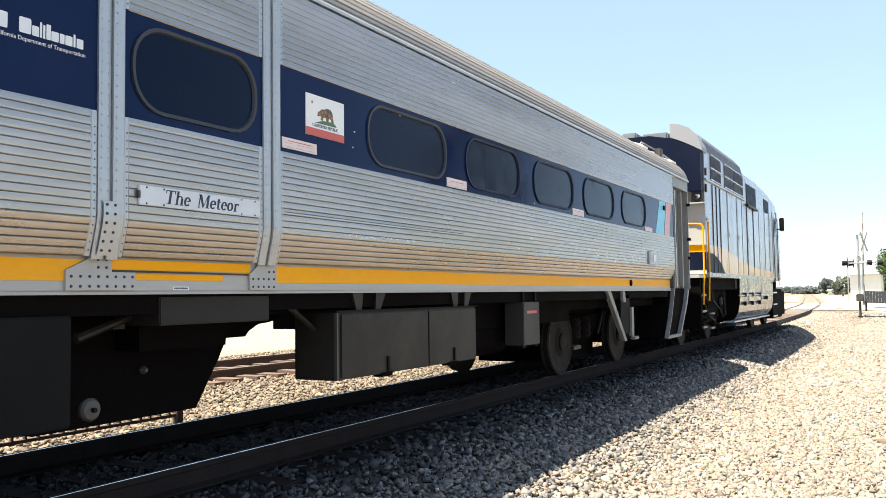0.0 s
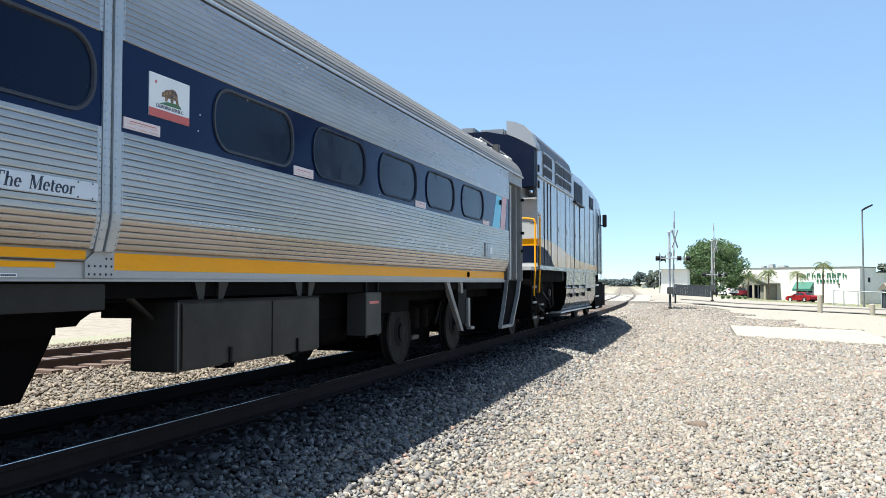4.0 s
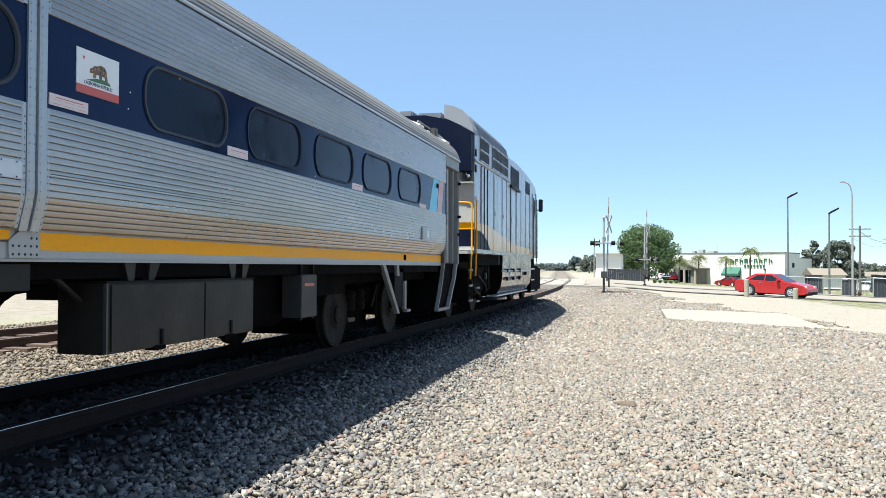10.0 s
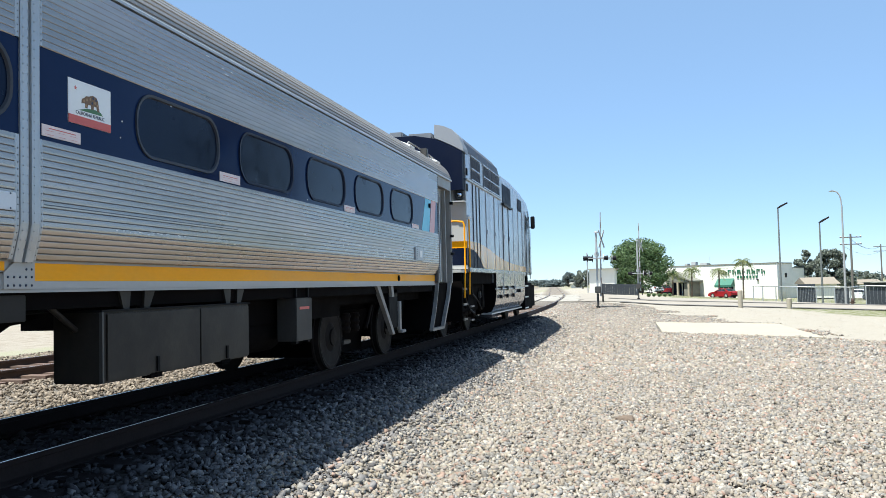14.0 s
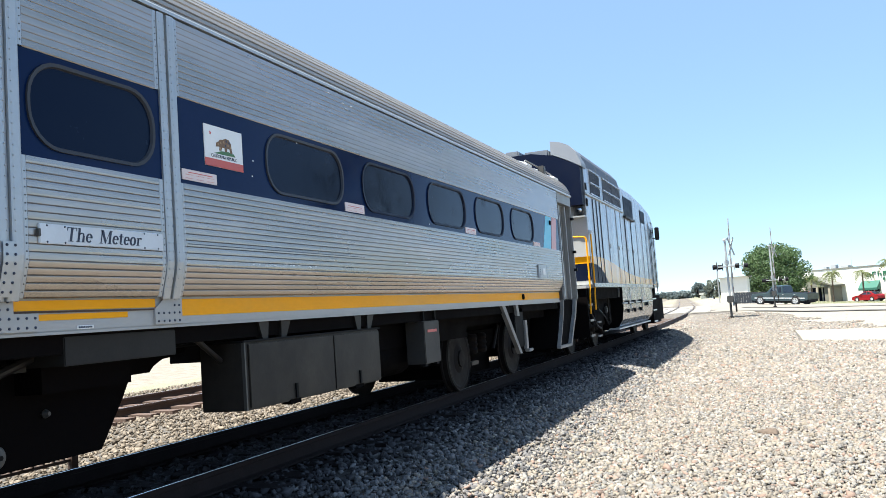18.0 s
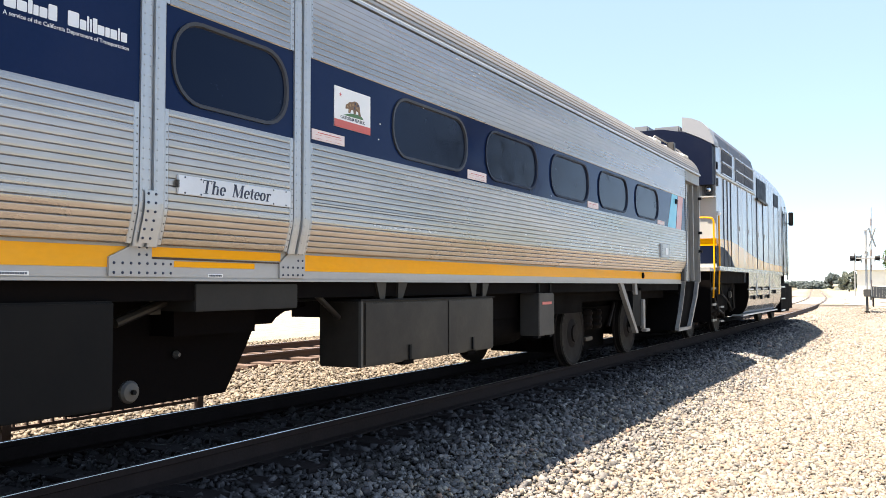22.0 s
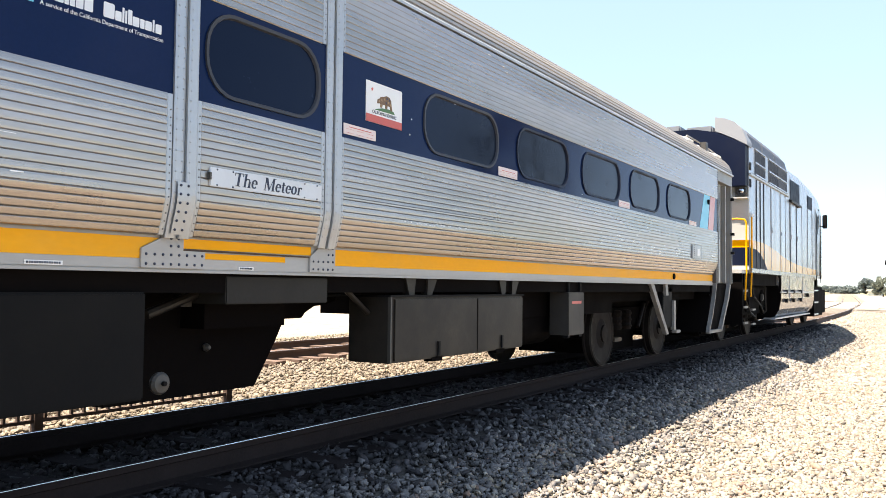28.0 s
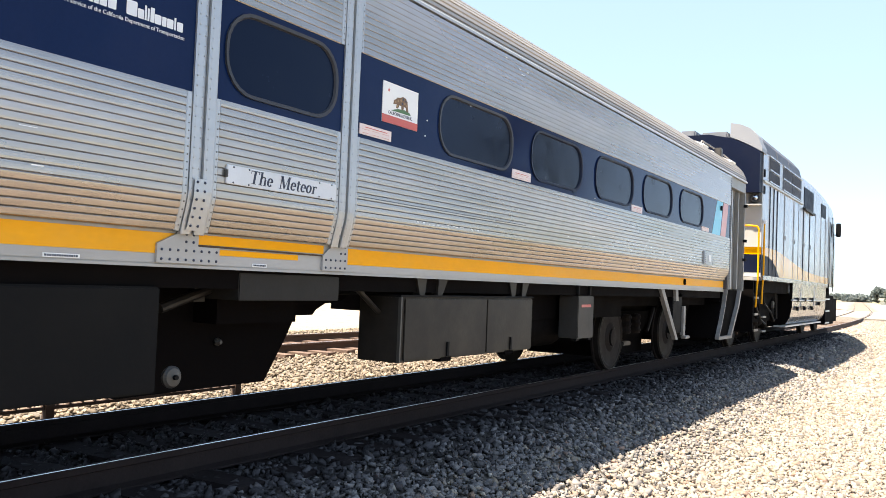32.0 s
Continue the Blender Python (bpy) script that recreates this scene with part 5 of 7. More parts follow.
def loco_body():
    sec = [(HWL, 1.50), (HWL, 4.06), (1.50, 4.27), (1.36, 4.45), (1.12, 4.585), (0.95, 4.62), (0.93, 4.30), (0, 4.30)]
    full = sec + [(-x, z) for x, z in sec[::-1][1:]]
    bm = bmesh.new()
    prev = None
    cab = [(HWL, 1.50), (HWL, 4.02), (1.50, 4.16), (1.36, 4.28), (1.12, 4.38), (0.95, 4.40), (0.93, 4.34), (0, 4.34)]
    low = cab + [(-x, z) for x, z in cab[::-1][1:]]
    stations = [(LY0, 1.0, 0.0, full), (22.76, 1.0, 0.0, full), (23.05, 1.0, 0.0, low), (25.0, 1.0, 0.0, low), (27.2, 1.0, -0.11, low), (28.7, 1.0, -0.26, low), (29.6, 0.97, -0.5, low), (30.8, 0.90, -1.1, low), (32.2, 0.78, -1.7, low), (33.4, 0.62, -2.1, low), (LY1, 0.45, -2.3, low)]
    for y, k, dz, shape in stations:
        row = [bm.verts.new((x * k, y, z + dz * (max(0, z - 1.5) / 2.7))) for x, z in shape]
        if prev:
            for i in range(len(row) - 1):
                bm.faces.new((prev[i], row[i], row[i + 1], prev[i + 1]))
        else:
            first = row
        prev = row
    bm.faces.new(prev)
    bm.faces.new(first)
    bmesh.ops.recalc_face_normals(bm, faces=bm.faces)
    part("carbody", bm, LOCO, loco, "silver painted carbody")
    # rear end: light lower part, blue hood face, yellow band, blue skirt
    prism(bm2 := bmesh.new(), [(-HWL, 1.5), (HWL, 1.5), (HWL, 3.2), (-HWL, 3.2)], 'y', LY0 - 0.05, LY0 + 0.01)
    part("rear_wall", bm2, LOCOG, loco, "pale grey rear wall")
    half = [(1.53, 3.2), (1.53, 4.03), (1.31, 4.15), (1.09, 4.26), (0.93, 4.33), (0.5, 4.42)]
    bm3 = prism(bmesh.new(), half + [(-a, c) for a, c in half[::-1]], 'y', LY0 - 0.26, LY0 + 0.01)
    part("rear_hood", bm3, LOCOB, loco, "dark blue rear hood")
    part("rear_arch", prism(bmesh.new(), [(0.93, 4.64), (1.13, 4.60), (1.32, 4.51), (1.47, 4.35), (1.565, 4.10), (1.565, 4.02), (1.31, 4.17), (1.09, 4.28), (0.93, 4.35)], 'y', LY0 - 0.25, LY0 + 0.25), ARCHG, loco, "pale grey arched hood end")
    part("roof_deck", prism(bmesh.new(), [(-1.3, 4.10), (0.93, 4.10), (0.93, 4.32), (0.3, 4.34), (-1.3, 4.30)], 'y', LY0 - 0.22, LY0 + 0.2), LOCOB, loco)
    part("yellow_band", B(-HWL, HWL + 0.003, LY0 - 0.054, LY0 - 0.046, 1.955, 2.105), YELLOW, loco, "yellow band across the rear")
    part("blue_band", B(-HWL, HWL + 0.003, LY0 - 0.054, LY0 - 0.046, 1.585, 1.955), LOCOB, loco, "dark blue band across the rear")
    # thin plate on the wall; the recess's shade is only its colour
    part("lamp_recess", B(1.28, 1.545, LY0 - 0.055, LY0 - 0.045, 2.96, 3.22), DOORG, loco, "shaded lamp recess")
    part("recess_ledge", B(1.27, 1.55, LY0 - 0.20, LY0 - 0.05, 2.945, 2.97), LOCOG, loco)
    part("rear_lamp", lathe(bmesh.new(), [(0.10, 0.0), (0.115, -0.06), (0.095, -0.10), (0.075, -0.10), (0.06, -0.06)], (1.43, LY0 - 0.06, 3.10), 'y', 18), EQUIPC, loco, "round rear lamp housing")
    part("lens", lathe(bmesh.new(), [(0.075, 0.0), (0.05, -0.03), (0.01, -0.04)], (1.43, LY0 - 0.12, 3.10), 'y', 18), CHROME, loco, "bright lamp reflector")
    part("hinge_box", B(1.46, 1.57, LY0 + 0.05, LY0 + 0.15, 3.55, 3.70), BLACK, loco)
    part("hinge_box", B(1.46, 1.57, LY0 + 0.05, LY0 + 0.15, 3.20, 3.36), BLACK, loco)
    # roof equipment
    for y, x0, x1, h in ((17.95, -0.12, 0.21, 0.20), (18.0, 0.30, 0.86, 0.15)):
        part("roof_box", B(x0, x1, y, y + 0.8, 4.28, 4.34 + h, bev=0.03), BOXG, loco, "grey roof equipment box")


def loco_side():
    x = HWL
    # curved yellow sweep over dark blue at the rear, then a thin yellow line to the front
    sw = [(LY0, 2.105), (18.75, 2.12), (19.2, 2.12), (19.6, 2.115), (20.1, 2.09), (20.9, 2.03), (21.6, 1.96), (22.4, 1.88), (23.4, 1.81), (24.6, 1.76), (26.5, 1.72), (28.9, 1.70)]
    lo = [(LY0, 1.955), (18.75, 1.94), (19.2, 1.88), (19.6, 1.77), (20.1, 1.54)] + [(y, 1.532) for y, z in sw[5:]]
    bm = bmesh.new()
    for i in range(len(sw) - 1):
        bm.faces.new([bm.verts.new((x + 0.0056, *p)) for p in (lo[i], lo[i + 1], sw[i + 1], sw[i])])
    part("yellow_sweep", bm, SWEEP, loco, "glossy orange-yellow field sweeping down along the side")
    bm = bmesh.new()
    for i in range(4):
        bm.faces.new([bm.verts.new((x + 0.0056, *p)) for p in ((lo[i][0], 1.535), (lo[i + 1][0], 1.532), lo[i + 1], lo[i])])
    part("blue_sweep", bm, LOCOB, loco, "dark blue field below the band")
    # upright battens and door seams
    for y, dark in ((18.86, 1), (19.28, 1), (19.68, 1), (20.55, 0), (21.78, 0), (22.5, 0), (23.2, 1), (24.22, 1), (25.22, 0), (26.3, 0), (27.2, 0)):
        part("batten", B(x - 0.005, x + (0.014 if dark else 0.009), y, y + (0.045 if dark else 0.030), 1.55, 3.42, bev=0.002), BATTEN if dark else SEAM, loco, "dark upright batten" if dark else "")
    for y0, y1 in ((20.65, 21.7), (21.9, 22.45), (23.35, 24.15), (24.35, 25.15)):
        d = part("engine_door", B(x - 0.004, x + 0.004, y0, y1, 1.62, 3.36, bev=0.002), LOCO, loco, "silver engine room door")
        part("latch", B(x + 0.004, x + 0.02, y0 + 0.05, y0 + 0.09, 2.40, 2.50), GALV, d)
    part("ledge", B(x - 0.02, x + 0.05, LY0, 29.0, 1.44, 1.53), TANK, loco, "silver frame ledge")
    part("rain_rail", B(x - 0.01, x + 0.035, LY0, 23.0, 3.44, 3.48), LOCOG, loco)
    part("lamp_bracket", prism(bmesh.new(), [(23.1, 3.38), (23.8, 3.39), (24.7, 3.36), (24.7, 3.31), (23.6, 3.33), (23.1, 3.33)], 'x', x, x + 0.07), EQUIP, loco)
    # radiator grilles in frames
    for y0, y1, z0, z1 in ((18.75, 19.25, 3.52, 3.74), (19.3, 19.85, 3.52, 3.74), (18.75, 19.25, 3.78, 4.02), (19.3, 19.85, 3.78, 4.02),
                           (20.3, 21.45, 3.52, 3.74), (21.52, 22.75, 3.52, 3.74), (20.3, 21.45, 3.78, 4.02), (21.52, 22.75, 3.78, 4.02)):
        g = part("radiator_grille", B(x - 0.01, x + 0.012, y0, y1, z0, z1), GRILLE, loco, "dark radiator grille")
        k = 9
        for i in range(k):
            a = y0 + (y1 - y0) * (i + 0.5) / k
            part("bar", B(x + 0.012, x + 0.022, a - 0.008, a + 0.008, z0 + 0.015, z1 - 0.015), GRILLE, g)
    for y0, y1 in ((18.72, 19.88), (20.27, 22.78)):
        bm = bmesh.new()
        for z in (3.50, 3.75, 4.03):
            box(bm, x, x + 0.03, y0, y1, z, z + 0.028)
        part("grille_frame", bm, LOCO, loco)
    # dark roof-corner grilles above
    for y0, y1 in ((18.3, 19.6), (19.7, 21.1), (21.2, 22.75)):
        part("corner_grille", prism(bmesh.new(), [(x + 0.006, 4.07), (1.507, 4.285), (1.365, 4.465), (1.12, 4.60), (1.10, 4.565), (1.34, 4.42), (1.48, 4.25), (x - 0.03, 4.06)], 'y', y0, y1), GRILLE, loco, "dark roof corner grille")
    part("dark_intake", B(x - 0.01, x + 0.012, 23.25, 24.80, 3.41, 3.93, bev=0.006), WINB, loco, "dark intake panel")
    c = part("cab_window", B(x - 0.03, x + 0.010, 26.27, 27.22, 3.43, 3.81, bev=0.008), WINB, loco, "dark cab side window")
    part("pane", B(x + 0.010, x + 0.014, 26.33, 27.16, 3.48, 3.77), WINB, c, "dark glass pane")
    d = part("cab_door", B(x - 0.01, x + 0.02, 27.9, 28.6, 1.55, 3.55, bev=0.01), LOCO, loco, "silver cab door")
    part("pane", B(x + 0.02, x + 0.024, 28.05, 28.45, 2.8, 3.35), CARGLASS, d)
    for y in (27.75, 28.6):
        part("grab_rail", tube(bmesh.new(), (x + 0.06, y, 1.3), (x + 0.06, y, 3.4), 0.012), EQUIPD, loco, "upright grab rail")
    part("cab_edge", B(x - 0.06, x + 0.012, 28.62, 28.80, 1.45, 3.62, bev=0.02), EQUIPD, loco, "dark cab corner strip")
    m = part("mirror", B(x + 0.03, x + 0.17, 29.35, 29.45, 3.05, 3.48, bev=0.02), EQUIPD, loco, "black side mirror")
    part("arm", B(x - 0.03, x + 0.12, 29.38, 29.42, 3.1, 3.13), EQUIPD, m)


def loco_below():
    part("main_frame", B(-1.45, 1.50, 21.75, 28.4, 1.20, 1.46), TANK, loco, "silver underframe edge")
    part("frame_end", B(-1.45, 1.46, LY0 - 0.1, 21.75, 1.18, 1.43), UNDER, loco, "black frame over the rear truck")
    part("centre_sill", B(-0.8, 0.62, LY0 - 0.6, 31.0, 0.42, 1.2), UNDER, loco)
    # silver fuel tank and boxes in three panels
    prof = [(1.22, 0.40), (1.40, 0.45), (1.50, 0.62), (1.545, 0.86), (1.555, 1.44), (-1.555, 1.44), (-1.545, 0.86), (-1.50, 0.62), (-1.40, 0.45), (-1.22, 0.40)]
    t = part("fuel_tank", prism(bmesh.new(), prof, 'y', 21.9, 27.6), TANK, loco, "dented silver fuel tank")
    # dark sheet added over the silver tank's end face
    part("tank_end", prism(bmesh.new(), prof, 'y', 21.84, 21.896), UNDER, t, "black rear end of the tank")
    for y in (23.1, 25.3):
        part("tank_seam", B(1.545, 1.562, y, y + 0.03, 0.88, 1.43), GALV, t)
    part("tank_ledge", B(1.54, 1.59, 21.75, 27.3, 1.02, 1.05), GALV, t, "pale ledge on the tank")
    for y, z in ((22.4, 1.0), (22.4, 0.78), (23.5, 1.0), (23.5, 0.78), (24.7, 1.0), (24.7, 0.78), (26.0, 0.9)):
        part("fitting", B(1.55, 1.61, y, y + 0.14, z, z + 0.10), BLACK, t, "dark pipe fitting")
    part("tank_edge", B(1.19, 1.46, 21.6, 27.4, 0.385, 0.42), GALV, t)
    # rear truck
    # added box that closes the bright gap below the rear of the loco
    part("traction_motor", B(-0.62, 0.60, 18.0, 22.0, 0.12, 0.8, bev=0.05), UNDER, loco, "black traction motor casing")
    truck(loco, 20.2, 2.74)
    truck(loco, 29.6, 2.74)
    for y, r in ((20.75, 0.26), (19.0, 0.16)):
        part("brake_pipe_coil", lathe(bmesh.new(), [(r, 0), (r + 0.03, 0.03), (r, 0.06), (r - 0.03, 0.03)], (1.28, y, 0.80), 'x', 18), UNDER, loco)
    part("side_casing", B(1.0, 1.30, 18.6, 21.5, 0.55, 1.18, bev=0.03), UNDER, loco, "black truck casing")
    for p in ([(1.32, 19.6, 1.2), (1.34, 19.65, 0.95), (1.36, 20.3, 0.75), (1.36, 20.7, 0.55)], [(1.34, 20.9, 1.2), (1.36, 20.95, 0.6)], [(1.30, 18.6, 1.1), (1.34, 19.3, 0.6), (1.34, 19.8, 0.5)]):
        part("hose", poly_tube(bmesh.new(), p, 0.02, 6), EQUIP, loco)
    part("valve", B(1.34, 1.40, 20.38, 20.48, 0.84, 1.00, bev=0.015), EQUIPC, loco)
    # steps at the rear corner with yellow rails
    s = part("corner_steps", B(1.05, 1.15, 17.62, 18.35, 0.40, 1.46), UNDER, loco, "black corner steps")
    for z in (0.40, 0.72, 1.05):
        part("step", B(1.10, 1.50, 17.78, 18.18, z, z + 0.03), EQUIP, s)
        part("step_lip", B(1.50, 1.52, 17.80, 18.16, z, z + 0.045), STRUTG, s, "pale step lip")
    part("step_side", B(1.1, 1.52, 17.60, 17.64, 0.40, 1.40), UNDER, s)
    s2 = part("corner_steps", B(1.05, 1.15, 18.55, 19.05, 0.36, 1.2), UNDER, loco, "black corner steps")
    for z in (0.36, 0.66):
        part("step_lip", B(1.48, 1.52, 18.60, 18.95, z, z + 0.035), STRUTG, s2, "pale step lip")
    part("platform", B(-1.4, 1.52, 17.55, LY0, 1.42, 1.48), LOCOG, loco, "rear platform")
    for pts in ([(1.55, 18.28, 0.95), (1.56, 18.28, 1.30), (1.58, 18.24, 1.50), (1.58, 18.24, 2.58)], [(1.52, 17.86, 0.88), (1.53, 17.88, 1.25), (1.53, 17.96, 1.45), (1.53, 17.96, 2.44), (1.50, 17.96, 2.51), (1.36, 17.96, 2.53), (0.9, 17.96, 2.53)]):
        part("hand_rail", poly_tube(bmesh.new(), pts, 0.018), YELLOW, loco, "yellow painted hand rail")
    part("rail_knob", lathe(bmesh.new(), [(0.03, -0.04), (0.05, 0), (0.03, 0.04)], (1.58, 18.24, 2.63), 'z', 10), WHITE, loco)
    # pilot steps at the front
    p = part("pilot", B(-1.0, 1.15, 31.2, 33.6, 0.2, 1.2, bev=0.1), UNDER, loco, "black pilot")
    part("cab_steps", B(1.0, 1.50, 27.9, 28.8, 0.30, 1.44, bev=0.02), UNDER, loco, "black cab steps")
    for z in (0.34, 0.70, 1.06):
        part("step_lip", B(1.49, 1.52, 27.95, 28.75, z, z + 0.04), WHITE, loco, "pale step lip")
    part("coupler", B(-0.12, 0.12, 17.2, 17.9, 0.72, 1.0, bev=0.03), WHEEL, loco)
    part("hose", poly_tube(bmesh.new(), [(1.1, 17.6, 1.0), (1.1, 17.2, 0.6), (1.1, 16.9, 0.75), (1.1, 16.5, 1.1)], 0.03, 6), YELLOW, loco, "yellow cable")


loco_body()
loco_side()
loco_below()


# ---- by the street ----
def on_ground(x, y, sink=0.0):
    return (x, y, ground_z(x, y) - sink)


PANELC = mat("panel_concrete", (0.29, 0.265, 0.225), rough=0.85, var=0.12, scale=2, fine=40, bump=0.1, obj_random=0.3)


def crossing_panels():
    t = thing("crossing_panels", "pale concrete crossing panels between the rails", "crossing", kind="structure")
    me = bpy.data.meshes.new("panel")
    bm = B(-0.62, 0.62, -1.17, 1.17, -0.14, 0.006, bev=0.01)
    bm.to_mesh(me)
    bm.free()
    me.materials.append(PANELC)
    for cx in (track_x, second_x):
        for k in range(12):
            y = 57.6 + k * 2.4
            for dx in (0.0, 1.48, -1.48):
                o = new("panel", me)
                o.parent = t
                yy = y - 0.577 * dx
                o.location = (cx(yy) + dx, yy, -0.022 if cx is track_x else -0.052)
    return t


crossing_panels()


def concrete_pad():
    bm = bmesh.new()
    pts = [(5.87, 29.0), (10.2, 25.6), (10.1, 33.6), (5.8, 36.0)]
    lo = [bm.verts.new((x, y, -0.72)) for x, y in pts]
    hi = [bm.verts.new((x, y, -0.545)) for x, y in pts]
    bm.faces.new(hi)
    for i in range(4):
        bm.faces.new((lo[i], lo[(i + 1) % 4], hi[(i + 1) % 4], hi[i]))
    bmesh.ops.recalc_face_normals(bm, faces=bm.faces)
    tagged(part("concrete_pad", bm, CONC), "flat pale concrete slab set in the gravel", "slab", kind="structure")


concrete_pad()


BANDS = mat("faded_red", (0.19, 0.15, 0.14), rough=0.6, var=0.15)


def gate_signal(name, x, y, top, label, arm_lean=0.02, cross_z=3.55, lamp_z=2.45):
    """A crossing signal: mast, crossbuck, paired lamps with hoods, bell, gate machine and upright gate arm."""
    z = ground_z(x, y)
    t = thing(name, label, "crossing signal", at=(x, y, z))
    part("mast", tube(bmesh.new(), (x, y, z - 0.1), (x, y, z + cross_z + 0.35), 0.058, 10), SIGNAL, t, "silver mast")
    # lower length of the mast drawn as a slightly wider dark tube
    part("mast_foot", tube(bmesh.new(), (x, y, z - 0.1), (x, y, z + 0.85), 0.064, 10), EQUIPC, t, "dark lower length of the mast")
    part("base", B(x - 0.13, x + 0.13, y - 0.13, y + 0.13, z - 0.1, z + 0.12, bev=0.02), EQUIP, t)
    bm = bmesh.new()
    for s in (1, -1):
        m = Matrix.Translation((x + 0.30, y - 0.08, z + cross_z)) @ pose(0, 0, 0, 0, 58 * s, 62)
        b2 = B(-0.58, 0.58, -0.012, 0.012, -0.055, 0.055)
        b2.transform(m)
        me = bpy.data.meshes.new("tmp")
        b2.to_mesh(me)
        b2.free()
        bm.from_mesh(me)
        bpy.data.meshes.remove(me)
    part("crossbuck", bm, POLE, t, "crossed sign boards seen edge-on")
    for dy in (-0.32, 0.32):
        for face, dx in ((-1, -0.36 + 0.4 * dy), (1, 0.62 + 0.7 * dy)):
            l = part("lamp", lathe(bmesh.new(), [(0.22, 0.0), (0.23, face * 0.03), (0.12, face * 0.05)], (x + dx, y + dy, z + lamp_z), 'x', 20), BLACK if face < 0 else SIGNAL, t, "round lamp background disc")
            part("hood", lathe(bmesh.new(), [(0.12, 0.0), (0.14, face * 0.22), (0.13, face * 0.22), (0.10, face * 0.02)], (x + dx + 0.04 * face, y + dy, z + lamp_z), 'x', 16), BLACK, l)
            part("lens", lathe(bmesh.new(), [(0.12, 0.0), (0.09, face * 0.03)], (x + dx + 0.05 * face, y + dy, z + lamp_z), 'x', 16), LAMPRED, l, "red signal lens")
    part("lamp_bar", B(x - 0.45, x + 0.80, y - 0.4, y + 0.4, z + lamp_z - 0.03, z + lamp_z + 0.03), SIGNAL, t)
    part("junction_box", B(x - 0.12, x + 0.12, y - 0.14, y + 0.14, z + lamp_z + 0.1, z + lamp_z + 0.34, bev=0.02), SIGNAL, t)
    part("sign", B(x - 0.05, x + 0.06, y - 0.3, y + 0.3, z + lamp_z + 0.36, z + lamp_z + 0.60), SIGNAL, t, "small track-count sign seen edge-on")
    part("bell", lathe(bmesh.new(), [(0.13, 0.0), (0.12, 0.06), (0.05, 0.10)], (x, y, z + cross_z + 0.36), 'z', 14), SIGNAL, t)
    m = part("gate_machine", B(x - 0.16, x + 0.20, y - 0.22, y + 0.22, z + 0.88, z + 1.26, bev=0.03), EQUIPC, t, "dark gate machine box")
    part("counterweight", B(x + 0.25, x + 0.33, y - 0.25, y + 0.25, z + 0.35, z + 0.9, bev=0.02), EQUIP, m)
    a = part("gate_arm", tube(bmesh.new(), (x + 0.17, y, z + 0.7), (x + 0.17 + arm_lean * top, y, z + top), 0.055, 6, 0.03), SIGNAL, t, "raised gate arm with red bands")
    k = 1.4
    while k < top - 0.3:
        f = k / top
        part("red_band", tube(bmesh.new(), (x + 0.17 + arm_lean * k, y, z + k), (x + 0.17 + arm_lean * (k + 0.35), y, z + k + 0.35), 0.058 - 0.022 * f, 6, 0.055 - 0.022 * f), BANDS, a)
        k += 0.8
    return t


gate_signal("crossing_signal", 2.90, 49.6, 5.55, "silver crossing signal with crossbuck and raised gate beside the tracks", cross_z=3.98, lamp_z=2.88)
gate_signal("crossing_signal", 5.22, 68.0, 6.0, "silver crossing signal with raised gate on the street median", arm_lean=0.0, cross_z=4.25, lamp_z=2.05)


def bollard(x, y, h, r):
    z = ground_z(x, y)
    t = thing("bollard", "pale concrete bollard at the street edge", "bollard", at=(x, y, z), group="bollards by the street")
    part("post", lathe(bmesh.new(), [(r, -0.1), (r, h - 0.05), (r * 0.85, h), (0.02, h + 0.015)], (x, y, z), 'z', 14), CONC, t)
    return t


bollard(11.1, 53.4, 1.06, 0.14)
bollard(14.0, 54.4, 0.65, 0.15)


def light_pole(x, y, top, arm, label, curved=False):
    z = ground_z(x, y)
    m = POLE if curved else POLED
    t = thing("street_light", label, "street light", at=(x, y, z), group="lights by the street")
    part("pole", tube(bmesh.new(), (x, y, z - 0.2), (x, y, top), 0.10, 10, 0.065), m, t)
    if curved:
        pts = [(x, y, top - 0.1), (x - 0.04, y, top + 0.45), (x - 0.14, y, top + 0.85), (x - 0.34, y, top + 1.12), (x - 0.62, y, top + 1.20)]
        part("arm", poly_tube(bmesh.new(), pts, 0.055, 8), m, t, "curved pole top")
        head = prism(bmesh.new(), [(x - 0.95, top + 1.17), (x - 0.60, top + 1.14), (x - 0.58, top + 1.24), (x - 0.75, top + 1.27)], 'y', y - 0.14, y + 0.14)
        part("lamp_head", head, m, t, "small pale lamp head")
    else:
        head = prism(bmesh.new(), [(x - 0.03, top - 0.06), (x + arm, top + 0.42), (x + arm - 0.02, top + 0.56), (x + 0.25, top + 0.30), (x - 0.05, top + 0.08)], 'y', y - 0.16, y + 0.16)
        part("lamp_head", head, EQUIP, t, "dark slanted lamp head")
    return t


light_pole(18.15, 83.5, 7.60, 0.85, "tall grey street light pole with a short arm")
light_pole(21.2, 81.0, 5.95, 0.80, "shorter grey street light pole with a short arm")
light_pole(21.65, 74.5, 6.95, -0.3, "pale tall light pole with a curved top beside the fence", curved=True)


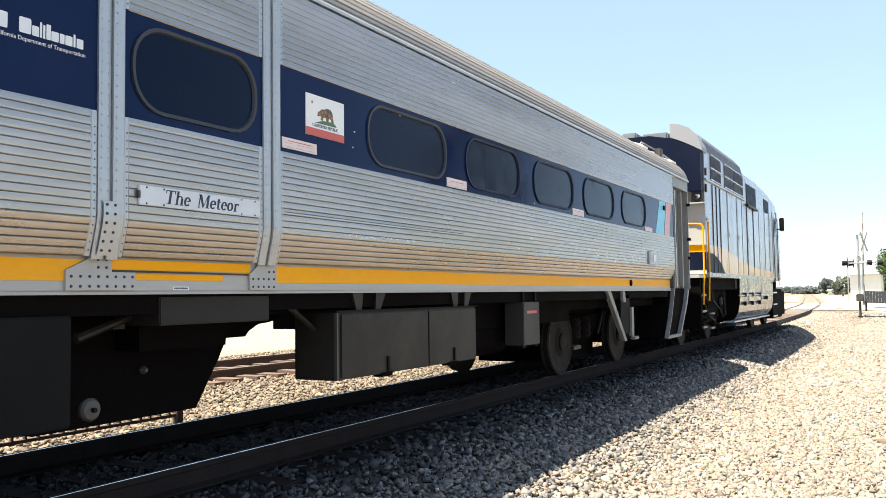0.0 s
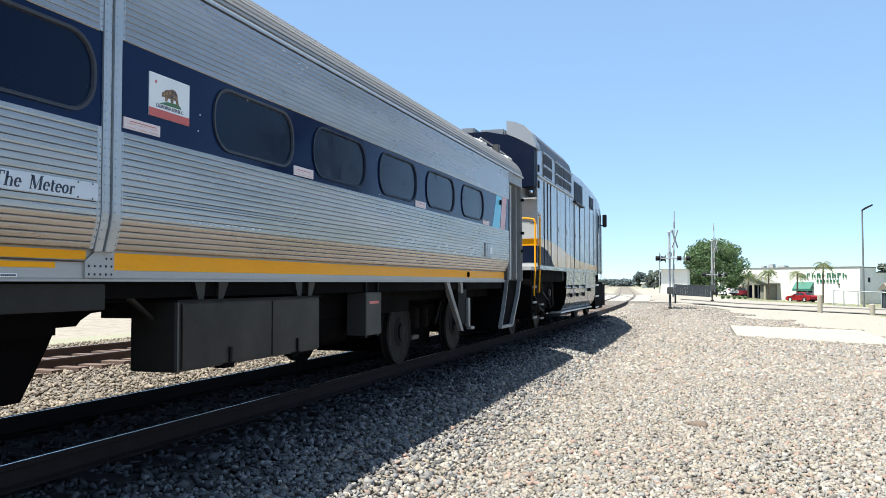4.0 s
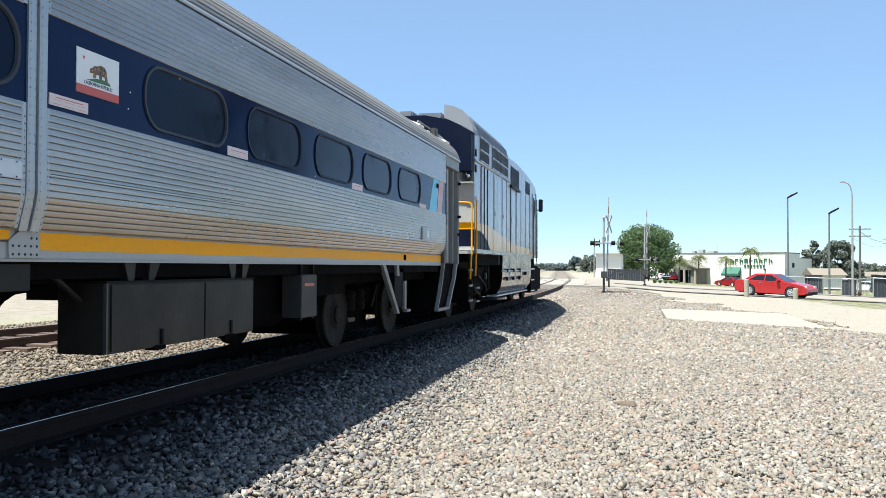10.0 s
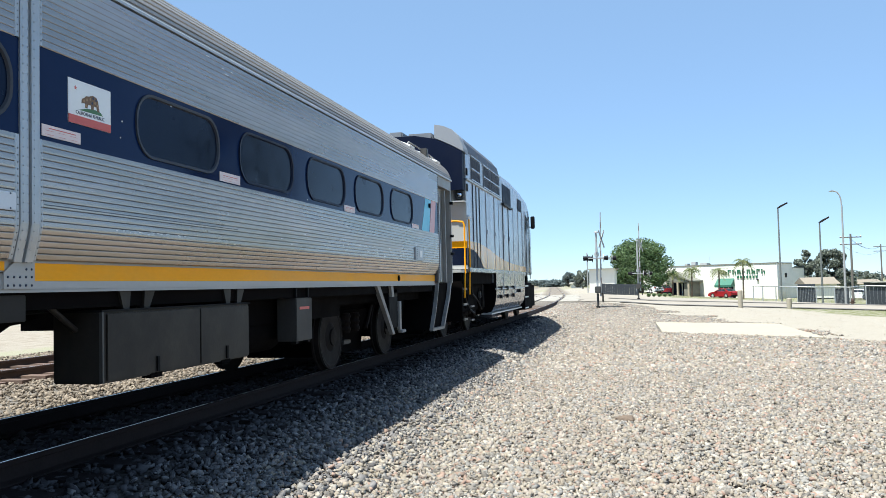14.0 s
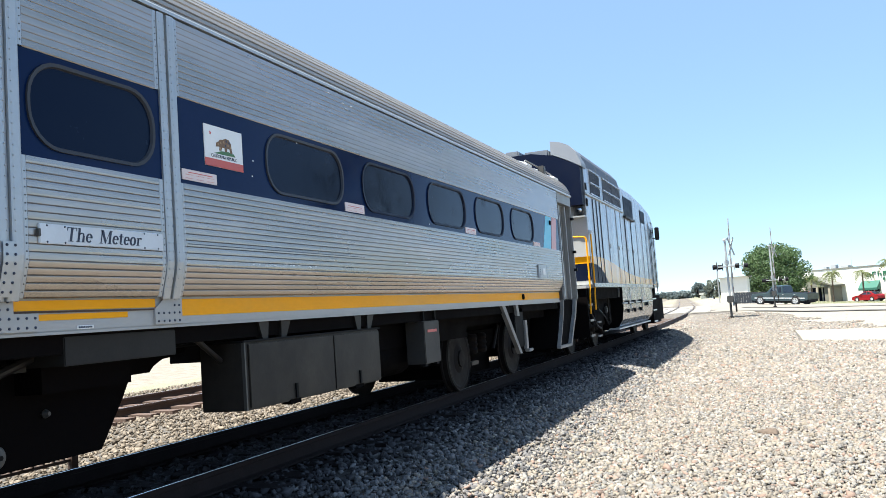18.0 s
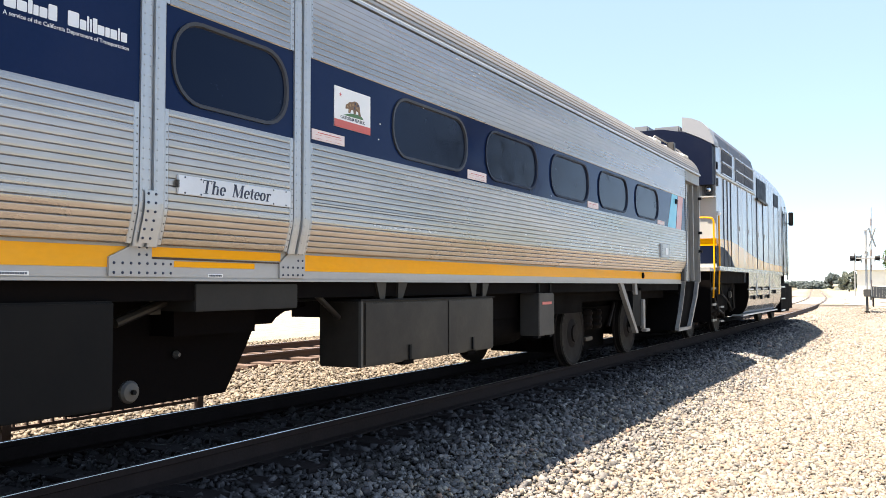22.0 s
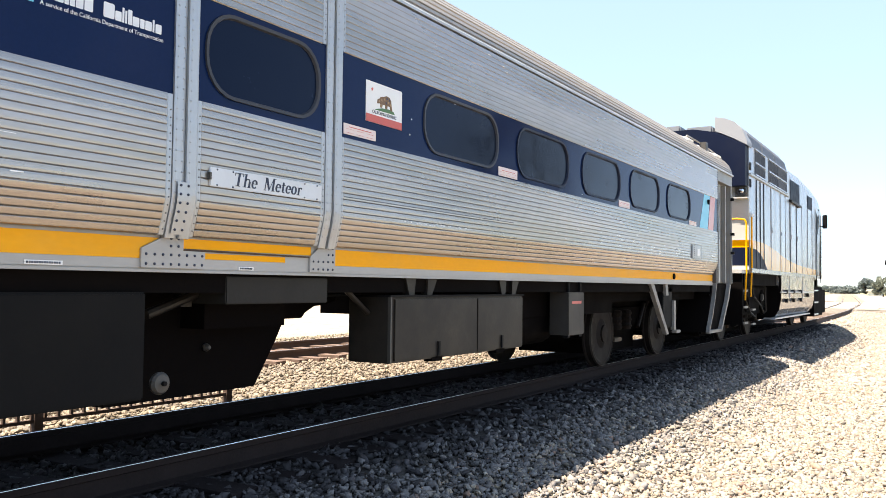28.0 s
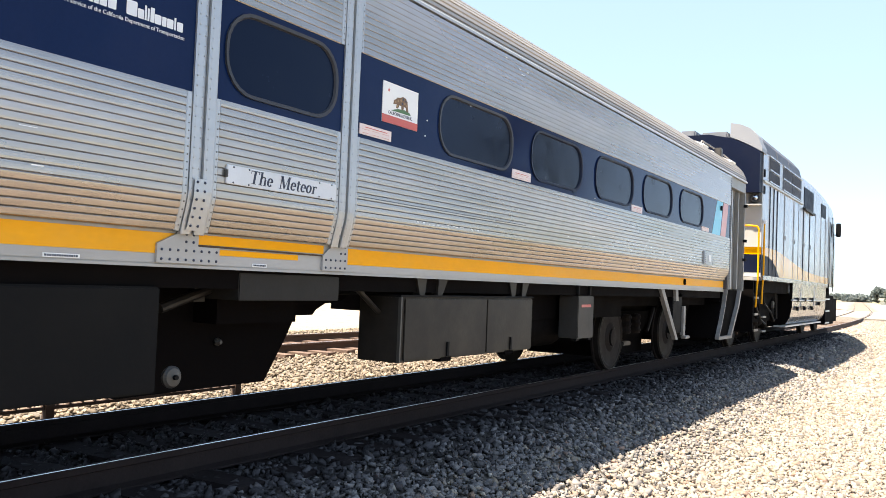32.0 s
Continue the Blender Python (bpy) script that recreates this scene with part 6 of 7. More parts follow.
def utility_pole(x, y, top, arms):
    z = ground_z(x, y)
    t = thing("utility_pole", "wooden utility pole with crossarms and wires", "utility pole", at=(x, y, z), group="utility poles")
    part("pole", tube(bmesh.new(), (x, y, z - 0.2), (x, y, top), 0.17, 10, 0.12), WOODP, t)
    for k in range(arms):
        a = part("crossarm", B(x - 1.3, x + 1.3, y - 0.06, y + 0.06, top - 0.5 - 0.9 * k, top - 0.38 - 0.9 * k), WOODP, t)
        for dx in (-1.2, -0.7, 0.7, 1.2):
            part("insulator", lathe(bmesh.new(), [(0.04, 0), (0.06, 0.08), (0.03, 0.14)], (x + dx, y, top - 0.38 - 0.9 * k), 'z', 8), GALV, a)
    return t


utility_pole(32.25, 118, 6.6, 2)
utility_pole(51.4, 178, 7.2, 2)
for z0, z1 in ((6.25, 6.85), (6.2, 6.8), (5.3, 5.9)):
    bm = bmesh.new()
    p0, p1 = Vector((31.4 + (z0 - 5.7), 118, z0)), Vector((51.4, 178, z1))
    pts = [p0.lerp(p1, i / 10) - Vector((0, 0, 1.0 * (1 - (2 * i / 10 - 1) ** 2))) for i in range(11)]
    tagged(part("power_line", poly_tube(bm, pts, 0.015, 4), BLACK), "thin dark overhead power line between poles", "cable")


def leaf_cloud(blobs, n, size, seed):
    """Many small leaf cards spread over the skins of uneven clumps."""
    rng = np.random.default_rng(seed)
    blobs = np.array(blobs, float)
    wgt = blobs[:, 3] ** 2
    which = rng.choice(len(blobs), n, p=wgt / wgt.sum())
    d = rng.normal(size=(n, 3))
    d /= np.linalg.norm(d, axis=1)[:, None]
    rad = blobs[which, 3] * (0.70 + 0.36 * rng.random(n))
    c = blobs[which, :3] + d * rad[:, None] * np.array((1, 1, 0.9))
    nrm = d + 0.7 * rng.normal(size=(n, 3))
    nrm /= np.linalg.norm(nrm, axis=1)[:, None]
    u = np.cross(nrm, rng.normal(size=(n, 3)))
    u /= np.linalg.norm(u, axis=1)[:, None]
    v = np.cross(nrm, u)
    s = size * (0.6 + 0.8 * rng.random(n))[:, None]
    co = np.stack([c - u * s, c + v * s * 0.5 + nrm * s * 0.12, c + u * s, c - v * s * 0.5 + nrm * s * 0.12], axis=1).reshape(-1, 3)
    me = bpy.data.meshes.new("leaves")
    me.vertices.add(len(co))
    me.vertices.foreach_set("co", co.astype(np.float32).ravel())
    me.loops.add(4 * n)
    me.loops.foreach_set("vertex_index", np.arange(4 * n, dtype=np.int32))
    me.polygons.add(n)
    me.polygons.foreach_set("loop_start", np.arange(0, 4 * n, 4, dtype=np.int32))
    me.update(calc_edges=True)
    return me


def tree(x, y, h, wid, seed, label, material=None, trunk_h=0.25, n=5000, size=0.22, clumps=46, skirt=0.12):
    rng = np.random.default_rng(seed)
    z = ground_z(x, y)
    t = thing("tree", label, "tree", at=(x, y, z))
    th = h * trunk_h
    bm = bmesh.new()
    tube(bm, (0, 0, -0.2), (0.05 * wid * 0.1, 0, th), 0.045 * wid, 10, 0.03 * wid)
    for k in range(6):
        a = k * 1.05 + rng.random()
        tube(bm, (0, 0, th * 0.9), (0.28 * wid * math.cos(a), 0.28 * wid * math.sin(a), h * 0.62), 0.022 * wid, 7, 0.008 * wid)
    bm.transform(Matrix.Translation((x, y, z)))
    part("trunk", bm, BARK, t)
    blobs = []
    for k in range(clumps):
        a = rng.random() * 2 * math.pi
        u = rng.random()
        zz = h * skirt + (h * (1 - skirt)) * (0.08 + 0.84 * u)
        f = (zz - h * skirt) / (h * (1 - skirt))
        rr = 0.5 * wid * (math.sin(math.pi * min(1, 0.18 + 0.80 * f)) ** 0.6) * (0.62 + 0.3 * rng.random())
        blobs.append((rr * math.cos(a), rr * math.sin(a), zz, wid * (0.085 + 0.06 * rng.random())))
    me = leaf_cloud(blobs, n, size, seed)
    me.materials.append(material or LEAF)
    c = new("crown", me)
    c.parent = t
    tagged(c, label="dense crown of small leaves", kind="stuff")
    return t


tree(5.75, 126, 7.7, 8.9, 3, "broad dense green shade tree by the parking lot", n=24000, clumps=110, size=0.15, skirt=0.06)
tree(22.58, 50.2, 14.6, 7.6, 41, "tall pale grey-green tree at the street corner", LEAFD, n=16000, size=0.13, skirt=0.50, trunk_h=0.52)
tree(36.6, 150, 7.9, 6.4, 5, "dark rounded tree behind the houses", LEAFD, n=9000, size=0.24)
tree(33.0, 152, 8.4, 1.9, 6, "tall narrow dark tree behind the houses", LEAFD, n=1200, size=0.26)
tree(31.2, 151, 6.4, 3.8, 16, "dull green tree behind the store", LEAFD, n=4500, size=0.26)
tree(27.0, 150, 5.4, 3.4, 7, "dark tree behind the store roof", LEAFD, n=2200, size=0.26)
tree(38.9, 149, 4.3, 2.4, 17, "small dark tree behind the houses", LEAFD, n=1500, size=0.26)
tree(45.5, 165, 4.0, 4.4, 8, "low spreading tree beside a house", LEAFD, n=3000, size=0.28)
tree(17.5, 158, 5.9, 2.6, 18, "small tree showing over the store roof", LEAFD, n=900, size=0.26)
tree(-5.0, 165, 3.4, 3.4, 9, "slim dark tree by the far tracks", LEAFD, n=2200, size=0.3)
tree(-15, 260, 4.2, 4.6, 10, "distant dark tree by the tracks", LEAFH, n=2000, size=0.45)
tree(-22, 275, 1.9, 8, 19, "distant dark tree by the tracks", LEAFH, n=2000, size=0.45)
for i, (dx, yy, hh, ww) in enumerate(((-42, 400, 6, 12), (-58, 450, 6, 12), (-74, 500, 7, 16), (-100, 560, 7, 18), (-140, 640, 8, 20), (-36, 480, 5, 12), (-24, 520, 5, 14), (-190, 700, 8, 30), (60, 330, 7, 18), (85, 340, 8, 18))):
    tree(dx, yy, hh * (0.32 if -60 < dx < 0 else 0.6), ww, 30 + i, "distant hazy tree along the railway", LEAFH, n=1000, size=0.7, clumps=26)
thin = thing("signal_pole", "thin grey pole beside the white building", "pole", at=on_ground(-0.45, 100))
part("pole", tube(bmesh.new(), (-0.45, 100, ground_z(-0.45, 100) - 0.1), (-0.45, 100, 4.6), 0.06, 8), POLE, thin)


def palm(x, y, h, seed):
    rng = np.random.default_rng(seed)
    z = ground_z(x, y)
    t = thing("palm_tree", "small palm with drooping fronds before the store", "palm", at=(x, y, z), group="palms before the store")
    part("trunk", tube(bmesh.new(), (x, y, z - 0.1), (x + 0.1, y, z + h), 0.13, 8, 0.10), BARK, t)
    for k in range(26):
        a = 2 * math.pi * k / 26 + rng.random() * 0.3
        el = 0.2 + 0.9 * rng.random()
        L = 1.35 + 0.45 * rng.random()
        pts = []
        for i in range(6):
            f = i / 5
            r = L * f
            pts.append(Vector((x + 0.1 + r * math.cos(a), y + r * math.sin(a), z + h + r * math.tan(el) * 0.6 - 0.62 * r * r)))
        bm = bmesh.new()
        side = Vector((-math.sin(a), math.cos(a), 0))
        for p, q, f in zip(pts, pts[1:], (0.08, 0.19, 0.25, 0.22, 0.13)):
            for s in (1, -1):
                for g in (0.0, 0.5):
                    m0 = p.lerp(q, g)
                    m1 = p.lerp(q, g + 0.3)
                    tip = m0 + side * s * f * 2.0 + (q - p) * 0.5 - Vector((0, 0, f * 0.9))
                    bm.faces.new([bm.verts.new(c) for c in (m0, m1, tip)])
        part("frond", bm, PALM, t)
    return t


def store():
    """Low cream store along the street: gabled porch, green awning and green letters. Built with its front on the x axis, its corner at 0."""
    t = thing("store_building", "low cream stucco store with gabled porch and green sign", "building", at=(26.35, 138.7, 0))
    turn = Matrix.Translation((26.35, 138.7, 0)) @ Matrix.Rotation(radians(-30), 4, 'Z')

    def put(name, bm, material, parent, label="", kind=""):
        bm.transform(turn)
        return part(name, bm, material, parent, label, kind=kind)
    z0, z1, w = -2.4, 3.42, -24.0
    put("wall", B(w, 0, 0, 0.3, z0, z1), STUCCO, t, "cream stucco front wall")
    put("wall", B(-0.3, 0, 0.3, 6.2, z0, z1 - 0.02), STUCCO, t, "cream stucco side wall")
    put("wall", B(-0.3, 0, 6.2, 11.0, z0, z1 - 0.75), STUCCO, t, "lower cream stucco side wall")
    put("wall", B(w, w + 0.3, 0.3, 11.0, z0, z1 - 0.2), STUCCO, t)
    put("wall", B(w, 0, 11.0, 11.3, z0, z1 - 0.75), STUCCO, t)
    put("roof", B(w + 0.3, -0.3, 0.3, 11.0, z1 - 0.95, z1 - 0.8), SHINGLE, t)
    put("coping", B(w - 0.05, 0.06, -0.08, 0.36, z1, z1 + 0.16), SHINGLE, t, "dark roof coping")
    put("coping", B(-0.34, 0.06, 0.36, 6.2, z1 - 0.02, z1 + 0.13), SHINGLE, t, "dark roof coping")
    put("coping", B(-0.34, 0.06, 6.2, 11.3, z1 - 0.75, z1 - 0.62), SHINGLE, t, "dark roof coping")
    for x, ww, h in ((-17.4, 0.5, 0.55), (-16.2, 0.8, 0.8), (-14.6, 1.2, 0.55)):
        put("roof_unit", B(x, x + ww, 4, 5, z1 - 0.8, z1 + h), LOCOG, t, "rooftop vent unit")
    put("antenna", tube(bmesh.new(), (-12.8, 4, z1 - 0.8), (-12.8, 4, z1 + 1.6), 0.025, 5), GALV, t)
    # gabled porch with a hipped right end
    p = put("porch_roof", prism(bmesh.new(), [(-19.0, 1.25), (-16.3, 2.55), (-12.2, 1.05), (-12.2, 0.85), (-16.3, 2.32), (-19.0, 1.05)], 'y', -4.0, 0), SHINGLE, t, "grey shingled porch gable")
    put("porch_gable", prism(bmesh.new(), [(-18.6, 1.1), (-16.3, 2.26), (-12.8, 0.98), (-12.8, 0.80), (-18.6, 0.85)], 'y', -3.8, -3.65), SHINGLE, p)
    for x in (-18.5, -16.9, -15.0, -13.1):
        put("porch_post", B(x, x + 0.30, -3.8, -3.5, z0, 1.0), CONC, p, "porch post")
    put("entrance", B(-17.6, -14.2, -0.08, 0, z0, 0.75), LOCOB, t, "dark glazed entrance")
    put("door_frame", B(-16.0, -15.8, -0.12, -0.08, z0, 0.75), WHITE, t)
    put("porch_wall", B(-13.9, -12.8, -3.4, 0, z0, 0.95), SHINGLE, t)
    put("awning", prism(bmesh.new(), [(-1.3, 0.20), (0, 1.25), (0, 0.0), (-1.3, -0.15)], 'x', -9.7, -6.9), AWN, t, "dark green awning")
    put("window", B(-9.6, -7.0, -0.05, 0, -1.2, 0.1), LOCOB, t, "dark shop window")
    for i in range(4):
        put("mullion", B(-9.6 + 0.84 * i, -9.52 + 0.84 * i, -0.09, -0.05, -1.2, 0.1), WHITE, t)
    # green letters that cannot be read from here, as plain bars
    bm = bmesh.new()
    for i in range(9):
        x = -8.7 + i * 0.78
        box(bm, x, x + 0.18, -0.12, -0.01, 1.85, 2.60)
        box(bm, x + 0.22, x + 0.52, -0.12, -0.01, 2.40 if i % 3 else 2.15, 2.60 if i % 2 else 2.40)
        if i % 3 != 1:
            box(bm, x + 0.40, x + 0.56, -0.12, -0.01, 1.85, 2.30)
    for i in range(7):
        box(bm, -6.4 + i * 0.50, -6.1 + i * 0.50, -0.10, -0.01, 1.22, 1.60)
    put("sign_bars", bm, SIGNG, t, "green sign lettering as bars", kind="stuff")
    put("vent", B(0, 0.05, 3, 3.8, 1.2, 1.9), EQUIP, t)
    put("wall_lamp", B(-3.2, -2.9, -0.2, 0, 0.85, 1.0), EQUIP, t)


store()
palm(13.4, 136, 4.3, 1)
palm(17.6, 138, 4.2, 2)
palm(20.6, 133, 5.7, 3)
palm(10.5, 135, 3.4, 4)


def far_house(x, y, w, d, h, roof, label, base=-1.5, wallm=None, roofm=None):
    t = thing("house", label, "house", at=on_ground(x, y))
    part("wall", B(x, x + w, y, y + d, base - 0.4, base + h), wallm or STUCCO, t)
    part("roof", prism(bmesh.new(), [(y - 0.5, base + h), (y + d / 2, base + h + roof), (y + d + 0.5, base + h)], 'x', x - 0.4, x + w + 0.4), roofm or SHINGLE, t)
    for k in range(3 if w > 5 else 0):
        part("window", B(x + w * (0.15 + 0.3 * k), x + w * (0.15 + 0.3 * k) + 1.1, y - 0.04, y, base + 1.0, base + 2.0), LOCOB, t)
    return t


far_house(29.4, 132, 4.0, 8, 1.6, 1.0, "low cream house with a tan shingled roof behind the fence", roofm=ROOFTAN)
far_house(40.6, 150, 3.4, 8, 1.3, 0.75, "low pale house with a tan shingled roof in the distance", roofm=ROOFTAN)
far_house(-0.47, 104, 3.0, 12, 3.4, 0.1, "small white flat-roofed building beside the tree", base=-0.6, wallm=STUCCO)
far_house(-10.0, 200, 2.6, 5, 1.0, 0.45, "distant pale trackside building", base=-0.15)
far_house(35.0, 118, 9, 6, 1.75, 0.1, "dark low shed beyond the fence", wallm=SLATE)


def mesh_fence():
    """Galvanised frame fence with some dark screen panels."""
    t = thing("fence", "galvanised fence with dark screen panels along the street", "fence", at=on_ground(20, 80))
    def post(x, y, h=1.75):
        z = ground_z(x, y)
        part("post", tube(bmesh.new(), (x, y, z - 0.1), (x, y, z + h), 0.05, 6), FENCE, t)
    line = [(15.78, 84.2), (16.56, 83.8), (17.57, 82.8), (19.05, 80.6), (20.5, 80.0), (21.6, 78.1), (22.7, 77.6), (23.35, 75.2), (26.5, 73.9), (31.0, 71.8)]
    for (xa, ya), (xb, yb) in zip(line, line[1:]):
        post(xa, ya)
        za, zb = ground_z(xa, ya), ground_z(xb, yb)
        part("top_rail", tube(bmesh.new(), (xa, ya, za + 1.72), (xb, yb, zb + 1.72), 0.045, 6), FENCE, t)
        part("low_rail", tube(bmesh.new(), (xa, ya, za + 0.15), (xb, yb, zb + 0.15), 0.02, 6), FENCE, t)
        k = 1
        while k < 12:
            f = k / 12
            part("wire", tube(bmesh.new(), (xa + (xb - xa) * f, ya + (yb - ya) * f, za + (zb - za) * f + 0.12), (xa + (xb - xa) * f, ya + (yb - ya) * f, za + (zb - za) * f + 1.72), 0.006, 4), FENCE, t)
            k += 1
    for xa, ya, xb, yb, h in ((19.1, 80.65, 20.45, 80.08, 1.95), (21.63, 78.15, 22.65, 77.7, 1.6), (23.4, 75.25, 26.45, 73.98, 1.3)):
        bm = bmesh.new()
        pts = [(xa, ya), (xb, yb), (xb, yb + 0.05), (xa, ya + 0.05)]
        z0 = ground_z(xa, ya)
        prism(bm, pts, 'z', z0 + 0.05, z0 + h)
        part("screen_panel", bm, SLATE, t, "dark screen panel")
    return t


mesh_fence()
lot = thing("lot_fence", "dark slatted fence around the parking lot under the tree", "fence", at=on_ground(1, 92))
for i in range(16):
    xx = 1.35 + i * 0.25
    zz = ground_z(xx, 92 - i * 0.1)
    part("slat", B(xx, xx + 0.24, 92 - i * 0.1, 92.06 - i * 0.1, zz, zz + 1.15), SLATE, lot)
shrub = thing("shrub_bed", "low green shrubs beside the median", "shrubs", at=on_ground(5.5, 80), kind="stuff")
me = leaf_cloud([(6.2 + 0.5 * i - 5.5, 84 + 0.4 * math.sin(i * 2) - 80, 0.12, 0.16 + 0.05 * math.sin(i * 3.1)) for i in range(5)], 600, 0.08, 77)
me.materials.append(LEAF)
sb = new("foliage", me)
sb.parent = shrub
hyd = thing("hydrant", "small rusty-orange hydrant beside the fence", "hydrant", at=on_ground(22.6, 76.5))
zh = ground_z(22.6, 76.5)
part("body", lathe(bmesh.new(), [(0.16, 0), (0.12, 0.06), (0.12, 0.5), (0.15, 0.52), (0.10, 0.66), (0.03, 0.7)], (22.6, 76.5, zh), 'z', 12), RUST, hyd)
part("outlet", tube(bmesh.new(), (22.38, 76.5, zh + 0.38), (22.82, 76.5, zh + 0.38), 0.06, 8), RUST, hyd)


def cable_guard():
    """A low rusty channel with teeth, standing in the ballast past the far rail."""
    x = -1.6
    t = thing("cable_guard", "low rusty toothed guard channel in the ballast beside the track", "guard rail", at=(x, 4.0, -0.22))
    part("channel", B(x - 0.02, x + 0.02, 0.5, 6.86, -0.085, -0.055), RUST, t)
    bm = bmesh.new()
    y = 0.6
    while y < 6.8:
        box(bm, x - 0.012, x + 0.012, y, y + 0.024, -0.055, 0.012)
        y += 0.125
    part("teeth", bm, RUST, t, kind="stuff")
    for y in (0.6, 4.62, 6.82):
        part("post", B(x - 0.03, x + 0.03, y, y + 0.08, -0.25, 0.04), RUST, t)


cable_guard()


# ---- vehicles ----
def wheel_parts(t, x, y, r, w, s, rimm):
    """Wheel at the side s (+1: the +y side) of a car that points along +x."""
    tw = part("wheel", lathe(bmesh.new(), [(r * 0.62, -w / 2), (r * 0.95, -w / 2), (r, -w * 0.3), (r, w * 0.3), (r * 0.95, w / 2), (r * 0.62, w / 2)], (x, y, r), 'y', 24), TYRE, t, "black tyre")
    bm = lathe(bmesh.new(), [(r * 0.66, s * w * 0.40), (r * 0.64, s * w * 0.54), (r * 0.55, s * w * 0.50), (r * 0.20, s * w * 0.50), (0.02, s * w * 0.54)], (x, y, r), 'y', 20)
    part("rim", bm, rimm, tw, "bright alloy rim")
    bm = bmesh.new()
    for k in range(5):
        a = 2 * math.pi * k / 5
        c, d = math.cos(a), math.sin(a)
        tube(bm, (x + 0.1 * r * c, y + s * w * 0.52, r + 0.1 * r * d), (x + 0.58 * r * c, y + s * w * 0.52, r + 0.58 * r * d), 0.028, 5)
    part("spokes", bm, rimm, tw)


def car(name, label, paint, L, W, lower, cabin, glass_side, wheels, r, rimm=RIM, category="car"):
    """lower: side outline of the body; cabin: outline of the upper body; glass_side: lists of side panes. The car points along +x, its base is at z 0."""
    t = thing(name, label, category)
    h = W / 2
    bm = bmesh.new()
    n = len(lower)
    rings = []
    for y, k in ((-h, 0.97), (-h * 0.97, 1.0), (h * 0.97, 1.0), (h, 0.97)):
        rings.append([bm.verts.new((x * (1 if abs(y) < h else 0.985), y, 0.42 + (z - 0.42) * k)) for x, z in lower])
    for a, b in zip(rings, rings[1:]):
        for i in range(n):
            bm.faces.new((a[i], a[(i + 1) % n], b[(i + 1) % n], b[i]))
    bm.faces.new(rings[0][::-1])
    bm.faces.new(rings[-1])
    bmesh.ops.recalc_face_normals(bm, faces=bm.faces)
    part("body", bm, paint, t)
    zb = min(z for x, z in cabin)
    zt = max(z for x, z in cabin)

    def inset(z):
        return h * (0.985 - 0.20 * (z - zb) / (zt - zb))
    bm = bmesh.new()
    a = [bm.verts.new((x, -inset(z), z)) for x, z in cabin]
    b = [bm.verts.new((x, inset(z), z)) for x, z in cabin]
    n = len(cabin)
    for i in range(n):
        bm.faces.new((a[i], a[(i + 1) % n], b[(i + 1) % n], b[i]))
    bm.faces.new(a[::-1])
    bm.faces.new(b)
    bmesh.ops.recalc_face_normals(bm, faces=bm.faces)
    bmesh.ops.bevel(bm, geom=[e for e in bm.edges], offset=0.03, segments=2, affect='EDGES', clamp_overlap=True)
    part("cabin", bm, paint, t, "painted roof and pillars")
    for s in (1, -1):
        for pane in glass_side:
            bm = bmesh.new()
            v = [bm.verts.new((x, s * (inset(z) + 0.006), z)) for x, z in pane]
            bm.faces.new(v if s < 0 else v[::-1])
            part("side_window", bm, CARGLASS, t, "dark side window")
    top = sorted(cabin, key=lambda p: -p[1])[:2]
    xr, xf = min(top[0][0], top[1][0]), max(top[0][0], top[1][0])
    base_f, base_r = max(cabin, key=lambda p: p[0]), min(cabin, key=lambda p: p[0])
    for (xa, za), (xb, zb2), nm in (((xf, zt), base_f, "windscreen"), ((xr, zt), base_r, "rear_window")):
        d = 1 if nm == "windscreen" else -1
        pa, pb = (xa + (xb - xa) * 0.10, za + (zb2 - za) * 0.10), (xa + (xb - xa) * 0.90, za + (zb2 - za) * 0.90)
        off = Vector((abs(za - zb2), abs(xb - xa))).normalized() * 0.008
        bm = bmesh.new()
        v = [bm.verts.new((p[0] + d * off.x, y, p[1] + off.y)) for p, y in ((pa, -inset(pa[1]) * 0.93), (pa, inset(pa[1]) * 0.93), (pb, inset(pb[1]) * 0.93), (pb, -inset(pb[1]) * 0.93))]
        bm.faces.new(v)
        part(nm, bm, CARGLASS, t, "dark glass")
    for x in wheels:
        for s in (1, -1):
            part("wheel_arch", lathe(bmesh.new(), [(r * 1.16, -s * 0.10), (r * 1.16, s * 0.012)], (x, s * h * 0.995, r), 'y', 24), BLACK, t)
            wheel_parts(t, x, s * (h - 0.065), r, 0.22, s, rimm)
    fx, bx = max(x for x, z in lower), min(x for x, z in lower)
    for s in (1, -1):
        part("head_lamp", B(fx - 0.42, fx - 0.10, s * h * 0.80 - 0.12, s * h * 0.80 + 0.12 + 0.05 * s, 0.62, 0.78, bev=0.02), LAMPCLR, t, "clear head lamp")
        part("tail_lamp", B(bx + 0.02, bx + 0.30, s * h * 0.84 - 0.10, s * h * 0.84 + 0.12 + 0.03 * s, 0.72, 0.92, bev=0.02), LAMPRED, t, "red tail lamp")
        part("wing_mirror", B(base_f[0] - 0.62, base_f[0] - 0.42, s * (h + 0.09) - 0.09, s * (h + 0.09) + 0.09, base_f[1] + 0.04, base_f[1] + 0.18, bev=0.03), paint, t)
        for dx in (0.0, -1.05):
            part("door_handle", B(base_f[0] - 1.75 + dx, base_f[0] - 1.58 + dx, s * (h + 0.012) - 0.012, s * (h + 0.012) + 0.012, base_f[1] - 0.10, base_f[1] - 0.07), CHROME, t)
    part("front_bumper", B(fx - 0.16, fx + 0.01, -h * 0.88, h * 0.88, 0.24, 0.44, bev=0.03), BLACK, t)
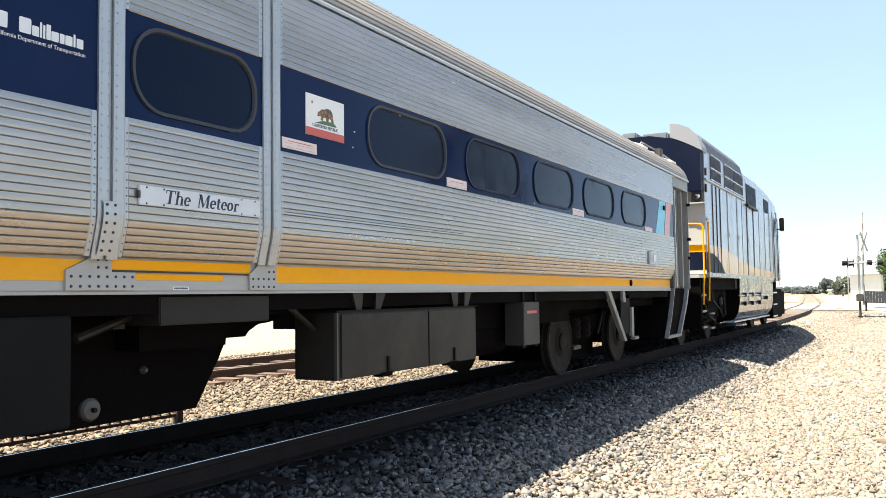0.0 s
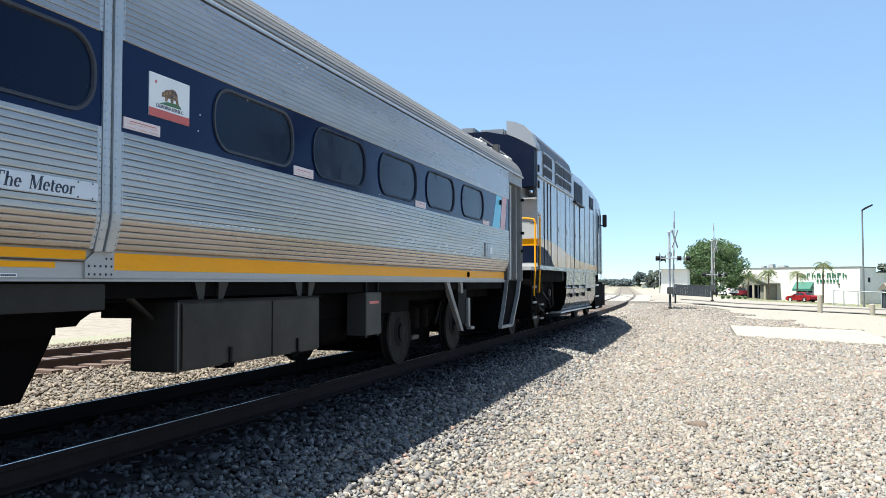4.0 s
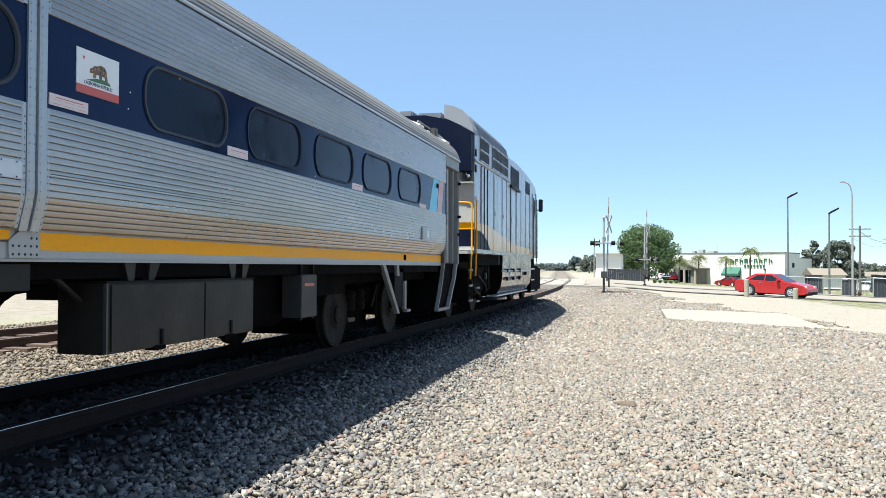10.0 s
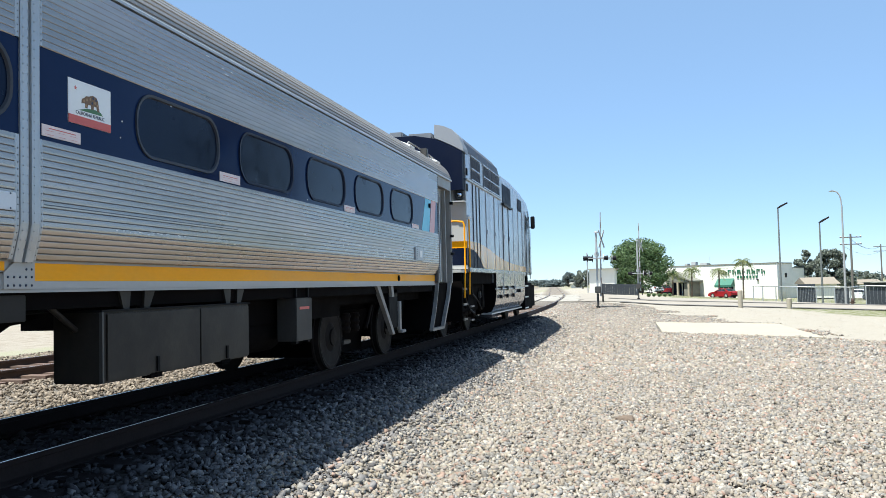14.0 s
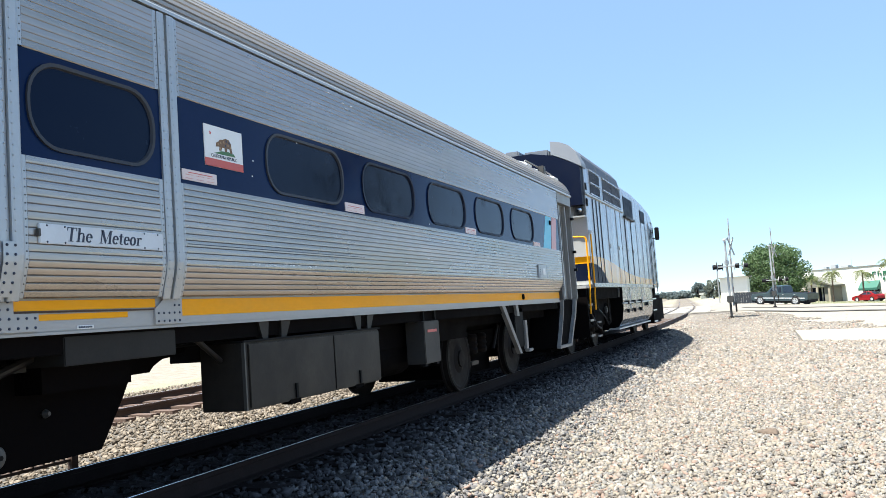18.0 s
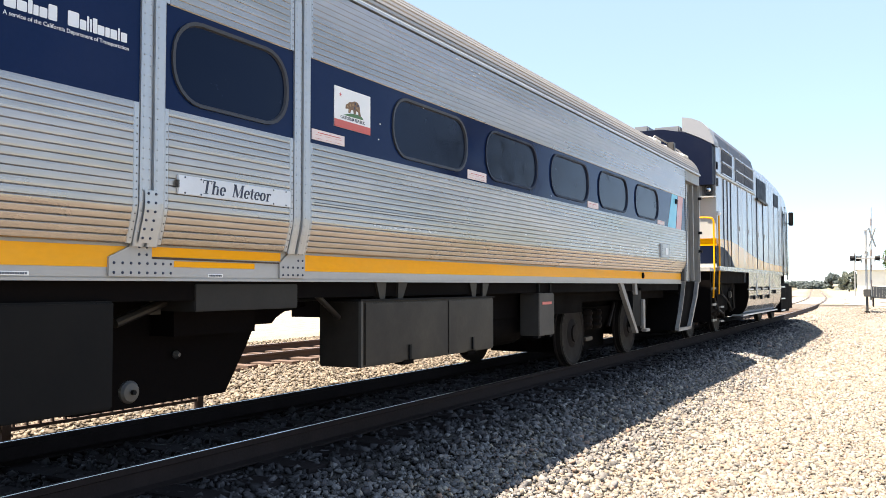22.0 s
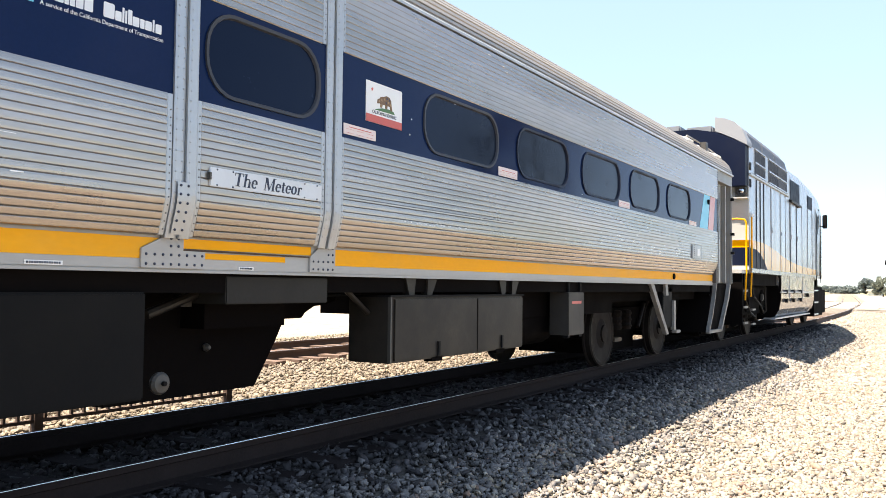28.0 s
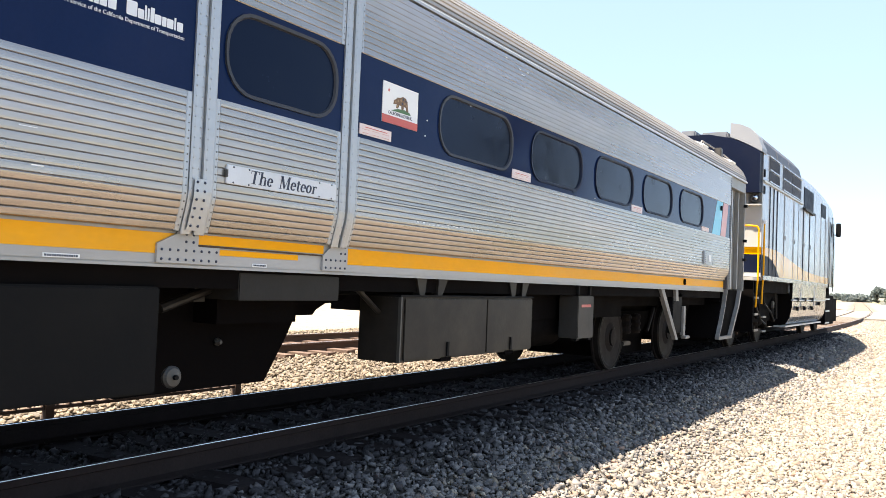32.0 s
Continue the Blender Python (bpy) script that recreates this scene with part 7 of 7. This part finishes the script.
    part("rear_bumper", B(bx - 0.01, bx + 0.14, -h * 0.88, h * 0.88, 0.26, 0.44, bev=0.03), BLACK, t)
    part("underbody", B(bx + 0.25, fx - 0.3, -h * 0.85, h * 0.85, 0.16, 0.32), BLACK, t)
    return t


SEDAN_LOW = [(0.92 * x, 0.97 * z) for x, z in [(-2.52, 0.40), (-2.50, 0.78), (-2.35, 1.00), (-1.75, 1.04), (0.95, 1.00), (1.7, 0.93), (2.30, 0.80), (2.52, 0.60), (2.55, 0.32), (2.2, 0.22), (-2.2, 0.22)]]
SEDAN_CAB = [(0.92 * x, 0.97 * z) for x, z in [(-1.95, 1.00), (-1.05, 1.47), (0.05, 1.50), (1.15, 0.98)]]
SEDAN_GLASS = [[(0.92 * x, 0.97 * z) for x, z in q] for q in [[(-1.50, 1.03), (-0.98, 1.36), (-0.42, 1.40), (-0.42, 1.03)], [(-0.36, 1.03), (-0.36, 1.40), (0.02, 1.41), (0.82, 1.03)]]]
red_sedan = car("sedan", "shiny red four-door sedan driving along the street", CARRED, 5.1, 1.88, SEDAN_LOW, SEDAN_CAB, SEDAN_GLASS, (-1.31, 1.34), 0.34)
TRUCK_LOW = [(0.93 * x, 0.95 * z) for x, z in [(-2.80, 0.50), (-2.80, 1.08), (-1.3, 1.12), (1.05, 1.14), (2.0, 1.10), (2.65, 1.04), (2.80, 0.80), (2.82, 0.42), (2.5, 0.36), (-2.5, 0.40)]]
TRUCK_CAB = [(0.93 * x, 0.95 * z) for x, z in [(-1.90, 1.10), (-0.62, 1.80), (0.88, 1.84), (1.50, 1.10)]]
TRUCK_GLASS = [[(0.93 * x, 0.95 * z) for x, z in q] for q in [[(-0.78, 1.20), (-0.55, 1.68), (0.08, 1.70), (0.08, 1.18)], [(0.18, 1.18), (0.18, 1.70), (0.80, 1.71), (1.16, 1.18)]]]
red_pickup = car("pickup_truck", "red crew-cab sport pickup driving along the street", CARRED2, 5.6, 1.98, TRUCK_LOW, TRUCK_CAB, TRUCK_GLASS, (-1.56, 1.51), 0.38, category="pickup")
part("bed_cover", B(-2.58, -1.80, -0.86, 0.86, 1.02, 1.055, bev=0.01), BLACK, red_pickup, "black bed cover")
part("tail_gate", B(-2.63, -2.58, -0.88, 0.88, 0.55, 1.02, bev=0.015), BLACK, red_pickup, "black tail gate cladding")
for sd in (-1, 1):
    part("sill_cladding", B(-1.0, 1.0, sd * 0.99 - 0.02, sd * 0.99 + 0.02, 0.36, 0.52, bev=0.01), EQUIP, red_pickup, "dark sill cladding")
PICK_LOW = [(0.93 * x, 0.95 * z) for x, z in [(-2.85, 0.48), (-2.85, 1.04), (-0.55, 1.06), (1.0, 1.06), (2.1, 1.03), (2.72, 0.96), (2.85, 0.7), (2.85, 0.40), (2.5, 0.36), (-2.5, 0.38)]]
PICK_CAB = [(0.93 * x, 0.95 * z) for x, z in [(-0.42, 1.04), (-0.30, 1.74), (0.70, 1.76), (1.32, 1.04)]]
PICK_GLASS = [[(0.93 * x, 0.95 * z) for x, z in q] for q in [[(-0.30, 1.12), (-0.22, 1.62), (0.06, 1.64), (0.06, 1.12)], [(0.13, 1.12), (0.13, 1.64), (0.62, 1.65), (1.00, 1.12)]]]
dark_pickup = car("pickup_truck", "dark green pickup truck with open bed driving along the street", CARGRN, 5.7, 1.95, PICK_LOW, PICK_CAB, PICK_GLASS, (-1.55, 1.75), 0.37, category="pickup")
for sd in (-1, 1):
    part("side_trim", B(-2.4, 2.3, sd * 0.982 - 0.015, sd * 0.982 + 0.015, 0.52, 0.64, bev=0.01), CHROME, dark_pickup, "pale lower trim band")
part("bed_well", B(-2.55, -0.50, -0.82, 0.82, 1.005, 1.025), BLACK, dark_pickup)
SUV_LOW = [(-2.35, 0.46), (-2.36, 1.05), (-1.7, 1.10), (0.95, 1.08), (1.9, 1.02), (2.35, 0.86), (2.42, 0.40), (2.1, 0.30), (-2.1, 0.32)]
SUV_CAB = [(-2.30, 1.06), (-1.95, 1.66), (0.25, 1.72), (1.15, 1.06)]
SUV_GLASS = [[(-1.95, 1.16), (-1.80, 1.54), (-1.25, 1.58), (-1.25, 1.14)], [(-1.18, 1.14), (-1.18, 1.58), (-0.30, 1.60), (-0.30, 1.14)], [(-0.23, 1.14), (-0.23, 1.60), (0.2, 1.60), (0.80, 1.14)]]
dark_suv = car("suv", "dark grey sport utility vehicle driving along the street", CARGRY, 4.8, 1.9, SUV_LOW, SUV_CAB, SUV_GLASS, (-1.40, 1.42), 0.36)


def park(ob, x, y, yaw):
    ob.matrix_basis = pose(x, y, ground_z(x, y) + 0.01, 0, 0, yaw)


park(car("sedan", "parked white sedan beside the store", CARWHT, 4.7, 1.8, SEDAN_LOW, SEDAN_CAB, SEDAN_GLASS, (-1.31, 1.34), 0.33), 7.0, 134.0, 130)
park(car("sedan", "parked maroon sedan beside the white sedan", CARMAR, 4.5, 1.8, SEDAN_LOW, SEDAN_CAB, SEDAN_GLASS, (-1.31, 1.34), 0.33), 9.3, 138, 97)
park(car("sedan", "parked dark red sedan before the store awning", CARMAR, 4.8, 1.85, SEDAN_LOW, SEDAN_CAB, SEDAN_GLASS, (-1.31, 1.34), 0.33), 18.2, 137.5, 132)
park(car("sedan", "parked white sedan beyond the fence", CARWHT, 4.6, 1.8, SEDAN_LOW, SEDAN_CAB, SEDAN_GLASS, (-1.31, 1.34), 0.33), 34.6, 126.0, 150)


# ---- loose stones ----
def stones(name, spots, size, seed, label, material=None):
    """Angular broken stones, each a skewed block, joined."""
    rng = np.random.default_rng(seed)
    v0 = np.array([(x, y, z) for z in (-1, 1) for y in (-1, 1) for x in (-1, 1)], float) * 0.62
    f0 = np.array([0, 2, 3, 0, 3, 1, 4, 5, 7, 4, 7, 6, 0, 1, 5, 0, 5, 4, 2, 6, 7, 2, 7, 3, 0, 4, 6, 0, 6, 2, 1, 3, 7, 1, 7, 5], np.int32)
    n = len(spots)
    spots = np.array(spots, float)
    k = v0[None] + 0.27 * rng.normal(size=(n, 8, 3)).clip(-1.6, 1.6)
    k = k * rng.uniform(0.7, 1.35, size=(n, 1, 3)) * np.array((1.12, 1.0, 0.66))
    q = rng.normal(size=(n, 4)) * np.array((1.0, 0.32, 0.32, 1.0))
    q /= np.linalg.norm(q, axis=1)[:, None]
    w, u = q[:, None, :1], q[:, None, 1:]
    u = np.broadcast_to(u, k.shape)
    k = k + 2 * w * np.cross(u, k) + 2 * np.cross(u, np.cross(u, k))
    sz = size * np.exp(rng.normal(0, 0.30, n)).clip(0.45, 1.9)
    co = (spots[:, None, :] + k * sz[:, None, None]).reshape(-1, 3)
    idx = (f0[None] + 8 * np.arange(n, dtype=np.int32)[:, None]).ravel()
    me = bpy.data.meshes.new(name)
    me.vertices.add(len(co))
    me.vertices.foreach_set("co", co.astype(np.float32).ravel())
    me.loops.add(len(idx))
    me.loops.foreach_set("vertex_index", idx.astype(np.int32))
    me.polygons.add(n * 12)
    me.polygons.foreach_set("loop_start", np.arange(0, n * 36, 3, dtype=np.int32))
    me.update(calc_edges=True)
    me.materials.append(material or STONE)
    return tagged(new(name, me), label, "gravel", kind="stuff")


def scatter(n, x0, x1, y0, y1, power, seed, skip=None):
    rng = np.random.default_rng(seed)
    out = []
    while len(out) < n:
        y = y0 + (y1 - y0) * rng.random() ** power
        x = x0 + (x1 - x0) * rng.random()
        if skip and skip(x, y):
            continue
        out.append((x, y, ground_z(x, y) + 0.006 + 0.018 * rng.random()))
    return out


def dice(x, y):
    return abs(math.sin(x * 917.0 + y * 613.0))


def on_pad(x, y):
    return 5.75 < x < 10.25 and y < 36.1 - 0.56 * (x - 5.8) and y > 29.0 - 0.785 * (x - 5.87)


def near_skip(x, y):
    return (x > 6.6 + 0.42 * y or x - track_x(y) < (1.8 + 1.2 * dice(y, x) if y < 30 else 0.95 if y > 34 else 1.5) or 0.977 * x + 0.212 * y > 14.2 + 2.4 * noise.noise(Vector((x * 0.35, y * 0.35, 3))) + 4.5 * (dice(y, x) - 0.5) or on_pad(x, y))


def rail_shade_skip(x, y):
    return x < 1.3 + 0.7 * dice(x, y) or x > 1.8 + 1.2 * dice(y, x)


def oil_shade_skip(x, y):
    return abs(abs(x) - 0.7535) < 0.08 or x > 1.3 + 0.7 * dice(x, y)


stones("gravel_near", scatter(128000, 1.7, 12.5, 2.2, 17, 1.28, 11, near_skip), 0.0205, 21, "loose grey crushed ballast stones beside the track")
stones("gravel_mid", scatter(56000, 0.2, 14.5, 17, 53.5, 1.35, 12, near_skip), 0.032, 22, "loose grey crushed ballast stones beside the track")


def sparse_skip(x, y):
    return on_pad(x, y) or y > street_edge(x) - 1.0 or 0.977 * x + 0.212 * y < 12.0


stones("gravel_sparse", scatter(2600, 4.0, 30.0, 9.0, 50.0, 1.0, 17, sparse_skip), 0.009, 27, "scattered stones on the tan dirt towards the street")
stones("gravel_sooty", scatter(13000, 1.3, 3.0, 2.2, 30, 1.3, 16, rail_shade_skip), 0.021, 26, "dark grey ballast stones along the rail, coach shade in their colour", STONEM)
stones("gravel_between", scatter(30000, -8.6, -1.55, 3.0, 24, 1.25, 13), 0.022, 23, "loose brown-grey ballast stones between the tracks", STONEB)
stones("gravel_oily", scatter(19000, -1.6, 2.0, 2.2, 35, 1.35, 14, oil_shade_skip), 0.025, 24, "oil-dark ballast stones under the coach, shade put into their colour", STONED)
rock = thing("rock", "single larger brown rock lying on the gravel", "rock", at=(4.9, 10.95, ground_z(4.9, 10.95)))
bm = bmesh.new()
bmesh.ops.create_icosphere(bm, subdivisions=2, radius=1.0)
for v in bm.verts:
    v.co *= 1 + 0.25 * noise.noise(v.co * 1.7)
bm.transform(Matrix.Translation((4.9, 10.95, ground_z(4.9, 10.95) + 0.03)) @ Matrix.Diagonal((0.13, 0.09, 0.055, 1)))
part("stone", bm, BARK, rock)
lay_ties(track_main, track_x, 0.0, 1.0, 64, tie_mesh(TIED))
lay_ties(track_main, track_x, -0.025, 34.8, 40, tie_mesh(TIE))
lay_ties(track_main, track_x, 0.0, 76.0, 60, tie_mesh(TIE))
lay_ties(track_second, second_x, 0.015, 5.0, 80, tie_mesh(TIE))


# ---- what moves ----
def street_pose(x, y, yaw):
    e = 0.6
    u = Vector((math.cos(radians(yaw)), math.sin(radians(yaw))))
    z = ground_z(x, y) + 0.035
    dz = ground_z(x + u.x * e, y + u.y * e) - ground_z(x - u.x * e, y - u.y * e)
    return pose(x, y, z, 0, -math.degrees(math.atan2(dz, 2 * e)), yaw)


def drive(ob, rows, yaw):
    walk(ob, [(t, street_pose(x, y, yaw)) for t, x, y in rows])


def lane(w, x):
    return (w - 0.5 * x) / 0.866


def motions():
    drive(red_pickup, [(0.0, 114.5, lane(73.0, 114.5)), (5.5, 18.34, lane(73.0, 18.34)), (6.0, 11.57, lane(73.0, 11.57)), (7.0, -2.83, lane(73.0, -2.83)), (8.0, -16.9, lane(73.0, -16.9)), (32.0, -167.08, lane(73.0, -167.08))], 150)
    drive(red_sedan, [(0.0, -71.64, lane(56.9, -71.64)), (8.3, -0.21, lane(56.9, -0.21)), (9.0, 4.64, lane(56.9, 4.64)), (9.6, 9.69, lane(56.9, 9.69)), (10.5, 18.04, lane(56.9, 18.04)), (12.0, 31.44, lane(56.9, 31.44)), (32.0, 175.74, lane(56.9, 175.74))], -30)
    drive(dark_pickup, [(0.0, 150.0, lane(73.0, 150.0)), (16.5, 18.0, lane(73.0, 18.0)), (17.0, 14.2, lane(73.0, 14.2)), (17.5, 10.2, lane(73.0, 10.2)), (18.2, 3.9, lane(73.0, 3.9)), (18.5, 0.09, lane(73.0, 0.09)), (19.0, -5.64, lane(73.0, -5.64)), (21.0, -33.59, lane(73.0, -33.59)), (32.0, -156.65, lane(73.0, -156.65))], 150)
    drive(dark_suv, [(0.0, 260, lane(70, 260)), (28.15, 19, lane(70, 19)), (30.45, -1.67, lane(70, -1.67)), (30.75, -4.4, lane(70, -4.4)), (32, -17, lane(70, -17))], 150)


motions()
